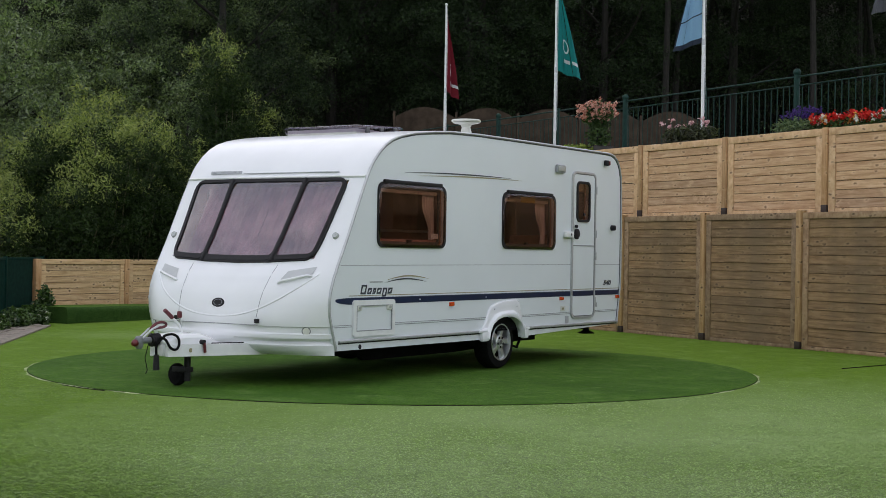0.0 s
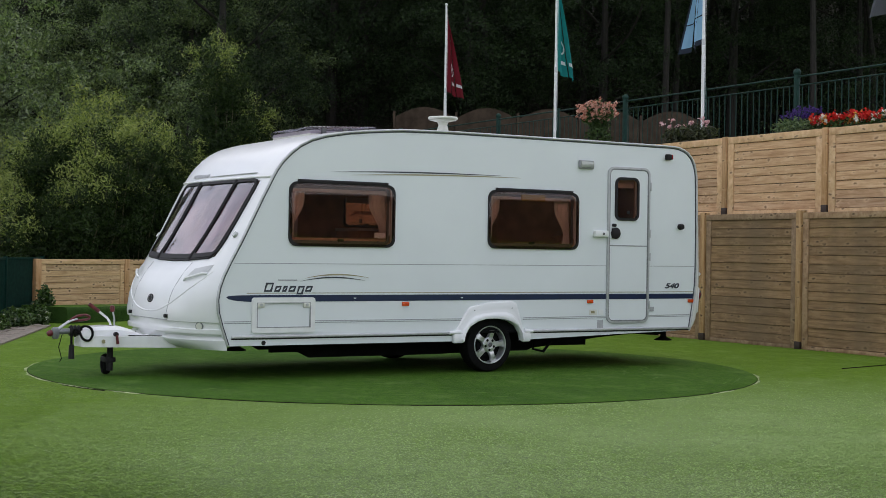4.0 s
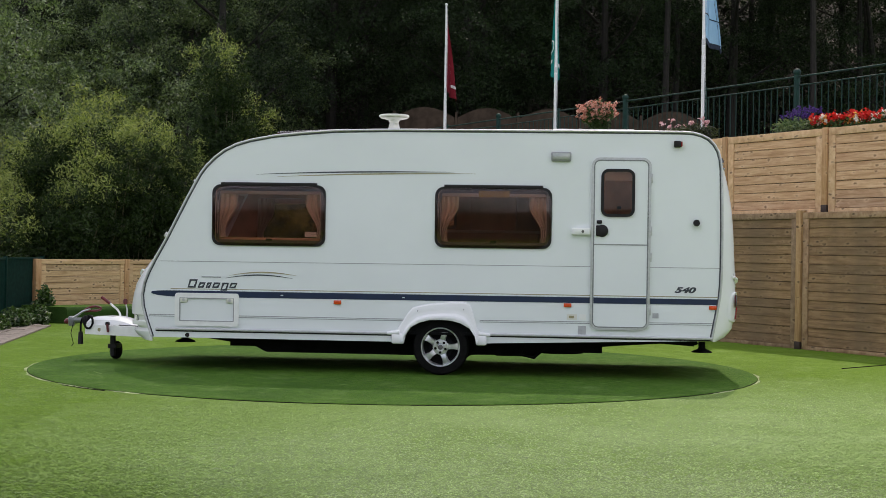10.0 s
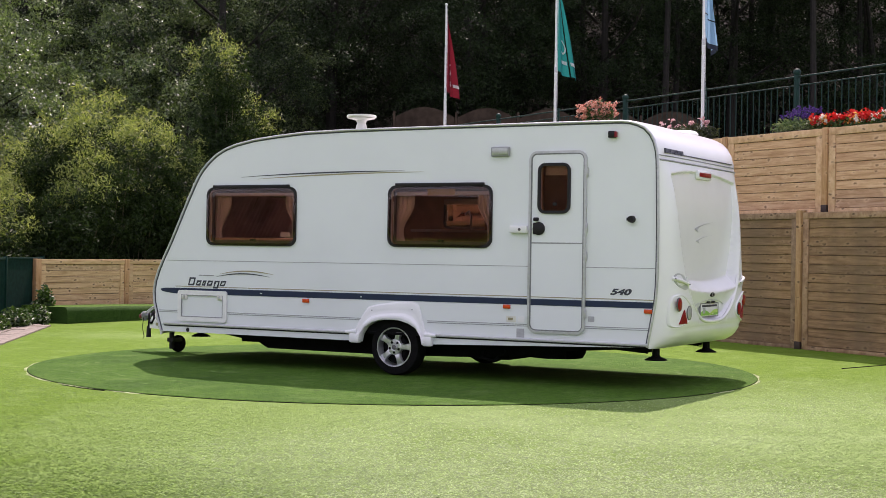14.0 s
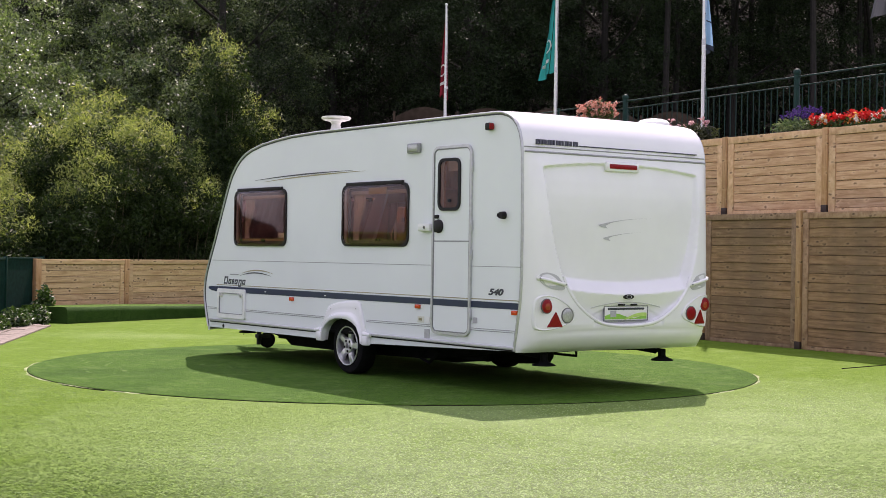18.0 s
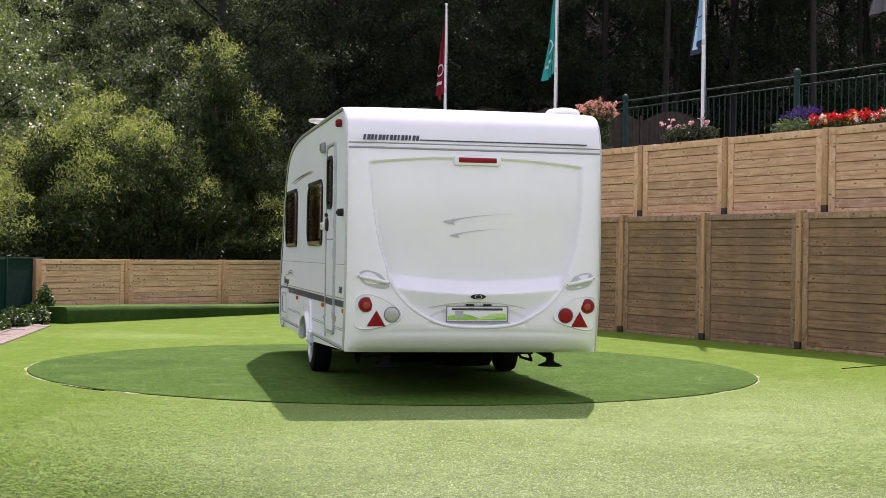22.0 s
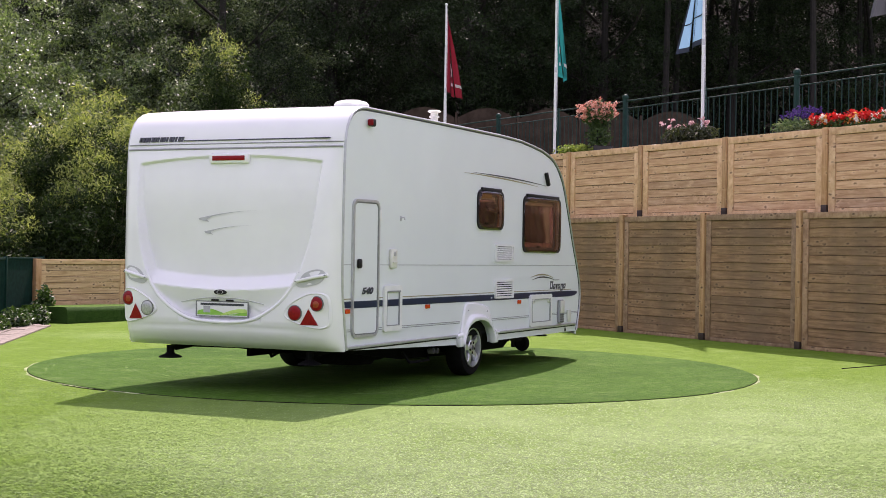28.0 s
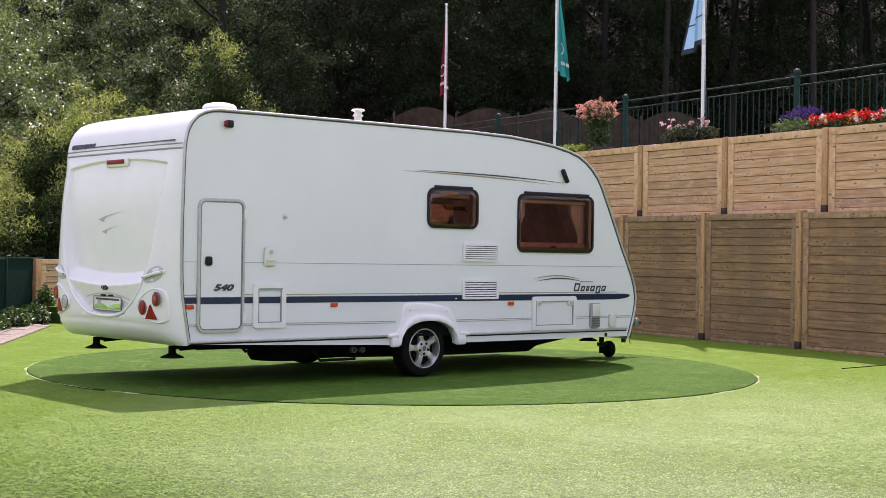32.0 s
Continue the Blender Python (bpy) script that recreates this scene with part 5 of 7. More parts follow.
part("plate_frame", ring([(-0.268, 0.654), (0.268, 0.654), (0.268, 0.790), (-0.268, 0.790)], [(-0.259, 0.662), (0.259, 0.662), (0.259, 0.782), (-0.259, 0.782)], -0.010, 0.003), MAT["trim_grey"], pl, "dark plate frame", at=Matrix.Translation((px, 0, 0)) @ pose(0, 0, 0, 0, 0, -90) @ Matrix.Diagonal((-1, 1, 1, 1)))
part("plate_bar", box(px, px + 0.002, -0.22, 0.22, 0.752, 0.77), MAT["decal"], pl)
bm = bmesh.new()
vs0 = [bm.verts.new((px, -0.252 + 0.504 * k / 20, 0.67)) for k in range(21)]
vs1 = [bm.verts.new((px, -0.252 + 0.504 * k / 20, 0.70 + 0.022 * math.sin(k / 20 * 7))) for k in range(21)]
quad_grid(bm, [vs0, vs1])
MAT["green_print"] = plain("green_print", (0.22, 0.50, 0.06), 0.4, 0, 0.1, 20)
MAT["lime_print"] = plain("lime_print", (0.45, 0.66, 0.16), 0.4, 0, 0.1, 20)
part("plate_hill", thicken(bm, 0.002), MAT["green_print"], pl, "green printed hill", sharp=0)
bm = bmesh.new()
vs0 = [bm.verts.new((px + 0.0025, -0.02 + 0.27 * k / 12, 0.664 + 0.030 * math.sin(k / 12 * 1.7))) for k in range(13)]
vs1 = [bm.verts.new((px + 0.0025, -0.02 + 0.27 * k / 12, 0.672 + 0.055 * math.sin(k / 12 * 1.9))) for k in range(13)]
quad_grid(bm, [vs0, vs1])
part("plate_hill", thicken(bm, 0.0015), MAT["lime_print"], pl, "lime printed hill", sharp=0)
part("plate_mark", box(px, px + 0.002, -0.19, -0.12, 0.69, 0.745), MAT["decal_grey"], pl)
part("plate_lamp", box(px - 0.01, px + 0.02, -0.10, -0.03, 0.79, 0.805, 0.003), BLK, pl)
part("plate_lamp", box(px - 0.01, px + 0.02, 0.05, 0.12, 0.79, 0.805, 0.003), BLK, pl)
rb = part("rear_badge", lathe([(0.065, 0.0), (0.065, 0.008), (0.05, 0.012), (0.01, 0.013)], 24), BLK, caravan, "oval black badge", at=Matrix.Translation(rear_pt(0.0, 0.868, -0.022)) @ pose(0, 0, 0, 0, 0, -90) @ Matrix.Diagonal((1.0, 1, 0.34, 1)))
part("badge_ring", ring([(0.032 * math.cos(a / 12 * math.pi), 0.05 * math.sin(a / 12 * math.pi)) for a in range(24)], [(0.026 * math.cos(a / 12 * math.pi), 0.042 * math.sin(a / 12 * math.pi)) for a in range(24)], 0.011, 0.014), MAT["alu"], rb)
def on_hollow(y, z):
    return rear_pt(y, z, 0.0075 - hollow_depth(z))


def hooked(name, tip, left, hook, fat, mat, label):
    """A swoosh: a long thin stroke that thickens to its left end and hooks back."""
    (ty, tz), (ly, lz), (hy, hz) = tip, left, hook
    top = [Vector((ty + (ly - ty) * u, tz + (lz - tz) * u ** 2.1)) for u in [k / 16 for k in range(17)]]
    mid = Vector((ly + 0.012, lz - 0.012))
    low = [Vector((ly + (hy - ly) * u, lz - 0.008 + (hz - lz + 0.008) * u ** 0.8)) for u in (0.15, 0.4, 0.7, 1.0)]
    inner = [Vector((hy - 0.022, hz + 0.017)), Vector((hy - 0.018, hz + 0.026))]
    for k in range(13):
        u = 0.78 * (1 - k / 13)
        p = Vector((ty + (ly - ty) * u, tz + (lz - tz) * u ** 2.1))
        inner.append(Vector((p.x, p.y - fat * u ** 1.8)))
    bm = bmesh.new()
    bm.faces.new([bm.verts.new(on_hollow(p.x, p.y)) for p in top + [mid] + low + inner])
    bmesh.ops.triangulate(bm, faces=bm.faces[:])
    part(name, thicken(bm, 0.0015), mat, caravan, label, sharp=0)


hooked("rear_swoosh", (0.375, 1.570), (-0.295, 1.500), (-0.185, 1.470), 0.014, MAT["swoosh_pale"], "grey hooked swoosh decal")
hooked("rear_swoosh", (0.285, 1.442), (-0.235, 1.386), (-0.145, 1.360), 0.012, MAT["swoosh_pale"], "grey hooked swoosh decal")

# entrance door, near side
x0, x1, z0, z1 = DOOR
YN = -W2
door = part("entrance_door", slab(rrect(x0, x1, z0, z1, 0.075, 6, 0.02), YN - 0.0005, YN - 0.014, holes=[rrect(*DOOR_WIN, 0.06, 5, 0.02)]), SIDE, caravan, "white caravan door with a small tinted window", sharp=0.3)
part("door_seal", ring(rrect(x0, x1, z0, z1, 0.085, 6), rrect(x0, x1, z0, z1, 0.085, 6, 0.022), YN - 0.0005, YN - 0.022), MAT["alu"], door, "grey aluminium door surround")
part("door_gap", ring(rrect(x0, x1, z0, z1, 0.085, 6, 0.023), rrect(x0, x1, z0, z1, 0.085, 6, 0.034), YN - 0.014, YN - 0.0165), MAT["trim_grey"], door)
part("stable_joint", box(x0 + 0.035, x1 - 0.035, YN - 0.0175, YN - 0.0145, 1.333, 1.345), MAT["line_grey"], door)
part("door_stripe", box(x0 + 0.035, x1 - 0.035, YN - 0.017, YN - 0.0145, 0.752, 0.812), MAT["navy"], door)
part("door_gold", box(x0 + 0.035, x1 - 0.035, YN - 0.017, YN - 0.0145, 0.826, 0.834), MAT["gold"], door)
part("window_seal", ring(rrect(*DOOR_WIN, 0.075), rrect(*DOOR_WIN, 0.075, inset=0.028), YN - 0.0145, YN - 0.03), BLK, door)
part("door_pane", slab(rrect(*DOOR_WIN, 0.075, inset=0.02), YN - 0.015, YN - 0.020), MAT["pane"], door)
part("door_blind", box(2.19, 2.475, YN + 0.06, YN + 0.08, 1.98, 2.10), MAT["blind"], door)
part("door_catch", box(2.31, 2.35, YN - 0.034, YN - 0.02, 1.69, 1.72, 0.003), BLK, door)
hd = part("door_handle", lathe([(0.062, 0.0), (0.062, -0.014), (0.05, -0.022), (0.01, -0.024)], 24), BLK, door, "black door handle and lock", at=pose(2.165, YN - 0.0145, 1.475))
part("handle_plate", box(2.105, 2.17, YN - 0.035, YN - 0.0145, 1.42, 1.53, 0.01), BLK, hd, at=Matrix.Translation((-2.165, -YN + 0.0145, -1.475)))
part("key_cap", box(2.11, 2.165, YN - 0.04, YN - 0.0145, 1.545, 1.58, 0.01), BLK, hd, at=Matrix.Translation((-2.165, -YN + 0.0145, -1.475)))
for z in (2.0, 1.48, 1.22, 0.69):
    part("hinge", box(2.640, 2.658, YN - 0.030, YN - 0.001, z - 0.045, z + 0.045, 0.004), MAT["alu"], door)
lk = part("security_lock", box(1.865, 2.05, YN - 0.05, YN - 0.001, 1.43, 1.50, 0.012), MAT["white_plastic"], caravan, "white security lock bar")
part("lock_barrel", cyl((1.975, YN - 0.056, 1.465), (1.975, YN - 0.049, 1.465), 0.014, n=12), MAT["grille_dark"], lk)
al = part("awning_lamp", box(1.65, 1.85, YN - 0.035, YN - 0.001, 2.16, 2.255, 0.014), MAT["line_grey"], caravan, "grey awning lamp")
part("lamp_lens", box(1.665, 1.835, YN - 0.042, YN - 0.034, 2.178, 2.243, 0.006), MAT["clear"], al)
kn = part("door_stop", cyl((3.095, YN - 0.001, 1.565), (3.095, YN - 0.05, 1.565), 0.034, 0.03, n=16), BLK, caravan, "black rubber door stop")
part("stop_pin", box(3.06, 3.075, YN - 0.06, YN - 0.04, 1.55, 1.58, 0.003), BLK, kn)
letters("540", 0.074, MAT["decal"], caravan, pose(2.985, YN - 0.002, 0.874, 90, 0, 0) @ Matrix.Diagonal((1.75, 1, 1, 1)), "model_number", "dark slanted number")
letters("540", 0.074, MAT["decal"], caravan, pose(2.935, W2 + 0.021, 0.872, 90, 0, 180) @ Matrix.Diagonal((1.75, 1, 1, 1)), "model_number", "dark slanted number")
for i, (a, b, c, d, mt) in enumerate(((1.83, 1.93, 0.583, 0.64, "cream"), (1.955, 2.02, 0.583, 0.64, "white_plastic"), (1.94, 2.02, 0.44, 0.525, "decal_grey"), (2.675, 2.735, 0.615, 0.665, "decal_grey"))):
    part("sticker", box(a, b, YN - 0.005, YN - 0.0005, c, d), MAT[mt], caravan)
part("sticker_mark", box(1.85, 1.90, YN - 0.0075, YN - 0.0055, 0.60, 0.625), MAT["gold"], caravan)
part("jack_hole", cyl((-2.02, YN - 0.004, 0.355), (-2.02, YN + 0.01, 0.355), 0.022, n=16), BLK, caravan)
part("jack_hole", cyl((-2.02, W2 + 0.004, 0.355), (-2.02, W2 - 0.01, 0.355), 0.022, n=16), BLK, caravan)
WARN = MAT["warn"] = plain("yellow_label", (0.42, 0.30, 0.04), 0.6, 0, 0.1, 15)
part("window_label", box(0.93, 1.24, YN + 0.02, YN + 0.024, 1.795, 1.86), WARN, caravan, "yellow paper label inside the window")
part("window_label", box(0.15, 0.40, W2 - 0.024, W2 - 0.02, 1.80, 1.86), WARN, caravan, "yellow paper label inside the window")
part("window_label", box(-0.83, -0.71, YN + 0.02, YN + 0.024, 1.37, 1.42), MAT["white_plastic"], caravan, "white paper label inside the window")


def hatch(side, x0, x1, z0, z1, name, label, lock=True):
    """A framed service hatch."""
    y = side * W2
    h = part(name, ring(rrect(x0, x1, z0, z1, 0.03), rrect(x0, x1, z0, z1, 0.03, inset=0.05), y + side * 0.0005, y + side * 0.022), MAT["white_plastic"], caravan, label)
    part("flap", slab(rrect(x0, x1, z0, z1, 0.03, inset=0.053), y + side * 0.0005, y + side * 0.010), SIDE, h)
    part("flap_gap", ring(rrect(x0, x1, z0, z1, 0.03, inset=0.048), rrect(x0, x1, z0, z1, 0.03, inset=0.056), y + side * 0.011, y + side * 0.0235), MAT["line_grey"], h)
    if lock:
        for x in (x0 + 0.09, x1 - 0.09):
            part("catch", box(x - 0.04, x + 0.04, min(y, y + side * 0.026), max(y, y + side * 0.026), z1 - 0.10, z1 - 0.045, 0.012), MAT["cream"], h)
            part("catch_barrel", cyl((x, y + side * 0.024, z1 - 0.07), (x, y + side * 0.032, z1 - 0.07), 0.015, n=12), MAT["alu"], h)
    return h


hatch(-1, -2.15, -1.49, 0.45, 0.785, "gas_hatch", "white-framed service hatch")
hatch(1, -1.53, -0.87, 0.43, 0.785, "gas_hatch", "white-framed service hatch")
ch = hatch(1, 2.26, 2.61, 0.53, 0.935, "toilet_hatch", "white-framed upright service hatch", False)
part("hatch_stripe", box(2.318, 2.552, W2 + 0.0105, W2 + 0.0125, 0.752, 0.812), MAT["navy"], ch)
part("hatch_bar", box(2.30, 2.54, W2 + 0.012, W2 + 0.026, 0.875, 0.89), MAT["line_grey"], ch)
# off side tall locker door
LX0, LX1, LZ0, LZ1 = 2.71, 3.19, 0.50, 1.68
ld = part("locker_door", slab(rrect(LX0, LX1, LZ0, LZ1, 0.07, 6, 0.02), W2 + 0.0005, W2 + 0.014), SIDE, caravan, "tall white outside locker door", sharp=0.3)
part("door_seal", ring(rrect(LX0, LX1, LZ0, LZ1, 0.08, 6), rrect(LX0, LX1, LZ0, LZ1, 0.08, 6, 0.022), W2 + 0.0005, W2 + 0.022), MAT["alu"], ld, "grey aluminium surround")
part("door_gap", ring(rrect(LX0, LX1, LZ0, LZ1, 0.08, 6, 0.023), rrect(LX0, LX1, LZ0, LZ1, 0.08, 6, 0.034), W2 + 0.014, W2 + 0.0165), MAT["trim_grey"], ld)
part("locker_stripe", box(LX0 + 0.035, LX1 - 0.035, W2 + 0.0145, W2 + 0.017, 0.752, 0.812), MAT["navy"], ld)
part("handle", box(3.05, 3.12, W2 + 0.0145, W2 + 0.04, 1.09, 1.17, 0.015), BLK, ld, "black recessed handle")
for z in (1.55, 0.62):
    part("hinge", box(2.695, 2.722, W2 + 0.001, W2 + 0.03, z - 0.045, z + 0.045, 0.004), MAT["white_plastic"], ld)


def vent(x0, x1, z0, z1):
    v = part("fridge_vent", ring(rrect(x0, x1, z0, z1, 0.012, 2), rrect(x0, x1, z0, z1, 0.012, 2, 0.022), W2 + 0.0005, W2 + 0.022), MAT["white_plastic"], caravan, "white slatted fridge vent")
    part("backing", box(x0 + 0.02, x1 - 0.02, W2 + 0.0005, W2 + 0.003, z0 + 0.02, z1 - 0.02), BLK, v)
    n = 6
    for k in range(n):
        z = z0 + 0.026 + (z1 - z0 - 0.052) * (k + 0.5) / n
        part("slat", box(x0 + 0.02, x1 - 0.02, -0.003, 0.003, -0.0068, 0.0068, 0, pose(0, W2 + 0.013, z, 20, 0, 0)), MAT["white_plastic"], v)


vent(-0.375, 0.11, 1.15, 1.33)
vent(-0.38, 0.11, 0.765, 0.96)
wb = part("water_inlet", box(2.38, 2.50, W2 + 0.0005, W2 + 0.03, 1.09, 1.26, 0.012), MAT["cream"], caravan, "cream water inlet flap")
part("inlet_lock", cyl((2.44, W2 + 0.03, 1.215), (2.44, W2 + 0.036, 1.215), 0.02, n=14), MAT["alu"], wb)
part("inlet_lip", box(2.40, 2.48, W2 + 0.03, W2 + 0.042, 1.135, 1.15, 0.004), MAT["cream"], wb)
hk = part("line_hook", box(2.265, 2.295, W2 + 0.0005, W2 + 0.008, 1.515, 1.56, 0.003), MAT["alu"], caravan, "small metal line hook")
part("hook", tube([(2.28, W2 + 0.008, 1.54), (2.28, W2 + 0.035, 1.545), (2.28, W2 + 0.045, 1.525)], 0.006, 6), MAT["alu"], hk)
hu = part("mains_inlet", box(-1.90, -1.75, W2 + 0.0005, W2 + 0.03, 0.44, 0.71, 0.012), MAT["line_grey"], caravan, "grey mains hook-up box with a cream lid")
part("lid", box(-1.885, -1.765, W2 + 0.0305, W2 + 0.045, 0.56, 0.70, 0.008), MAT["cream"], hu)
for k in range(4):
    part("rib", box(-1.88, -1.77, W2 + 0.0305, W2 + 0.038, 0.455 + 0.025 * k, 0.467 + 0.025 * k), MAT["grille_dark"], hu)
part("socket_flap", box(-2.17, -2.06, W2 + 0.0005, W2 + 0.022, 0.44, 0.585, 0.01), MAT["cream"], caravan, "small cream socket flap")
part("awning_lamp", box(-0.02, 0.02, 0, 0.04, -0.08, 0.08, 0.008, pose(-1.325, W2 + 0.0005, 2.075, 0, 30, 0)), BLK, caravan, "slim black awning lamp")

# roof fittings
ae = part("aerial_stem", lathe([(0.065, 0.0), (0.06, 0.015), (0.045, 0.07), (0.06, 0.10), (0.14, 0.118)], 24, "Z"), MAT["cream"], caravan, "cream mushroom television aerial on its stem", at=pose(0.045, -0.915, 2.478))
part("aerial_disc", lathe([(0.10, 0.114), (0.15, 0.128), (0.155, 0.14), (0.148, 0.152), (0.02, 0.158)], 32, "Z"), MAT["cream"], ae)
bm = bmesh.new()
for a in (((-1.24, -1.17), (-0.44, 0.44)), ((-0.54, -0.50), (-0.44, 0.44)), ((-1.17, -0.54), (-0.44, -0.38)), ((-1.17, -0.54), (0.38, 0.44))):
    add_box(bm, *a[0], *a[1], 2.38, 2.455, 0.006)
fl = part("roof_light", bm, MAT["cream"], caravan, "long tilted clear roof light with cream edge")
bm = box(-1.26, -0.48, -0.47, 0.47, 2.44, 2.51, 0.022)
for v in bm.verts:
    v.co.z += 0.05 * (v.co.x + 0.85)
part("dome", bm, MAT["hatch_clear"], fl, "clear ribbed dome")
for x in (-1.10, -0.86, -0.62):
    for y in (-0.475, 0.475):
        part("clip", box(x - 0.025, x + 0.025, y - 0.015, y + 0.015, 2.43 + 0.05 * (x + 0.85), 2.49 + 0.05 * (x + 0.85), 0.006), MAT["grille_dark"], fl)
part("roof_light", box(1.66, 2.50, -0.55, 0.30, 2.482, 2.535, 0.012), MAT["dome_white"], caravan, "low white roof light")
part("roof_vent", lathe([(0.15, 0.0), (0.155, 0.03), (0.13, 0.055), (0.08, 0.068), (0.01, 0.07)], 28, "Z"), MAT["white_plastic"], caravan, "white domed roof vent", at=pose(2.86, 0.90, 2.475))
fu = part("flue", cyl((1.37, 0.985, 2.46), (1.37, 0.985, 2.575), 0.036, n=16), MAT["cream"], caravan, "cream heater flue")
part("flue_cap", lathe([(0.05, 0.0), (0.066, 0.010), (0.052, 0.024), (0.01, 0.028)], 20, "Z"), MAT["cream"], fu, at=pose(1.37, 0.985, 2.575))
part("flue_collar", lathe([(0.05, 0.0), (0.046, 0.014), (0.038, 0.016)], 20, "Z"), MAT["cream"], fu, at=pose(1.37, 0.985, 2.53))

# drawbar, hitch, jockey wheel
fr = part("a_frame", box(-3.42, -2.55, -0.05, 0.05, 0.28, 0.385, 0.012), MAT["white_plastic"], caravan, "white drawbar with a moulded cover")
for s in (-1, 1):
    bm = bmesh.new()
    pts = [(-3.40, s * 0.05), (-2.55, s * 0.42), (-2.55, s * 0.50), (-3.42, s * 0.11)]
    lo = [bm.verts.new((x, y, 0.28)) for x, y in pts]
    hi = [bm.verts.new((x, y, 0.385)) for x, y in pts]
    for i in range(4):
        bm.faces.new((lo[i], lo[(i + 1) % 4], hi[(i + 1) % 4], hi[i]))
    bm.faces.new(hi)
    bm.faces.new(lo[::-1])
    bmesh.ops.recalc_face_normals(bm, faces=bm.faces)
    part("frame_arm", bm, MAT["white_plastic"], fr)
bm = bmesh.new()
rows = []
for x, hw, top in ((-3.41, 0.10, 0.41), (-3.37, 0.12, 0.452), (-3.30, 0.145, 0.472), (-3.18, 0.17, 0.478), (-3.05, 0.19, 0.474), (-2.95, 0.205, 0.445), (-2.86, 0.215, 0.402), (-2.78, 0.22, 0.387)):
    rows.append([bm.verts.new((x, y * hw, z)) for y, z in ((-1, 0.386), (-0.97, 0.386 + (top - 0.386) * 0.6), (-0.75, top), (0, top + 0.004), (0.75, top), (0.97, 0.386 + (top - 0.386) * 0.6), (1, 0.386))])
quad_grid(bm, rows)
bm.faces.new(rows[0])
part("drawbar_cover", thicken(bm, 0.006), GEL, fr, "white moulded drawbar cover")
hi_ = part("hitch", cyl((-3.41, 0, 0.425), (-3.62, 0, 0.425), 0.026, 0.030, n=16), MAT["trim_grey"], caravan, "grey tow hitch with dark red grips")
part("hitch_head", lathe([(0.026, -0.070), (0.038, -0.045), (0.041, 0.0), (0.036, 0.03), (0.020, 0.042)], 20, "Z"), MAT["trim_grey"], hi_, at=pose(-3.625, 0, 0.425))
part("nose_cap", lathe([(0.018, -0.03), (0.030, -0.012), (0.032, 0.012), (0.017, 0.030)], 16, "Z"), MAT["redpaint"], hi_, "dark red nose button", at=pose(-3.675, 0, 0.408, 0, 70, 0))
for s in (-1, 1):
    part("cover_gap", tube([(-3.00, s * 0.235, 0.388), (-2.86, s * 0.30, 0.388), (-2.70, s * 0.375, 0.388)], 0.007, 6, False, 0.6), BLK, fr)
for y in (-0.022, 0.022):
    part("hitch_lever", tube([(-3.63, y, 0.43), (-3.56, y, 0.475), (-3.49, y, 0.522), (-3.42, y, 0.545)], 0.0095, 8), MAT["alu"], hi_)
part("lever_grip", tube(soft_curve([(-3.485, 0, 0.520), (-3.45, 0, 0.552), (-3.40, 0, 0.573), (-3.34, 0, 0.578), (-3.298, 0, 0.565), (-3.300, 0, 0.545), (-3.34, 0, 0.533), (-3.42, 0, 0.527)], 4, True), 0.0125, 8, True), MAT["redpaint"], hi_, "dark red looped grip")
part("bellows", lathe([(0.045, 0), (0.060, 0.018), (0.045, 0.036), (0.060, 0.054), (0.045, 0.072), (0.060, 0.09), (0.045, 0.108)], 18, "Z"), BLK, hi_, at=pose(-3.49, 0, 0.425, 0, 90, 0))
hb = part("handbrake", tube([(-3.075, 0.05, 0.465), (-3.085, 0.05, 0.505), (-3.11, 0.05, 0.545), (-3.20, 0.05, 0.615)], 0.012, 8), MAT["white_plastic"], caravan, "handbrake lever with a red grip")
part("lever_grip", tube([(-3.195, 0.05, 0.612), (-3.24, 0.05, 0.645), (-3.295, 0.05, 0.683)], 0.0185, 10), MAT["redpaint"], hb, "dark red grip")
jh = part("jockey_handle", tube([(-3.02, 0.08, 0.45), (-3.02, 0.08, 0.54), (-3.03, 0.08, 0.58), (-3.04, 0.08, 0.64)], 0.009, 8), MAT["alu"], caravan, "jockey wheel winder with a red knob")
part("knob", lathe([(0.014, 0.0), (0.022, 0.008), (0.024, 0.045), (0.018, 0.062), (0.005, 0.066)], 14, "Z"), MAT["redpaint"], jh, at=pose(-3.042, 0.08, 0.602))
cr_ = part("clamp_handle", cyl((-3.145, -0.175, 0.405), (-3.145, -0.215, 0.405), 0.022, n=14), BLK, caravan, "small clamp handle with a red grip")
part("grip", tube([(-3.142, -0.212, 0.40), (-3.138, -0.214, 0.35), (-3.132, -0.214, 0.312)], 0.0135, 8), MAT["redpaint"], cr_, "dark red grip")
jw = part("jockey_post", cyl((-3.10, -0.09, 0.045), (-3.10, -0.09, 0.48), 0.030, n=14), BLK, caravan, "black jockey wheel post")
part("clamp", box(-3.15, -3.05, -0.14, -0.05, 0.27, 0.37, 0.01), MAT["chassis"], jw)
part("fork", box(-3.15, -3.05, -0.12, 0.05, 0.125, 0.175, 0.008), BLK, jw)
wj = part("jockey_tyre", lathe([(0.045, 0.035), (0.088, 0.035), (0.099, 0.018), (0.101, 0), (0.099, -0.018), (0.088, -0.035), (0.045, -0.035)], 28), MAT["rubber"], jw, "black jockey wheel", at=pose(-3.10, 0.03, 0.101, 0, 0, 82))
part("jockey_rim", lathe([(0.055, 0.043), (0.05, 0.046), (0.01, 0.046), (0.01, -0.046), (0.05, -0.046), (0.055, -0.043)], 20), MAT["rubber"], wj)
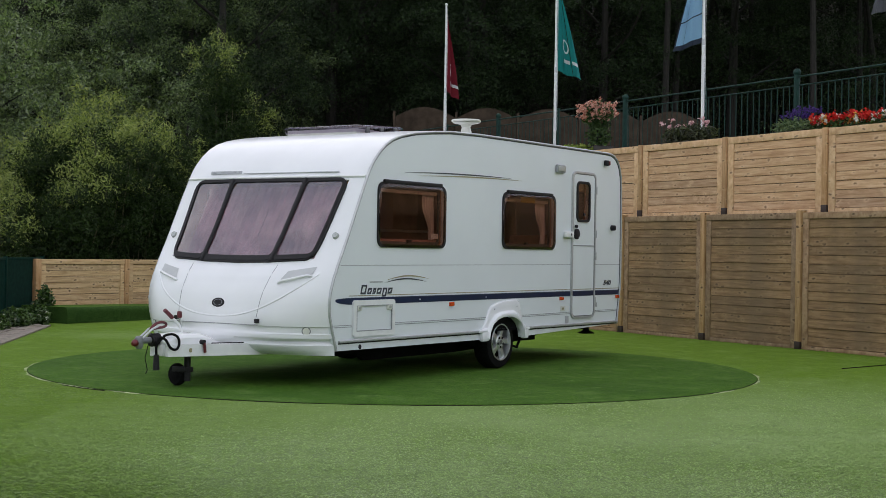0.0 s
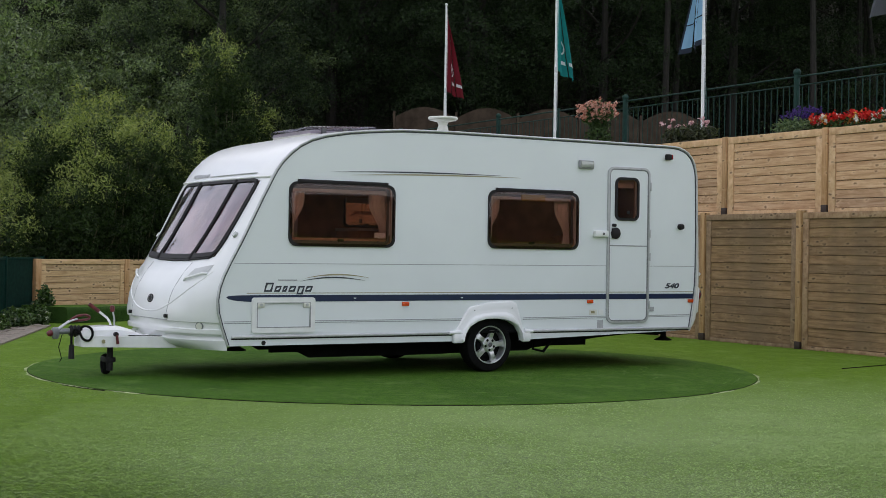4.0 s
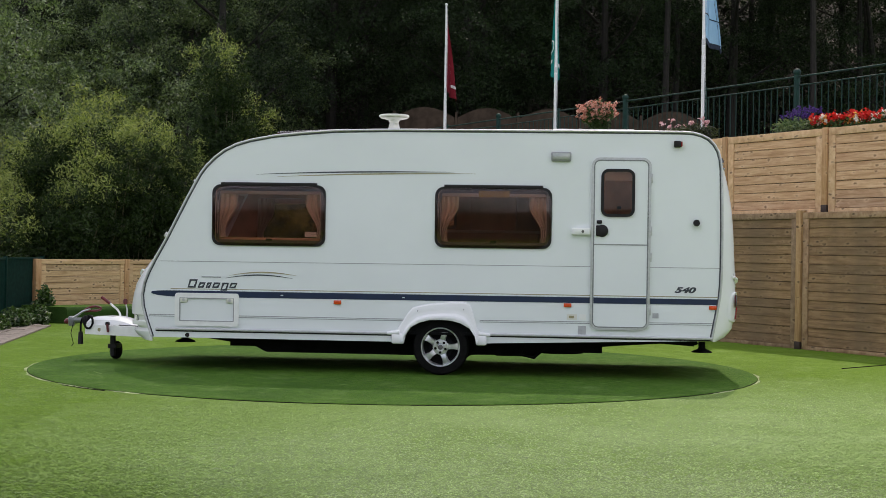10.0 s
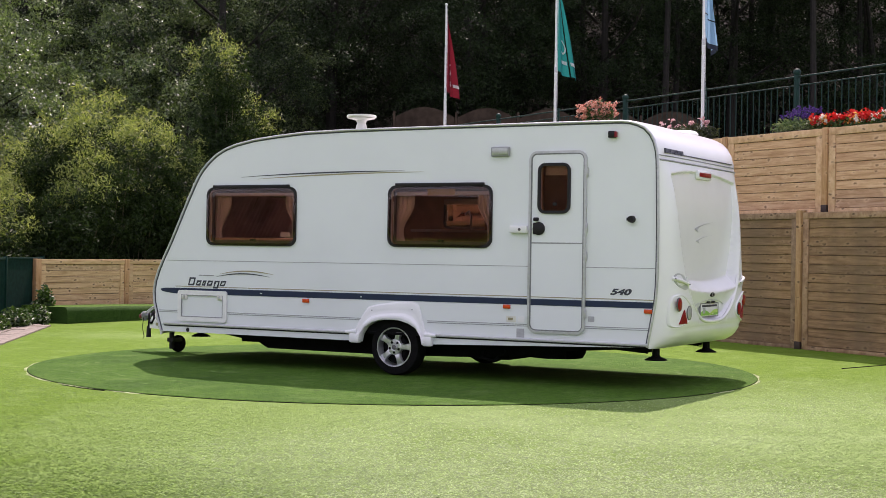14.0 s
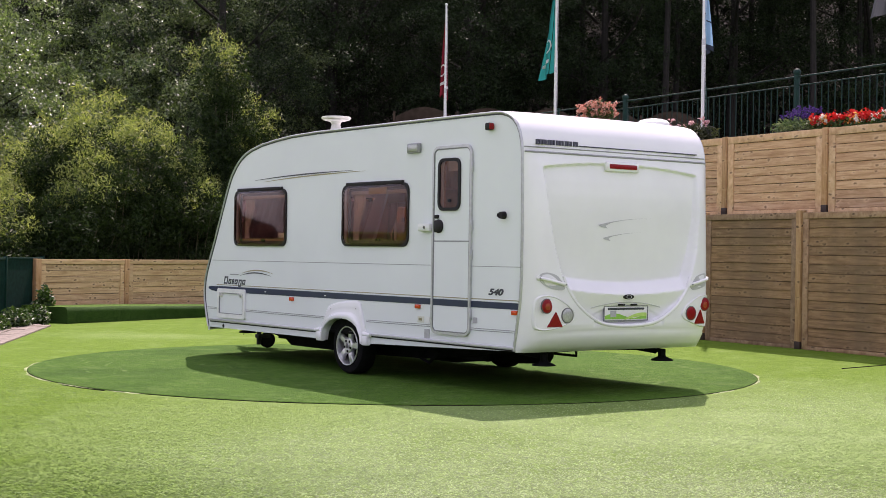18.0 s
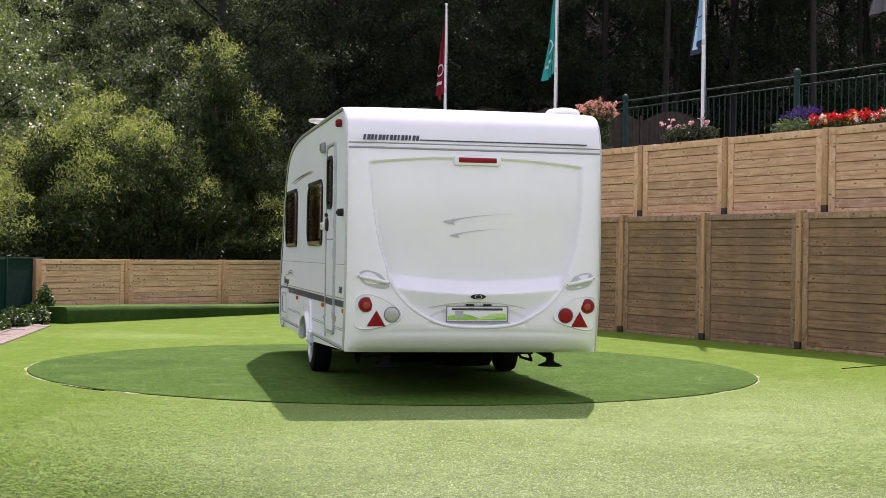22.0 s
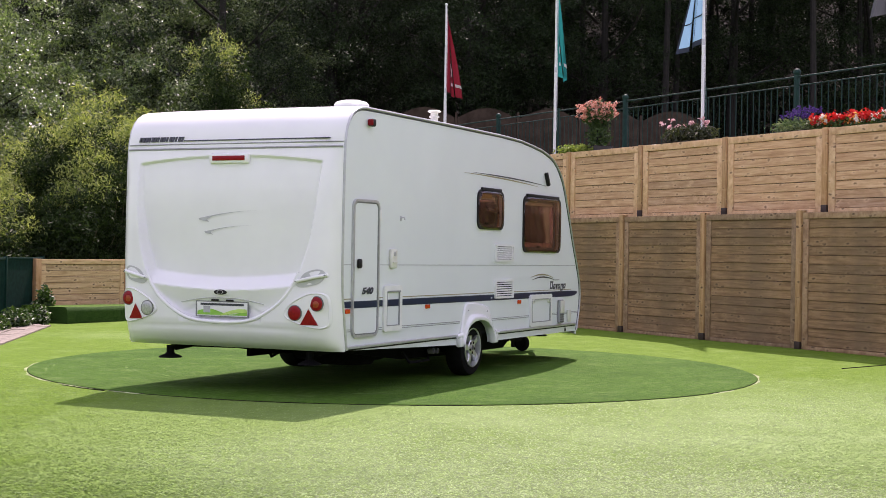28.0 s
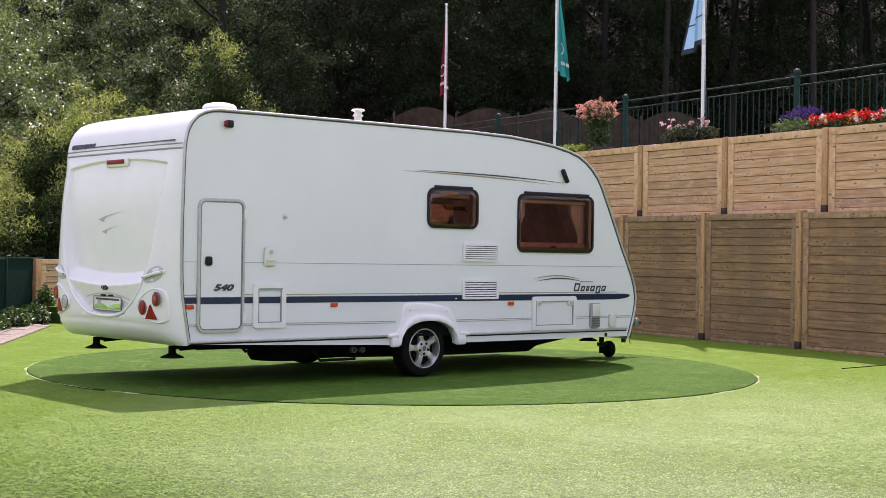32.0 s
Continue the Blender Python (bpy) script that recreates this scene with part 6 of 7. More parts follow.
cable = part("tow_cable", tube(soft_curve([(-3.36, 0.0, 0.40), (-3.40, -0.05, 0.46), (-3.37, -0.12, 0.478), (-3.33, -0.15, 0.45), (-3.325, -0.16, 0.39), (-3.36, -0.16, 0.345), (-3.41, -0.14, 0.36), (-3.44, -0.11, 0.43), (-3.47, -0.07, 0.445), (-3.492, -0.05, 0.38), (-3.492, -0.05, 0.28)], 5), 0.0115, 8), MAT["rubber"], caravan, "black coiled towing cable and plug")
part("plug", cyl((-3.492, -0.05, 0.30), (-3.492, -0.05, 0.165), 0.024, 0.030, n=14), BLK, cable)
part("breakaway_wire", tube([(-3.60, 0.02, 0.40), (-3.63, 0.03, 0.28), (-3.60, 0.03, 0.17), (-3.62, 0.03, 0.14)], 0.004, 6), MAT["chassis"], caravan)
part("cover_label", cyl((-3.25, -0.148, 0.335), (-3.25, -0.152, 0.335), 0.02, n=12), MAT["gold"], caravan)

for ob, dy in ((fr, 0.05), (hi_, 0.09), (hb, 0.06), (jh, 0.09), (jw, 0.08), (cable, 0.06)):
    ob.matrix_basis = Matrix.Translation((-0.04 if ob is jw else -0.02, dy, 0)) @ ob.matrix_basis

# chassis below the floor
ch = part("chassis", box(-1.7, 2.2, -0.56, -0.52, 0.22, 0.404), MAT["chassis"], caravan, "black steel chassis rails and axle")
for s in (-1, 1):
    bm = bmesh.new()
    pr = [(-2.35, 0.404), (-2.35, 0.36), (-1.42, 0.225), (-1.30, 0.165), (0.2, 0.165), (1.3, 0.19), (2.3, 0.30), (3.0, 0.35), (3.0, 0.404)]
    a = [bm.verts.new((x, s * 0.62, z)) for x, z in pr]
    b = [bm.verts.new((x, s * 0.58, z)) for x, z in pr]
    n = len(pr)
    for i in range(n):
        bm.faces.new((a[i], a[(i + 1) % n], b[(i + 1) % n], b[i]))
    bm.faces.new(a)
    bm.faces.new(b[::-1])
    bmesh.ops.recalc_face_normals(bm, faces=bm.faces)
    part("rail", bm, MAT["chassis"], ch)
    for x in (-2.12, 3.02):
        jk = part("corner_steady", box(-0.05, 0.05, -0.03, 0.03, -0.03, 0.03, 0, pose(x + 0.08 if x > 0 else x, s * 0.72, 0.365)), MAT["chassis"], caravan, "black folded corner steady")
        part("steady_leg", tube([(x - (0.5 if x > 0 else -0.5), s * 0.72, 0.385), (x + (0.10 if x > 0 else -0.02), s * 0.72, 0.345)], 0.026, 6), MAT["chassis"], jk)
        xx = x + (0.18 if x > 0 else -0.02)
        part("steady_stem", cyl((xx, s * 0.72, 0.28), (xx, s * 0.72, 0.37), 0.035, n=10), MAT["chassis"], jk)
        part("steady_foot", lathe([(0.105, 0.0), (0.103, 0.008), (0.075, 0.022), (0.045, 0.034), (0.036, 0.045)], 20, "Z"), MAT["chassis"], jk, at=pose(xx, s * 0.72, 0.262))
    part("arm", box(0.30, 0.62, s * 0.86 - 0.03, s * 0.86 + 0.03, 0.24, 0.31, 0.01), MAT["chassis"], ch)
part("axle", cyl((0.5, -0.9, 0.27), (0.5, 0.9, 0.27), 0.055, n=14), MAT["chassis"], ch)
part("water_tank", box(1.05, 1.55, -0.45, 0.35, 0.16, 0.334, 0.05), MAT["chassis"], ch)
part("spare_carrier", lathe([(0.27, 0.0), (0.30, 0.05), (0.30, 0.12), (0.20, 0.16)], 28, "Z"), MAT["rubber"], ch, at=pose(1.75, 0.25, 0.165))
part("carrier_bar", tube([(1.40, -0.70, 0.30), (1.36, -0.72, 0.20), (1.50, -0.72, 0.17), (1.62, -0.70, 0.28)], 0.016, 6), MAT["chassis"], ch)
part("carrier_bar", tube([(1.30, 0.9, 0.30), (1.34, 0.95, 0.20), (1.75, 0.95, 0.20), (1.80, 0.9, 0.30)], 0.014, 6), MAT["chassis"], ch)
for k in range(2):
    part("waste_outlet", lathe([(0.028, 0), (0.028, 0.05), (0.021, 0.05), (0.019, 0.0)], 16, caps=False), MAT["grille_dark"], ch, at=pose(1.40 - 0.1 * k, 0.98, 0.29))

# inside, seen through the tinted windows
inside = part("cabin_floor", box(-2.3, 3.2, -1.04, 1.04, 0.605, 0.62), MAT["settee"], caravan, "brown carpeted cabin floor")
for s in (-1, 1):
    part("settee_base", box(-2.2, -0.3, min(s * 0.45, s * 1.04), max(s * 0.45, s * 1.04), 0.62, 0.95, 0.01), MAT["lining"], inside)
    part("settee_seat", box(-2.2, -0.3, min(s * 0.43, s * 1.04), max(s * 0.43, s * 1.04), 0.952, 1.09, 0.03), MAT["settee"], inside)
    part("settee_back", box(-2.1, -0.32, min(s * 0.85, s * 1.03), max(s * 0.85, s * 1.03), 1.092, 1.36, 0.04), MAT["settee"], inside)
    part("roof_locker", box(-1.55, -0.1, min(s * 0.68, s * 1.045), max(s * 0.68, s * 1.045), 1.96, 2.305, 0.01), MAT["lining"], inside)
part("kitchen_unit", box(-0.15, 1.5, 0.50, 1.045, 0.62, 1.46, 0.01), MAT["lining"], inside)
part("worktop", box(-0.17, 1.52, 0.48, 1.045, 1.462, 1.49, 0.005), MAT["liner_pale"], inside)
part("tap", tube([(0.4, 0.85, 1.49), (0.4, 0.85, 1.66), (0.4, 0.80, 1.70), (0.4, 0.72, 1.66)], 0.012, 8), MAT["alu"], inside, "chrome kitchen tap")
part("wardrobe", box(0.75, 1.25, 0.50, 1.04, 1.492, 2.30, 0.01), MAT["lining"], inside)
part("wash_room", box(1.55, 3.2, 0.30, 1.04, 0.62, 2.305, 0.01), MAT["lining"], inside)
part("dinette_table", box(0.7, 1.4, -1.03, -0.40, 1.22, 1.25, 0.005), MAT["lining"], inside)
part("dinette_seat", box(0.3, 0.72, -1.03, -0.45, 0.62, 1.08, 0.03), MAT["settee"], inside)
part("dinette_seat", box(1.42, 1.9, -1.03, -0.45, 0.62, 1.08, 0.03), MAT["settee"], inside)
part("dinette_back", box(1.74, 1.9, -1.03, -0.45, 1.082, 1.45, 0.03), MAT["settee"], inside)
# ---- trees and plants ----
def leaf_mesh(name, pts, size, aspect, mat, rnd, droop=0.0, spread=1.0, tri=False, flat=0.0):
    """One mesh of many small four-cornered leaves at the given points."""
    n = len(pts)
    th = rnd.uniform(0, 2 * np.pi, n)
    el = rnd.normal(-droop, 0.6 * spread, n)
    d = np.stack([np.cos(th) * np.cos(el), np.sin(th) * np.cos(el), np.sin(el)], 1)
    r = rnd.normal(size=(n, 3)) * (1 - flat) + np.array([0.0, 0.0, 1.6 * flat])
    s = np.cross(d, r)
    s /= np.linalg.norm(s, axis=1)[:, None] + 1e-9
    ln = (size * rnd.uniform(0.6, 1.3, n))[:, None]
    up = np.cross(s, d) * ln * 0.12
    a, b = pts - d * ln * 0.5, pts + d * ln * 0.5 - up
    c, e = pts + s * ln * aspect * 0.5 + up, pts - s * ln * aspect * 0.5 + up
    k = 3 if tri else 4
    v = np.stack([a, c, b] if tri else [a, c, b, e], 1).reshape(-1, 3)
    me = bpy.data.meshes.new(name)
    me.from_pydata(v.tolist(), [], np.arange(k * n).reshape(n, k).tolist())
    me.materials.append(mat)
    return me


def crown_points(rnd, sprays, per, rx, rz, zc, length=0.8, width=0.34):
    """Leaves on flat drooping sprays at the ends of the boughs, with gaps between them."""
    out = []
    for _ in range(sprays):
        u = rnd.normal(size=3)
        u /= np.linalg.norm(u)
        k = rnd.uniform(0.30, 1.0) ** 0.5 * (1 + rnd.normal() * 0.13)
        tip = np.array([u[0] * rx * k, u[1] * rx * k, zc + u[2] * rz * k])
        way = np.array([u[0], u[1], -0.15 + 0.35 * u[2]]) + rnd.normal(size=3) * 0.25
        way /= np.linalg.norm(way)
        side = np.cross(way, (0, 0, 1.0))
        side /= np.linalg.norm(side) + 1e-9
        big = rnd.uniform(0.6, 1.35)
        n = int(per * big)
        f = rnd.uniform(0, 1, n)
        lat = rnd.normal(size=n) * width * big * (0.35 + 0.65 * np.sin(np.pi * np.clip(f, 0, 1)))
        q = tip + np.outer((f - 0.7) * length * big, way) + np.outer(lat, side)
        q[:, 2] += rnd.normal(size=n) * 0.10 - 0.45 * lat ** 2 - 0.20 * f ** 2
        out.append(q)
    return np.concatenate(out)


def limb(bm, p, q, r0, r1, bend, rnd):
    p, q = Vector(p), Vector(q)
    side = Vector((rnd.normal(), rnd.normal(), 0)) * bend
    rings = []
    for k in range(7):
        u = k / 6
        c = p.lerp(q, u) + side * math.sin(math.pi * u)
        r = r0 + (r1 - r0) * u
        rings.append([bm.verts.new(c + Vector((r * math.cos(a * math.pi / 4), r * math.sin(a * math.pi / 4), 0))) for a in range(8)])
    for a, b in zip(rings, rings[1:]):
        for i in range(8):
            bm.faces.new((a[i], a[(i + 1) % 8], b[(i + 1) % 8], b[i]))


def tree_parts(t, seed, height, rx, leaf, mat, clumps, per, low=0.12, tri=False, girth=0.20, flat=0.45):
    rnd = np.random.RandomState(seed)
    bm = bmesh.new()
    limb(bm, (0, 0, -0.4), (0.2, 0.1, height * 0.8), girth, girth * 0.25, 0.25, rnd)
    part("trunk", bm, MAT["bark"], t)
    for k in range(7):
        bm = bmesh.new()
        a = k * 2.4
        z = height * (max(0.25, low) + 0.06 * k)
        limb(bm, (0.05, 0.03, z), (math.cos(a) * rx * 0.75, math.sin(a) * rx * 0.75, z + height * 0.14), girth * 0.35, 0.02, 0.2, rnd)
        part("limb", bm, MAT["bark"], t)
    pts = crown_points(rnd, clumps, per, rx, height * (0.5 - low / 2), height * (0.5 + low / 2))
    ob = new("crown", leaf_mesh("crown", pts, leaf, 0.8 if tri else 0.55, mat, rnd, 0.25, tri=tri, flat=flat))
    ob.parent = t


wood_kinds = []
for k, (h, rx) in enumerate(((11.0, 3.4), (13.0, 3.0), (9.0, 3.6))):
    t = thing("woodland_tree", "tall broadleaf tree of the wood, leaves coloured dark for deep shade", "tree", "trees of the wood")
    tree_parts(t, 20 + k, h, rx, 0.080, MAT["leaf_wood_shaded"], 240, 215, tri=True)
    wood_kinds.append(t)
far_tree = thing("woodland_tree", "tall broadleaf tree deep in the wood, leaves coloured dark for deep shade", "tree", "trees of the wood")
tree_parts(far_tree, 31, 12.0, 3.6, 0.24, MAT["leaf_wood_shaded"], 130, 70, tri=True)
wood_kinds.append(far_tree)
# crown stands above the view, added to keep light off the wood
shade_tree = thing("woodland_tree", "tall bare-trunked tree, its crown out of view added to shade the wood", "tree", "trees of the wood")
tree_parts(shade_tree, 37, 17.0, 3.9, 0.19, MAT["leaf_wood_shaded"], 240, 130, 0.50, True, 0.12)
wood_kinds.append(shade_tree)
wood_rnd = random.Random(9)
spots = []
for row, (y, step) in enumerate(((24.5, 4.3), (29.0, 4.4), (35.0, 4.8), (41.0, 4.4), (47.0, 4.8))):
    half = 0.36 * (y + 15.5) + 4
    x = -half
    while x < half:
        spots.append((x + wood_rnd.uniform(-0.8, 0.8), y + wood_rnd.uniform(-1, 1), row))
        x += step
used = [False] * 5
for i, (x, y, row) in enumerate(spots):
    if row == 0 and x < -5.0:
        continue
    on_terrace = row == 0 and x > -1.5
    if on_terrace and x < 16:
        y += 2.0 if x > 4.5 else 5.0
    k = 3 if row > 2 else 4 if row == 0 and x > 4.5 else i % 3
    base = bank_z(x, y)
    if (Vector((x, y, 0)) - FA).dot(FN) > 0.3 and y < 34 and x > -2.2:
        base = max(base, 2.95)
    m = pose(x, y, base, 0, 0, wood_rnd.uniform(0, 360))
    if not used[k]:
        used[k] = True
        wood_kinds[k].matrix_basis = m
    else:
        copy_thing(wood_kinds[k], m)

# added taller trees: unseen high crowns that shade the wood behind the terrace
for x, y, r in ((6.2, 32.0, 80), (12.0, 33.0, 150), (18.0, 32.0, 220), (9.4, 38.5, 40), (15.5, 38.0, 120), (21.0, 38.0, 200), (8.5, 29.0, 335), (14.5, 29.0, 55)):
    copy_thing(shade_tree, pose(x, y, max(bank_z(x, y), 2.95), 0, 0, r))

urnd = np.random.RandomState(41)
ux, uy = urnd.uniform(-24, 26, 70000), urnd.uniform(23.5, 50, 70000)
uz = np.array([bank_z(a, b) for a, b in zip(ux, uy)]) + 1.9 * urnd.uniform(0, 1, 70000) ** 1.6 * (0.35 + 0.65 * np.sin(ux * 0.9 + np.sin(uy * 0.7) * 2) ** 2)
keep = (uy > 34.5) | (ux < -2.4)
under = new("undergrowth", leaf_mesh("undergrowth", np.stack([ux, uy, uz], 1)[keep], 0.15, 0.8, MAT["leaf_wood_shaded"], urnd, 0.2, tri=True, flat=0.3))
tagged(under, "leafy undergrowth covering the bank, coloured dark for deep shade", "undergrowth", kind="stuff")

# paler bush trees at the left end, with glossy leaves
bush = thing("laurel_bush", "tall grey-green bush with glossy leaves", "bush", "bushes behind the bamboo")
tree_parts(bush, 51, 6.6, 2.2, 0.095, MAT["leaf_bush"], 100, 330, 0.0, True, flat=0.62)
bush.matrix_basis = pose(-9.6, 17.0, 0.0)
for x, y, r in ((-11.5, 14.5, 50), (-8.2, 20.5, 130), (-13.0, 18.0, 240), (-5.5, 21.5, 300), (-9.3, 11.6, 20)):
    copy_thing(bush, pose(x, y, -0.2 if y > 12 else -2.6, 0, 0, r))


for x, y, r in ((-13.8, 22.0, 80), (-10.6, 24.0, 10), (-7.2, 24.5, 160), (-15.2, 25.5, 200), (-12.2, 26.5, 330), (-8.8, 27.0, 100), (-6.2, 27.0, 45), (-4.4, 28.0, 280)):
    copy_thing(bush, pose(x, y, bank_z(x, y) + 0.5, 0, 0, r))


# bamboo behind the low fence
def bamboo(seed, culms, spread, h0, h1, lean, first=0.40, sprays=13, lit_from=0.735):
    t = thing("bamboo_clump", "dense clump of yellow-green bamboo with thin drooping leaves", "bamboo", "bamboo behind the low fence")
    rnd = np.random.RandomState(seed)
    pts, lit_tips = [], []
    for k in range(culms):
        a, r = rnd.uniform(0, 2 * np.pi), spread * rnd.uniform(0, 1) ** 0.5
        bx, by = r * math.cos(a), r * math.sin(a)
        h = rnd.uniform(h0, h1) * (1 - 0.25 * (r / spread) ** 2)
        dx, dy = math.cos(a) * lean * rnd.uniform(0.2, 1), math.sin(a) * lean * rnd.uniform(0.2, 1)
        path = [(bx + dx * (u ** 2.2), by + dy * (u ** 2.2), h * (u - 0.06 * u ** 4)) for u in [0.8 * j / 9 for j in range(10)]]
        part("culm", tube(path, 0.010, 5), MAT["culm"], t, sharp=0)
        for _ in range(sprays):
            u = rnd.uniform(first, 1.02) ** 0.8
            c = np.array([bx + dx * u ** 2.2, by + dy * u ** 2.2, h * (u - 0.06 * u ** 4)]) + rnd.normal(size=3) * np.array([0.20, 0.20, 0.1])
            n = rnd.randint(75, 140)
            q = rnd.normal(size=(n, 3)) * np.array([0.13, 0.13, 0.08])
            q[:, 2] -= 0.6 * np.hypot(q[:, 0], q[:, 1])
            (lit_tips if u * h / h1 + rnd.normal() * 0.06 > lit_from else pts).append(c + q)
    # bright yellow-green tips over dark leaves: the overhang's shade put into colour
    ob = new("lit_foliage", leaf_mesh("lit_foliage", np.concatenate(lit_tips), 0.092, 0.30, MAT["leaf_bamboo"], rnd, 0.5, 0.8, True))
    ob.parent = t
    ob["label"] = "yellow-green upper leaves, coloured bright as if sunlit"
    ob = new("foliage", leaf_mesh("foliage", np.concatenate(pts), 0.095, 0.32, MAT["leaf_shaded"], rnd, 0.5, 0.8, True))
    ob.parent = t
    ob["label"] = "lower leaves, coloured dark as if shaded"
    return t


bam = bamboo(5, 50, 1.15, 3.5, 4.9, 0.9, 0.36)
bam.matrix_basis = pose(-6.05, 14.0, 0)
bam2 = bamboo(6, 32, 0.26, 3.4, 6.7, 0.20, 0.16, 20, 0.86)
bam2.matrix_basis = pose(-3.95, 16.6, 0)
for x, y, r, z in ((-6.9, 12.6, 70, -1.1), (-5.1, 14.9, 150, -0.8), (-7.7, 14.4, 200, -1.2), (-6.5, 15.8, 310, -0.4), (-8.3, 11.0, 95, -1.9), (-2.9, 17.6, 250, -1.6)):
    copy_thing(bam, pose(x, y, z, 0, 0, r))
copy_thing(bam2, pose(-3.3, 17.6, -1.3, 0, 0, 120))

# ---- terrace: railing, poles, planters, far fence ----
railing = thing("railing", "dark green metal railing with ball-topped posts", "railing")
RN, RZ0, RZ1 = 2.2, 2.95, 4.15
R0, R1 = -12.0, 8.0


def rp(s, z):
    return along(s, RN, z)


for k in range(-2, 3):
    s = -2.98 + 4.63 * k
    p = part("post", cyl(rp(s, RZ0), rp(s, RZ1 + 0.02), 0.05, n=14), MAT["rail_green"], railing)
    b = bmesh.new()
    bmesh.ops.create_uvsphere(b, u_segments=14, v_segments=10, radius=0.062, matrix=Matrix.Translation(rp(s, RZ1 + 0.06)))
    part("ball_cap", b, MAT["rail_green"], p)
    part("thin_post", cyl(rp(s + 2.35, RZ0), rp(s + 2.35, RZ1 + 0.04), 0.025, n=10), MAT["rail_green"], railing)
for z, r in ((RZ1 - 0.01, 0.014), (RZ1 - 0.15, 0.010), (RZ0 + 0.12, 0.010)):
    part("rail", cyl(rp(R0, z), rp(R1, z), r, n=8), MAT["rail_green"], railing)
s = R0
while s < R1:
    part("baluster", cyl(rp(s, RZ0 + 0.10), rp(s, RZ1 - 0.15), 0.0085, n=6), MAT["rail_green"], railing)
    s += 0.145

poles = []
for s in (-7.84, -3.55, 0.78, 5.11):
    t = thing("flagpole", "slim white flagpole on the terrace", "flagpole", "flagpoles", at=Matrix.Translation(along(s, 1.0, 2.95)))
    part("lower_tube", cyl((0, 0, 0), (0, 0, 1.75), 0.026, n=14), MAT["pole_white"], t)
    part("upper_tube", cyl((0, 0, 1.75), (0, 0, 3.57), 0.023, 0.020, n=14), MAT["pole_white"], t)
    part("joint", cyl((0, 0, 1.70), (0, 0, 1.80), 0.028, n=14), MAT["alu"], t)
    part("cap", lathe([(0.028, 0), (0.03, 0.03), (0.018, 0.045), (0.005, 0.05)], 14, "Z"), MAT["pole_white"], t, at=pose(0, 0, 3.57))
    part("halyard", cyl((0.036, -0.01, 0.6), (0.030, -0.01, 3.5), 0.004, n=5), MAT["pole_white"], t)
    poles.append(t)


def flag(name, label, mat, s, seed, width, mark):
    """A flag drooping from its hoist, in three upright folds that swing; x points away from the pole."""
    t = thing(name, label, "flag", "flags", at=Matrix.Translation(along(s, 1.0, 2.95)))
    folds = []

    def cloth(k, u, v):
        q = (k + u) / 3
        w = width * (0.07 + 0.93 * v ** 0.9)
        y = 0.07 * math.sin(q * 9.0 + v * 2.0 + seed) * q ** 0.5 * (0.25 + v)
        return Vector((0.026 + w * q, y, 3.46 - 1.72 * v - 0.16 * v * q - 0.25 * q * (1 - v)))

    for k in range(3):
        bm = bmesh.new()
        rows = [[bm.verts.new(cloth(k, i / 6, j / 20)) for i in range(7)] for j in range(21)]
        quad_grid(bm, rows)
        f = part("fold", bm, mat, t, sharp=0)
        folds.append(f)
        for face in (-1, 1) if not mark else ():
            bmb = bmesh.new()
            quad_grid(bmb, [[bmb.verts.new(cloth(k, i / 6, v) + Vector((0, face * 0.006, 0))) for i in range(7)] for v in (0.715, 0.727)])
            part("print_line", bmb, MAT["flag_navy"], f, sharp=0)
        if mark:
            for face in (-1, 1):
                bmk = bmesh.new()
                for q in range(18):
                    vs = []
                    for qq, r in ((q, 1.0), (q + 1, 1.0), (q + 1, 0.74), (q, 0.74)):
                        a = 2 * math.pi * qq / 18
                        u = 0.5 + 0.5 * r * math.cos(a)
                        vs.append(bmk.verts.new(cloth(k, u * 0.999 if mark == 1 else u, 0.68 + 0.08 * r * math.sin(a)) + Vector((0, face * 0.006, 0))))
                    if k == 1:
                        bmk.faces.new(vs)
                if k == 1:
                    part("print_ring", bmk, MAT["flag_white"], f, "white printed ring", sharp=0)
                else:
                    bmk.free()
                if k in (1, 2):
                    bmb = bmesh.new()
                    quad_grid(bmb, [[bmb.verts.new(cloth(k, 0.1 + 0.8 * i / 4, v) + Vector((0, face * 0.006, 0))) for i in range(5)] for v in (0.83, 0.87)])
                    part("print_bar", bmb, MAT["flag_white"], f, "white printed bar", sharp=0)
    return t, folds


flag_red = flag("flag", "dark red flag hanging from its pole", MAT["flag_red"], -7.84, 1, 0.40, 1)
flag_teal = flag("flag", "teal flag with a white printed ring", MAT["flag_teal"], -3.55, 2, 0.46, 1)
flag_blue = flag("flag", "pale blue flag with a dark edge", MAT["flag_blue"], 0.78, 3, 0.46, 0)
flag_grey = flag("flag", "grey flag hanging from its pole", MAT["flag_grey"], 5.11, 4, 0.50, 0)
for f in flag_blue[1]:
    f.data.materials.append(MAT["flag_navy"])
    for poly in f.data.polygons:
        if poly.index // 6 >= 19 or poly.index // 6 < 4 or (f is flag_blue[1][2] and poly.index % 6 >= 5):
            poly.material_index = 1

# dark arched fence panels far behind the railing
far = thing("arched_fence", "dark brown fence of arch-topped panels", "fence")
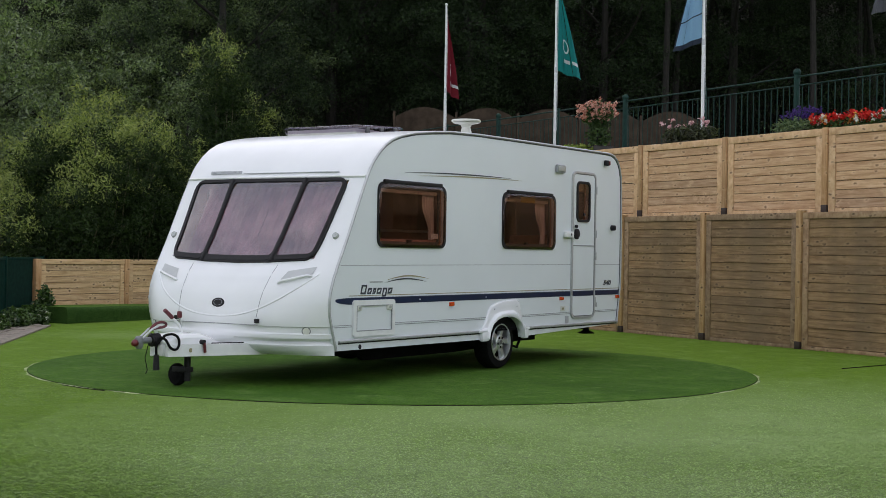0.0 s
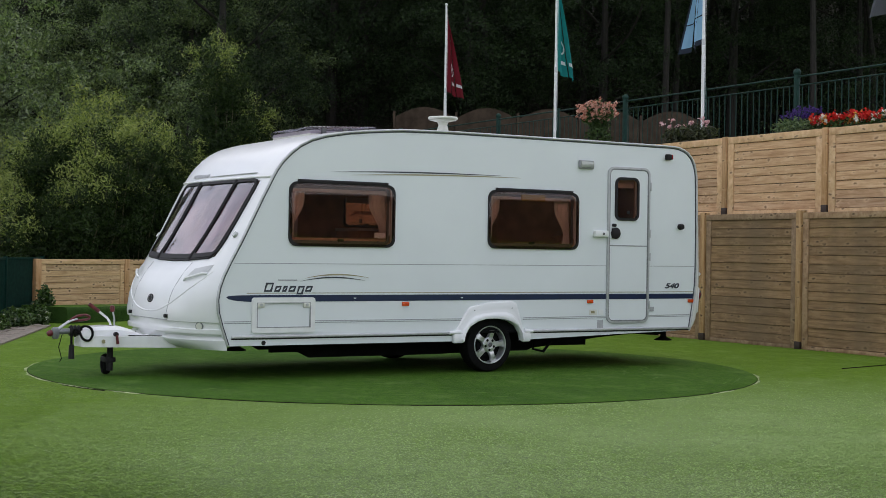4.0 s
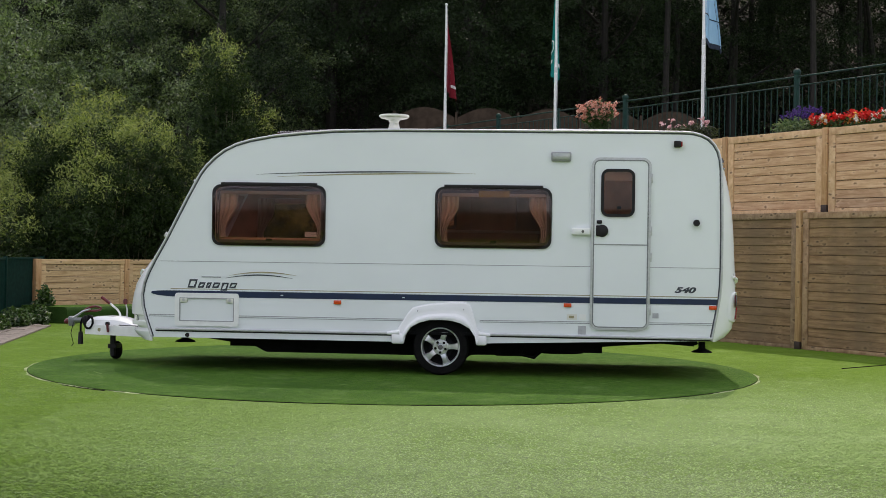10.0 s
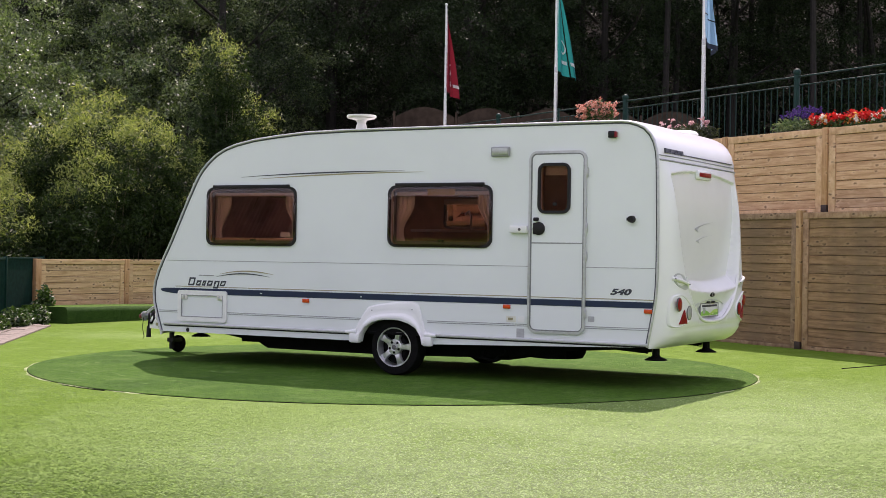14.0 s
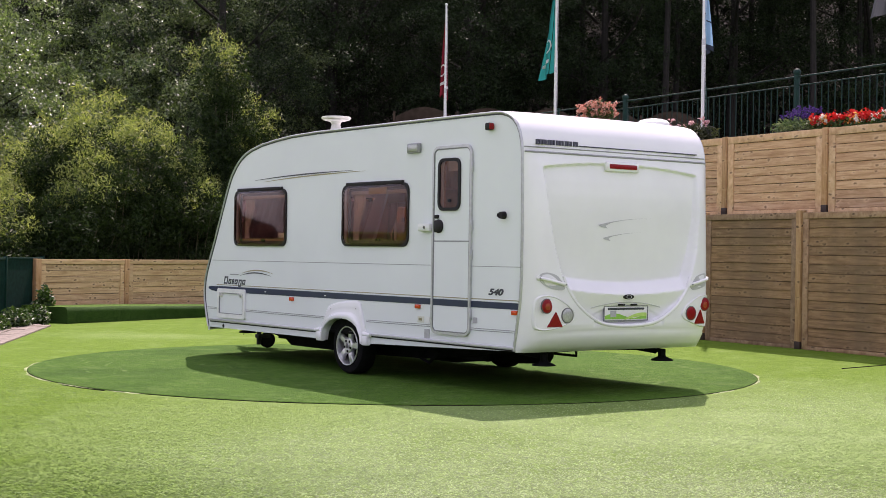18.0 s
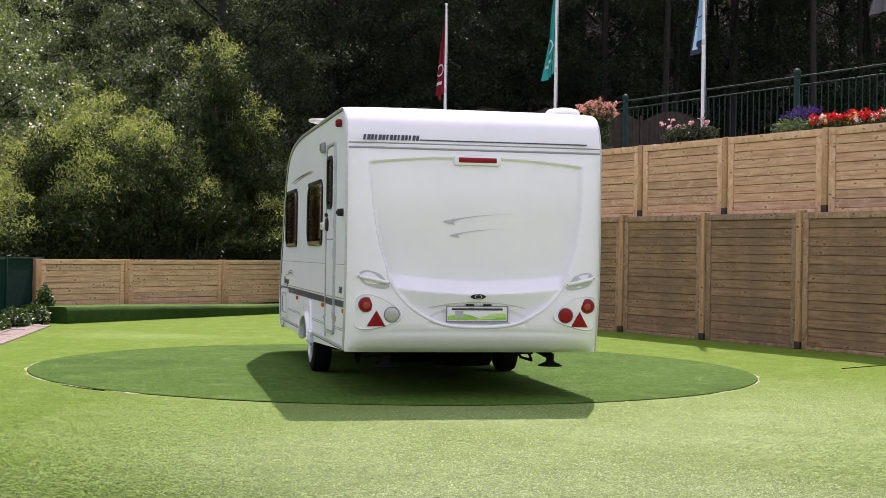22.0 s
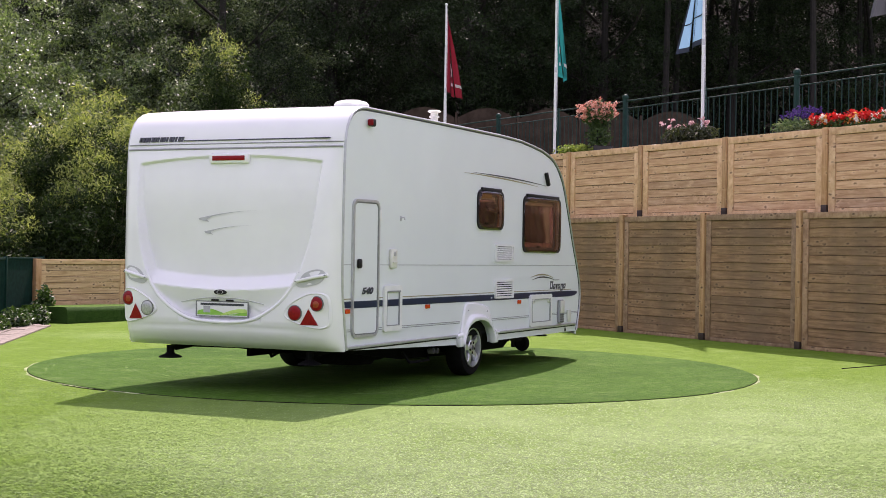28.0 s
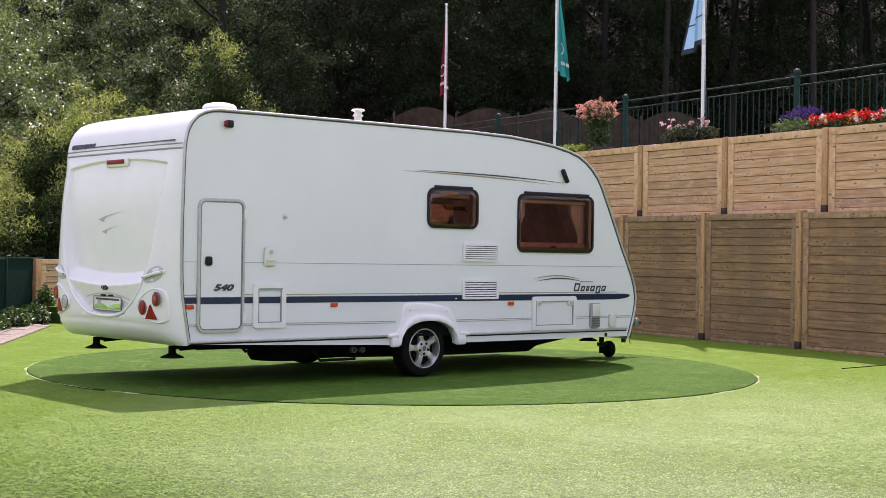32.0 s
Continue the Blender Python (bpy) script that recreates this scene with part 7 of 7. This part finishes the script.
for k in range(5):
    w = 1.62
    x = -0.10 + 1.70 * k
    lp = [(x, 2.95), (x + w, 2.95)] + [(x + w - w * q / 8, 4.95 + 0.28 * math.sin(math.pi * q / 8)) for q in range(9)]
    part("panel", slab(lp, 23.98, 24.04), MAT["far_board"], far)
    part("post", box(x - 0.07, x - 0.005, 23.95, 24.07, 2.95, 5.10, 0.006), MAT["far_board"], far)
    for q in range(1, 7):
        part("batten", box(x + w * q / 7 - 0.02, x + w * q / 7 + 0.02, 23.955, 23.979, 2.96, 4.95), MAT["far_board"], far)


def planter(name, label, s, n, w, d, h, rot=0.0):
    t = thing(name, label, "planter", at=wall_pose(s, n, 2.951))
    b = box(-w / 2, w / 2, -d / 2, d / 2, 0, h, 0.01)
    for v in b.verts:
        if v.co.z < h / 2:
            v.co.x *= 0.88
            v.co.y *= 0.85
    part("tub", b, MAT["terracotta"], t, "dark planter tub")
    part("soil", box(-w / 2 + 0.02, w / 2 - 0.02, -d / 2 + 0.02, d / 2 - 0.02, h, h + 0.01), MAT["soil"], t)
    return t


def blob_pts(rnd, n, cx, cy, cz, rx, ry, rz):
    u = rnd.normal(size=(n, 3))
    u /= np.linalg.norm(u, axis=1)[:, None]
    k = rnd.uniform(0.3, 1.0, n)[:, None] ** 0.5
    return u * k * np.array([rx, ry, rz]) * (1 + 0.15 * rnd.normal(size=(n, 1))) + np.array([cx, cy, cz])


def clump(t, name, mat, rnd, n, c, r, size, aspect, droop=0.1, label=""):
    ob = new(name, leaf_mesh(name, blob_pts(rnd, n, *c, *r), size, aspect, mat, rnd, droop))
    ob.parent = t
    if label:
        ob["label"] = label


def blossoms(t, mat, rnd, n, c, r, size, label=""):
    """Flower heads, each a small ball of petals."""
    centres = blob_pts(rnd, n, *c, *r)
    pts = np.concatenate([q + rnd.normal(size=(14, 3)) * size * 0.45 for q in centres])
    ob = new("blossom", leaf_mesh("blossom", pts, size, 0.8, mat, rnd, 0.0))
    ob.parent = t
    if label:
        ob["label"] = label


prnd = np.random.RandomState(77)
p1 = planter("fuchsia_planter", "tall potted fuchsia covered in coral pink flowers", -1.58, 0.62, 0.42, 0.36, 0.18)
for k in range(3):
    part("stem", tube([(0.05 * k - 0.05, 0, 0.15), (0.04 * k - 0.06, 0.02, 0.5), (0.12 * k - 0.12, 0, 0.8)], 0.014, 6), MAT["bark"], p1)
clump(p1, "foliage", MAT["leaf_ivy"], prnd, 1100, (0, 0, 0.72), (0.30, 0.26, 0.24), 0.07, 0.5)
clump(p1, "foliage", MAT["leaf_ivy"], prnd, 700, (0.02, 0, 0.36), (0.22, 0.20, 0.26), 0.07, 0.5, 0.4)
blossoms(p1, MAT["pet_pink"], prnd, 170, (0, -0.04, 0.80), (0.38, 0.30, 0.22), 0.034, "coral pink flowers")
p2 = planter("leafy_planter", "low planter of bright lime-green leaves", -2.0, 0.50, 0.6, 0.3, 0.05)
clump(p2, "foliage", MAT["leaf_bright"], prnd, 1100, (0.05, -0.1, 0.13), (0.46, 0.24, 0.09), 0.07, 0.5)
p3 = planter("geranium_planter", "planter of pale pink geraniums with dark leaves", 1.05, 0.55, 0.95, 0.32, 0.10)
clump(p3, "foliage", MAT["leaf_bronze"], prnd, 1500, (0, 0, 0.20), (0.58, 0.26, 0.17), 0.07, 0.6)
blossoms(p3, MAT["pet_pale"], prnd, 10, (0, -0.06, 0.40), (0.50, 0.2, 0.06), 0.05, "pale pink flower heads")
tray = thing("seed_tray", "shallow white plastic tray on the terrace edge", "tray", at=wall_pose(0.32, 0.42, 2.951))
part("base", box(-0.16, 0.16, -0.1, 0.1, 0, 0.07, 0.01), MAT["white_plastic"], tray)
part("rim", box(-0.17, 0.17, -0.11, 0.11, 0.071, 0.085, 0.004), MAT["white_plastic"], tray)
p4 = planter("lobelia_planter", "planter of purple flowers over grey-green leaves", 3.45, 0.55, 0.7, 0.32, 0.10)
clump(p4, "foliage", MAT["leaf_silver"], prnd, 1000, (0, 0, 0.16), (0.44, 0.24, 0.14), 0.06, 0.4)
blossoms(p4, MAT["pet_purple"], prnd, 55, (0.08, 0.06, 0.36), (0.36, 0.2, 0.08), 0.03, "small purple flowers")
for s0, n0 in ((4.35, 22), (5.25, 21), (6.2, 20)):
    p5 = planter("begonia_planter", "planter of scarlet and yellow begonias", s0, 0.50, 0.85, 0.32, 0.08)
    clump(p5, "foliage", MAT["leaf_ivy"], prnd, 700, (0, 0, 0.13), (0.48, 0.22, 0.10), 0.06, 0.6)
    blossoms(p5, MAT["pet_red"], prnd, n0 - 4, (0, -0.08, 0.22), (0.46, 0.14, 0.05), 0.065, "scarlet flower heads")
    blossoms(p5, MAT["pet_amber"], prnd, 6, (0.05, -0.12, 0.20), (0.42, 0.12, 0.05), 0.060, "orange flower heads")
    blossoms(p5, MAT["pet_white"], prnd, 3, (-0.1, -0.12, 0.2), (0.35, 0.1, 0.05), 0.06, "pale yellow flower heads")

# ---- left edge: paved strip, ivy, sign stand ----
path_kerb = thing("paved_edge", "strip of worn pink paving blocks along the lawn", "paving", kind="structure")
bm = box(-0.095, 0.095, -0.195, 0.195, -0.03, 0.022, 0.006)
block_me = bpy.data.meshes.new("block")
bm.to_mesh(block_me)
bm.free()
block_me.materials.append(MAT["paving"])
brnd = random.Random(12)
for j in range(24):
    y = -2.2 + 0.40 * j
    xe = -4.94 - 0.0984 * (y - 2.64)
    for k in range(3):
        ob = new("block", block_me)
        ob.parent = path_kerb
        ob.matrix_basis = pose(xe - 0.10 - 0.2 * k, y + 0.2 * (k % 2), brnd.uniform(-0.004, 0.004), brnd.uniform(-0.6, 0.6), brnd.uniform(-0.6, 0.6), 5.6 + brnd.uniform(-1, 1))
irnd = np.random.RandomState(31)
ivy_beds = [(-5.76, 7.7, 0.20, 0.40, 0.17), (-5.85, 6.8, 0.22, 0.45, 0.16), (-5.80, 8.45, 0.14, 0.22, 0.32), (-5.9, 5.6, 0.22, 0.6, 0.11), (-5.95, 4.4, 0.2, 0.6, 0.10)]
for x, y, rx, ry, rz in ivy_beds:
    t = thing("ivy_bush", "low variegated ivy growing along the fence foot", "ivy", "ivy along the green fence", at=pose(x, y, 0.0))
    part("stem", tube([(0, 0, -0.02), (0.03, 0, rz * 0.5), (0.08, 0.05, rz)], 0.012, 6), MAT["bark"], t)
    clump(t, "foliage", MAT["leaf_ivy"], irnd, 1500, (0, 0, rz * 0.75), (rx, ry, rz), 0.062, 0.8)
    blossoms(t, MAT["pet_white"], irnd, 7, (0.05, -0.1, rz * 0.8), (rx, ry, rz * 0.9), 0.024, "small white flowers")

stand = thing("sign_stand", "grey-framed stand with a dark lower panel", "sign stand", at=pose(-2.02, 13.95, 0.15, 0, 0, 20))
for x in (-0.31, 0.31):
    part("leg", box(x - 0.03, x + 0.03, -0.03, 0.03, -0.02, 1.05, 0.01), MAT["decal_grey"], stand)
part("top_bar", box(-0.34, 0.34, -0.035, 0.035, 1.05, 1.10, 0.015), MAT["line_grey"], stand)
part("dark_panel", box(-0.33, 0.33, -0.05, -0.031, -0.02, 0.66, 0.005), MAT["black"], stand)

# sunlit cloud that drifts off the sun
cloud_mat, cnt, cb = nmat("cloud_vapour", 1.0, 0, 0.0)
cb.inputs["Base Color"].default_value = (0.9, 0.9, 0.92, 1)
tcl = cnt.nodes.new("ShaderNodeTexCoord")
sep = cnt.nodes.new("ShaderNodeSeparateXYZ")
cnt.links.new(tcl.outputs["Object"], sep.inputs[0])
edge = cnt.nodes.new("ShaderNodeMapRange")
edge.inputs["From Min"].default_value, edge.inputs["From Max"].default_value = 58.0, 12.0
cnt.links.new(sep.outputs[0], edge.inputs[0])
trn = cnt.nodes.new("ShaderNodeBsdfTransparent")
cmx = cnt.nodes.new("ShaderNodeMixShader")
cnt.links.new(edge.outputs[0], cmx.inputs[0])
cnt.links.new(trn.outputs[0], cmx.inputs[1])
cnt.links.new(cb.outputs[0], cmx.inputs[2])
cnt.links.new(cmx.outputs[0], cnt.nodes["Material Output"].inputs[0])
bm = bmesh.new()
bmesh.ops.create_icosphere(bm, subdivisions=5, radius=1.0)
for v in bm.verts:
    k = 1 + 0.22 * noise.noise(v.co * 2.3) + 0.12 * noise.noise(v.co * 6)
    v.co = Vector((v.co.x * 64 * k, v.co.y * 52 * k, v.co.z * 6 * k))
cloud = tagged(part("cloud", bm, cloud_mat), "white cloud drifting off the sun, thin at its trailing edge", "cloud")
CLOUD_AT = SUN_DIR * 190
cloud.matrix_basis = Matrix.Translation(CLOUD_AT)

# pile of the turf: short blades over the lawn, thinner with distance
grnd = np.random.RandomState(3)
n = 240000
ys = -9.0 + 9.0 * grnd.uniform(0, 1, n) ** 1.7
xs = grnd.uniform(-1, 1, n) * (2.5 + 0.32 * (ys + 9.0)) + 0.032 * (ys + 15.5)
ok = (grnd.uniform(0, 1, n) < (-ys / 9.0) ** 0.8) & (np.hypot(xs, ys) > TABLE_R + 0.03) & (xs > -4.9 - 0.0984 * (ys - 2.64)) & (((xs - FA.x) * FN.x + (ys - FA.y) * FN.y) < -0.1)
xs, ys = xs[ok], ys[ok]
n = len(xs)
lie = 2.2 * np.sin(xs * 0.9 + 1.3 * np.sin(ys * 0.7)) + grnd.normal(0, 0.9, n)
hgt = grnd.uniform(0.010, 0.022, n)
wid = grnd.uniform(0.0030, 0.0064, n)
side = grnd.uniform(0, np.pi, n)
base = np.stack([xs, ys, np.full(n, 0.001)], 1)
d = np.stack([-np.sin(lie) * wid, np.cos(lie) * wid, np.zeros(n)], 1)
tip = base + np.stack([np.cos(lie) * hgt * 1.4, np.sin(lie) * hgt * 1.4, hgt * 0.20], 1)
gv = np.stack([base - d, base + d, tip], 1).reshape(-1, 3)
gm = bpy.data.meshes.new("turf_pile")
gm.from_pydata(gv.tolist(), [], np.arange(3 * n).reshape(n, 3).tolist())
gm.materials.append(MAT["blade"])
tagged(new("turf_pile", gm), "short green and straw-coloured pile of the artificial turf", "turf", kind="stuff")
# ---- what moves ----
# heading of the caravan on the turntable, degrees, second by second
TURN = [(0, 54.97), (1, 48.66), (2, 42.34), (3, 36.09), (4, 29.89), (5, 23.68), (6, 17.47), (7, 11.32), (8, 5.33), (9, -0.58), (10, -6.58), (11, -12.66), (12, -18.73), (13, -24.77),
        (14, -30.80), (15, -36.92), (16, -43.09), (17, -49.27), (18, -55.45), (19, -61.64), (20, -67.82), (21, -73.95), (22, -80.10), (23, -86.25), (24, -92.43), (25, -98.60),
        (26, -104.76), (27, -110.86), (28, -116.95), (29, -123.05), (30, -129.18), (31, -135.23), (32, -141.22)]
# which way each flag hangs, degrees round its pole, and how far its folds open
FLAG_TURN = {
    "red": [(0, 50), (0.5, 55), (2, 30), (4, 35), (6, 20), (8, 40), (10, 55), (11, 70), (12, 45), (13, 100), (14, 55), (16, 55), (17, 50), (18, 105), (19, 60), (20, 115), (21, 95), (22, 118), (23, 102), (24, 65), (25, 105), (26, 80), (28, 45), (29, 40), (30, 105), (31, 45), (32, 100)],
    "teal": [(0, 15), (0.5, 35), (2, 35), (4, 40), (6, 62), (8, 70), (9, 65), (10, 98), (11, 45), (12, 50), (13, 115), (14, 35), (16, 60), (17, 62), (18, 115), (19, 40), (20, 90), (21, 20), (22, 100), (23, 35), (24, 113), (25, 55), (26, 62), (28, 60), (29, 66), (30, 58), (31, 110), (32, 40)],
    "blue": [(0, 160), (0.5, 150), (2, 130), (3, 130), (4, 110), (6, 60), (7, 80), (8, 66), (9, 25), (10, 30), (11, 112), (12, 122), (13, 60), (14, 40), (16, 80), (17, 112), (18, 62), (19, 60), (20, 105), (21, 48), (22, 100), (23, 86), (24, 98), (25, 55), (26, 90), (28, 120), (29, 58), (30, 106), (31, 50), (32, 115)],
    "grey": [(0, 172), (2, 120), (4, 150), (6, 172), (8, 110), (10, 60), (12, 90), (14, 80), (16, 90), (17, 95), (18, 150), (19, 110), (20, 140), (22, 175), (24, 166), (26, 130), (28, 150), (30, 175), (32, 100)],
}


def motions():
    rows, disc = [], []
    for t, a in TURN:
        r = radians(a + 0.5615)
        rows.append((float(t), pose(-0.088 * math.sin(r), 0.088 * math.cos(r), 0.014, 0, 0, a)))
        disc.append((float(t), pose(0, 0, 0, 0, 0, a)))
    walk(caravan, rows)
    walk(table, disc)
    for key, (t, folds), s in (("red", flag_red, -7.84), ("teal", flag_teal, -3.55), ("blue", flag_blue, 0.78), ("grey", flag_grey, 5.11)):
        base = along(s, 1.0, 2.95)
        walk(t, [(float(w), pose(base.x, base.y, base.z, 0, 0, a)) for w, a in FLAG_TURN[key]])
        for k, f in enumerate(folds):
            walk(f, [(float(w), pose(0, 0, 0, 0, 0, 7 * k * math.sin(w * 1.3 + 0.8 * k + s))) for w in range(0, 33, 2)])
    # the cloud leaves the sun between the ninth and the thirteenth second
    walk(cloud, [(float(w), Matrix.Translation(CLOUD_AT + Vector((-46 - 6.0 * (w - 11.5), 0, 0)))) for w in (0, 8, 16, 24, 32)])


motions()
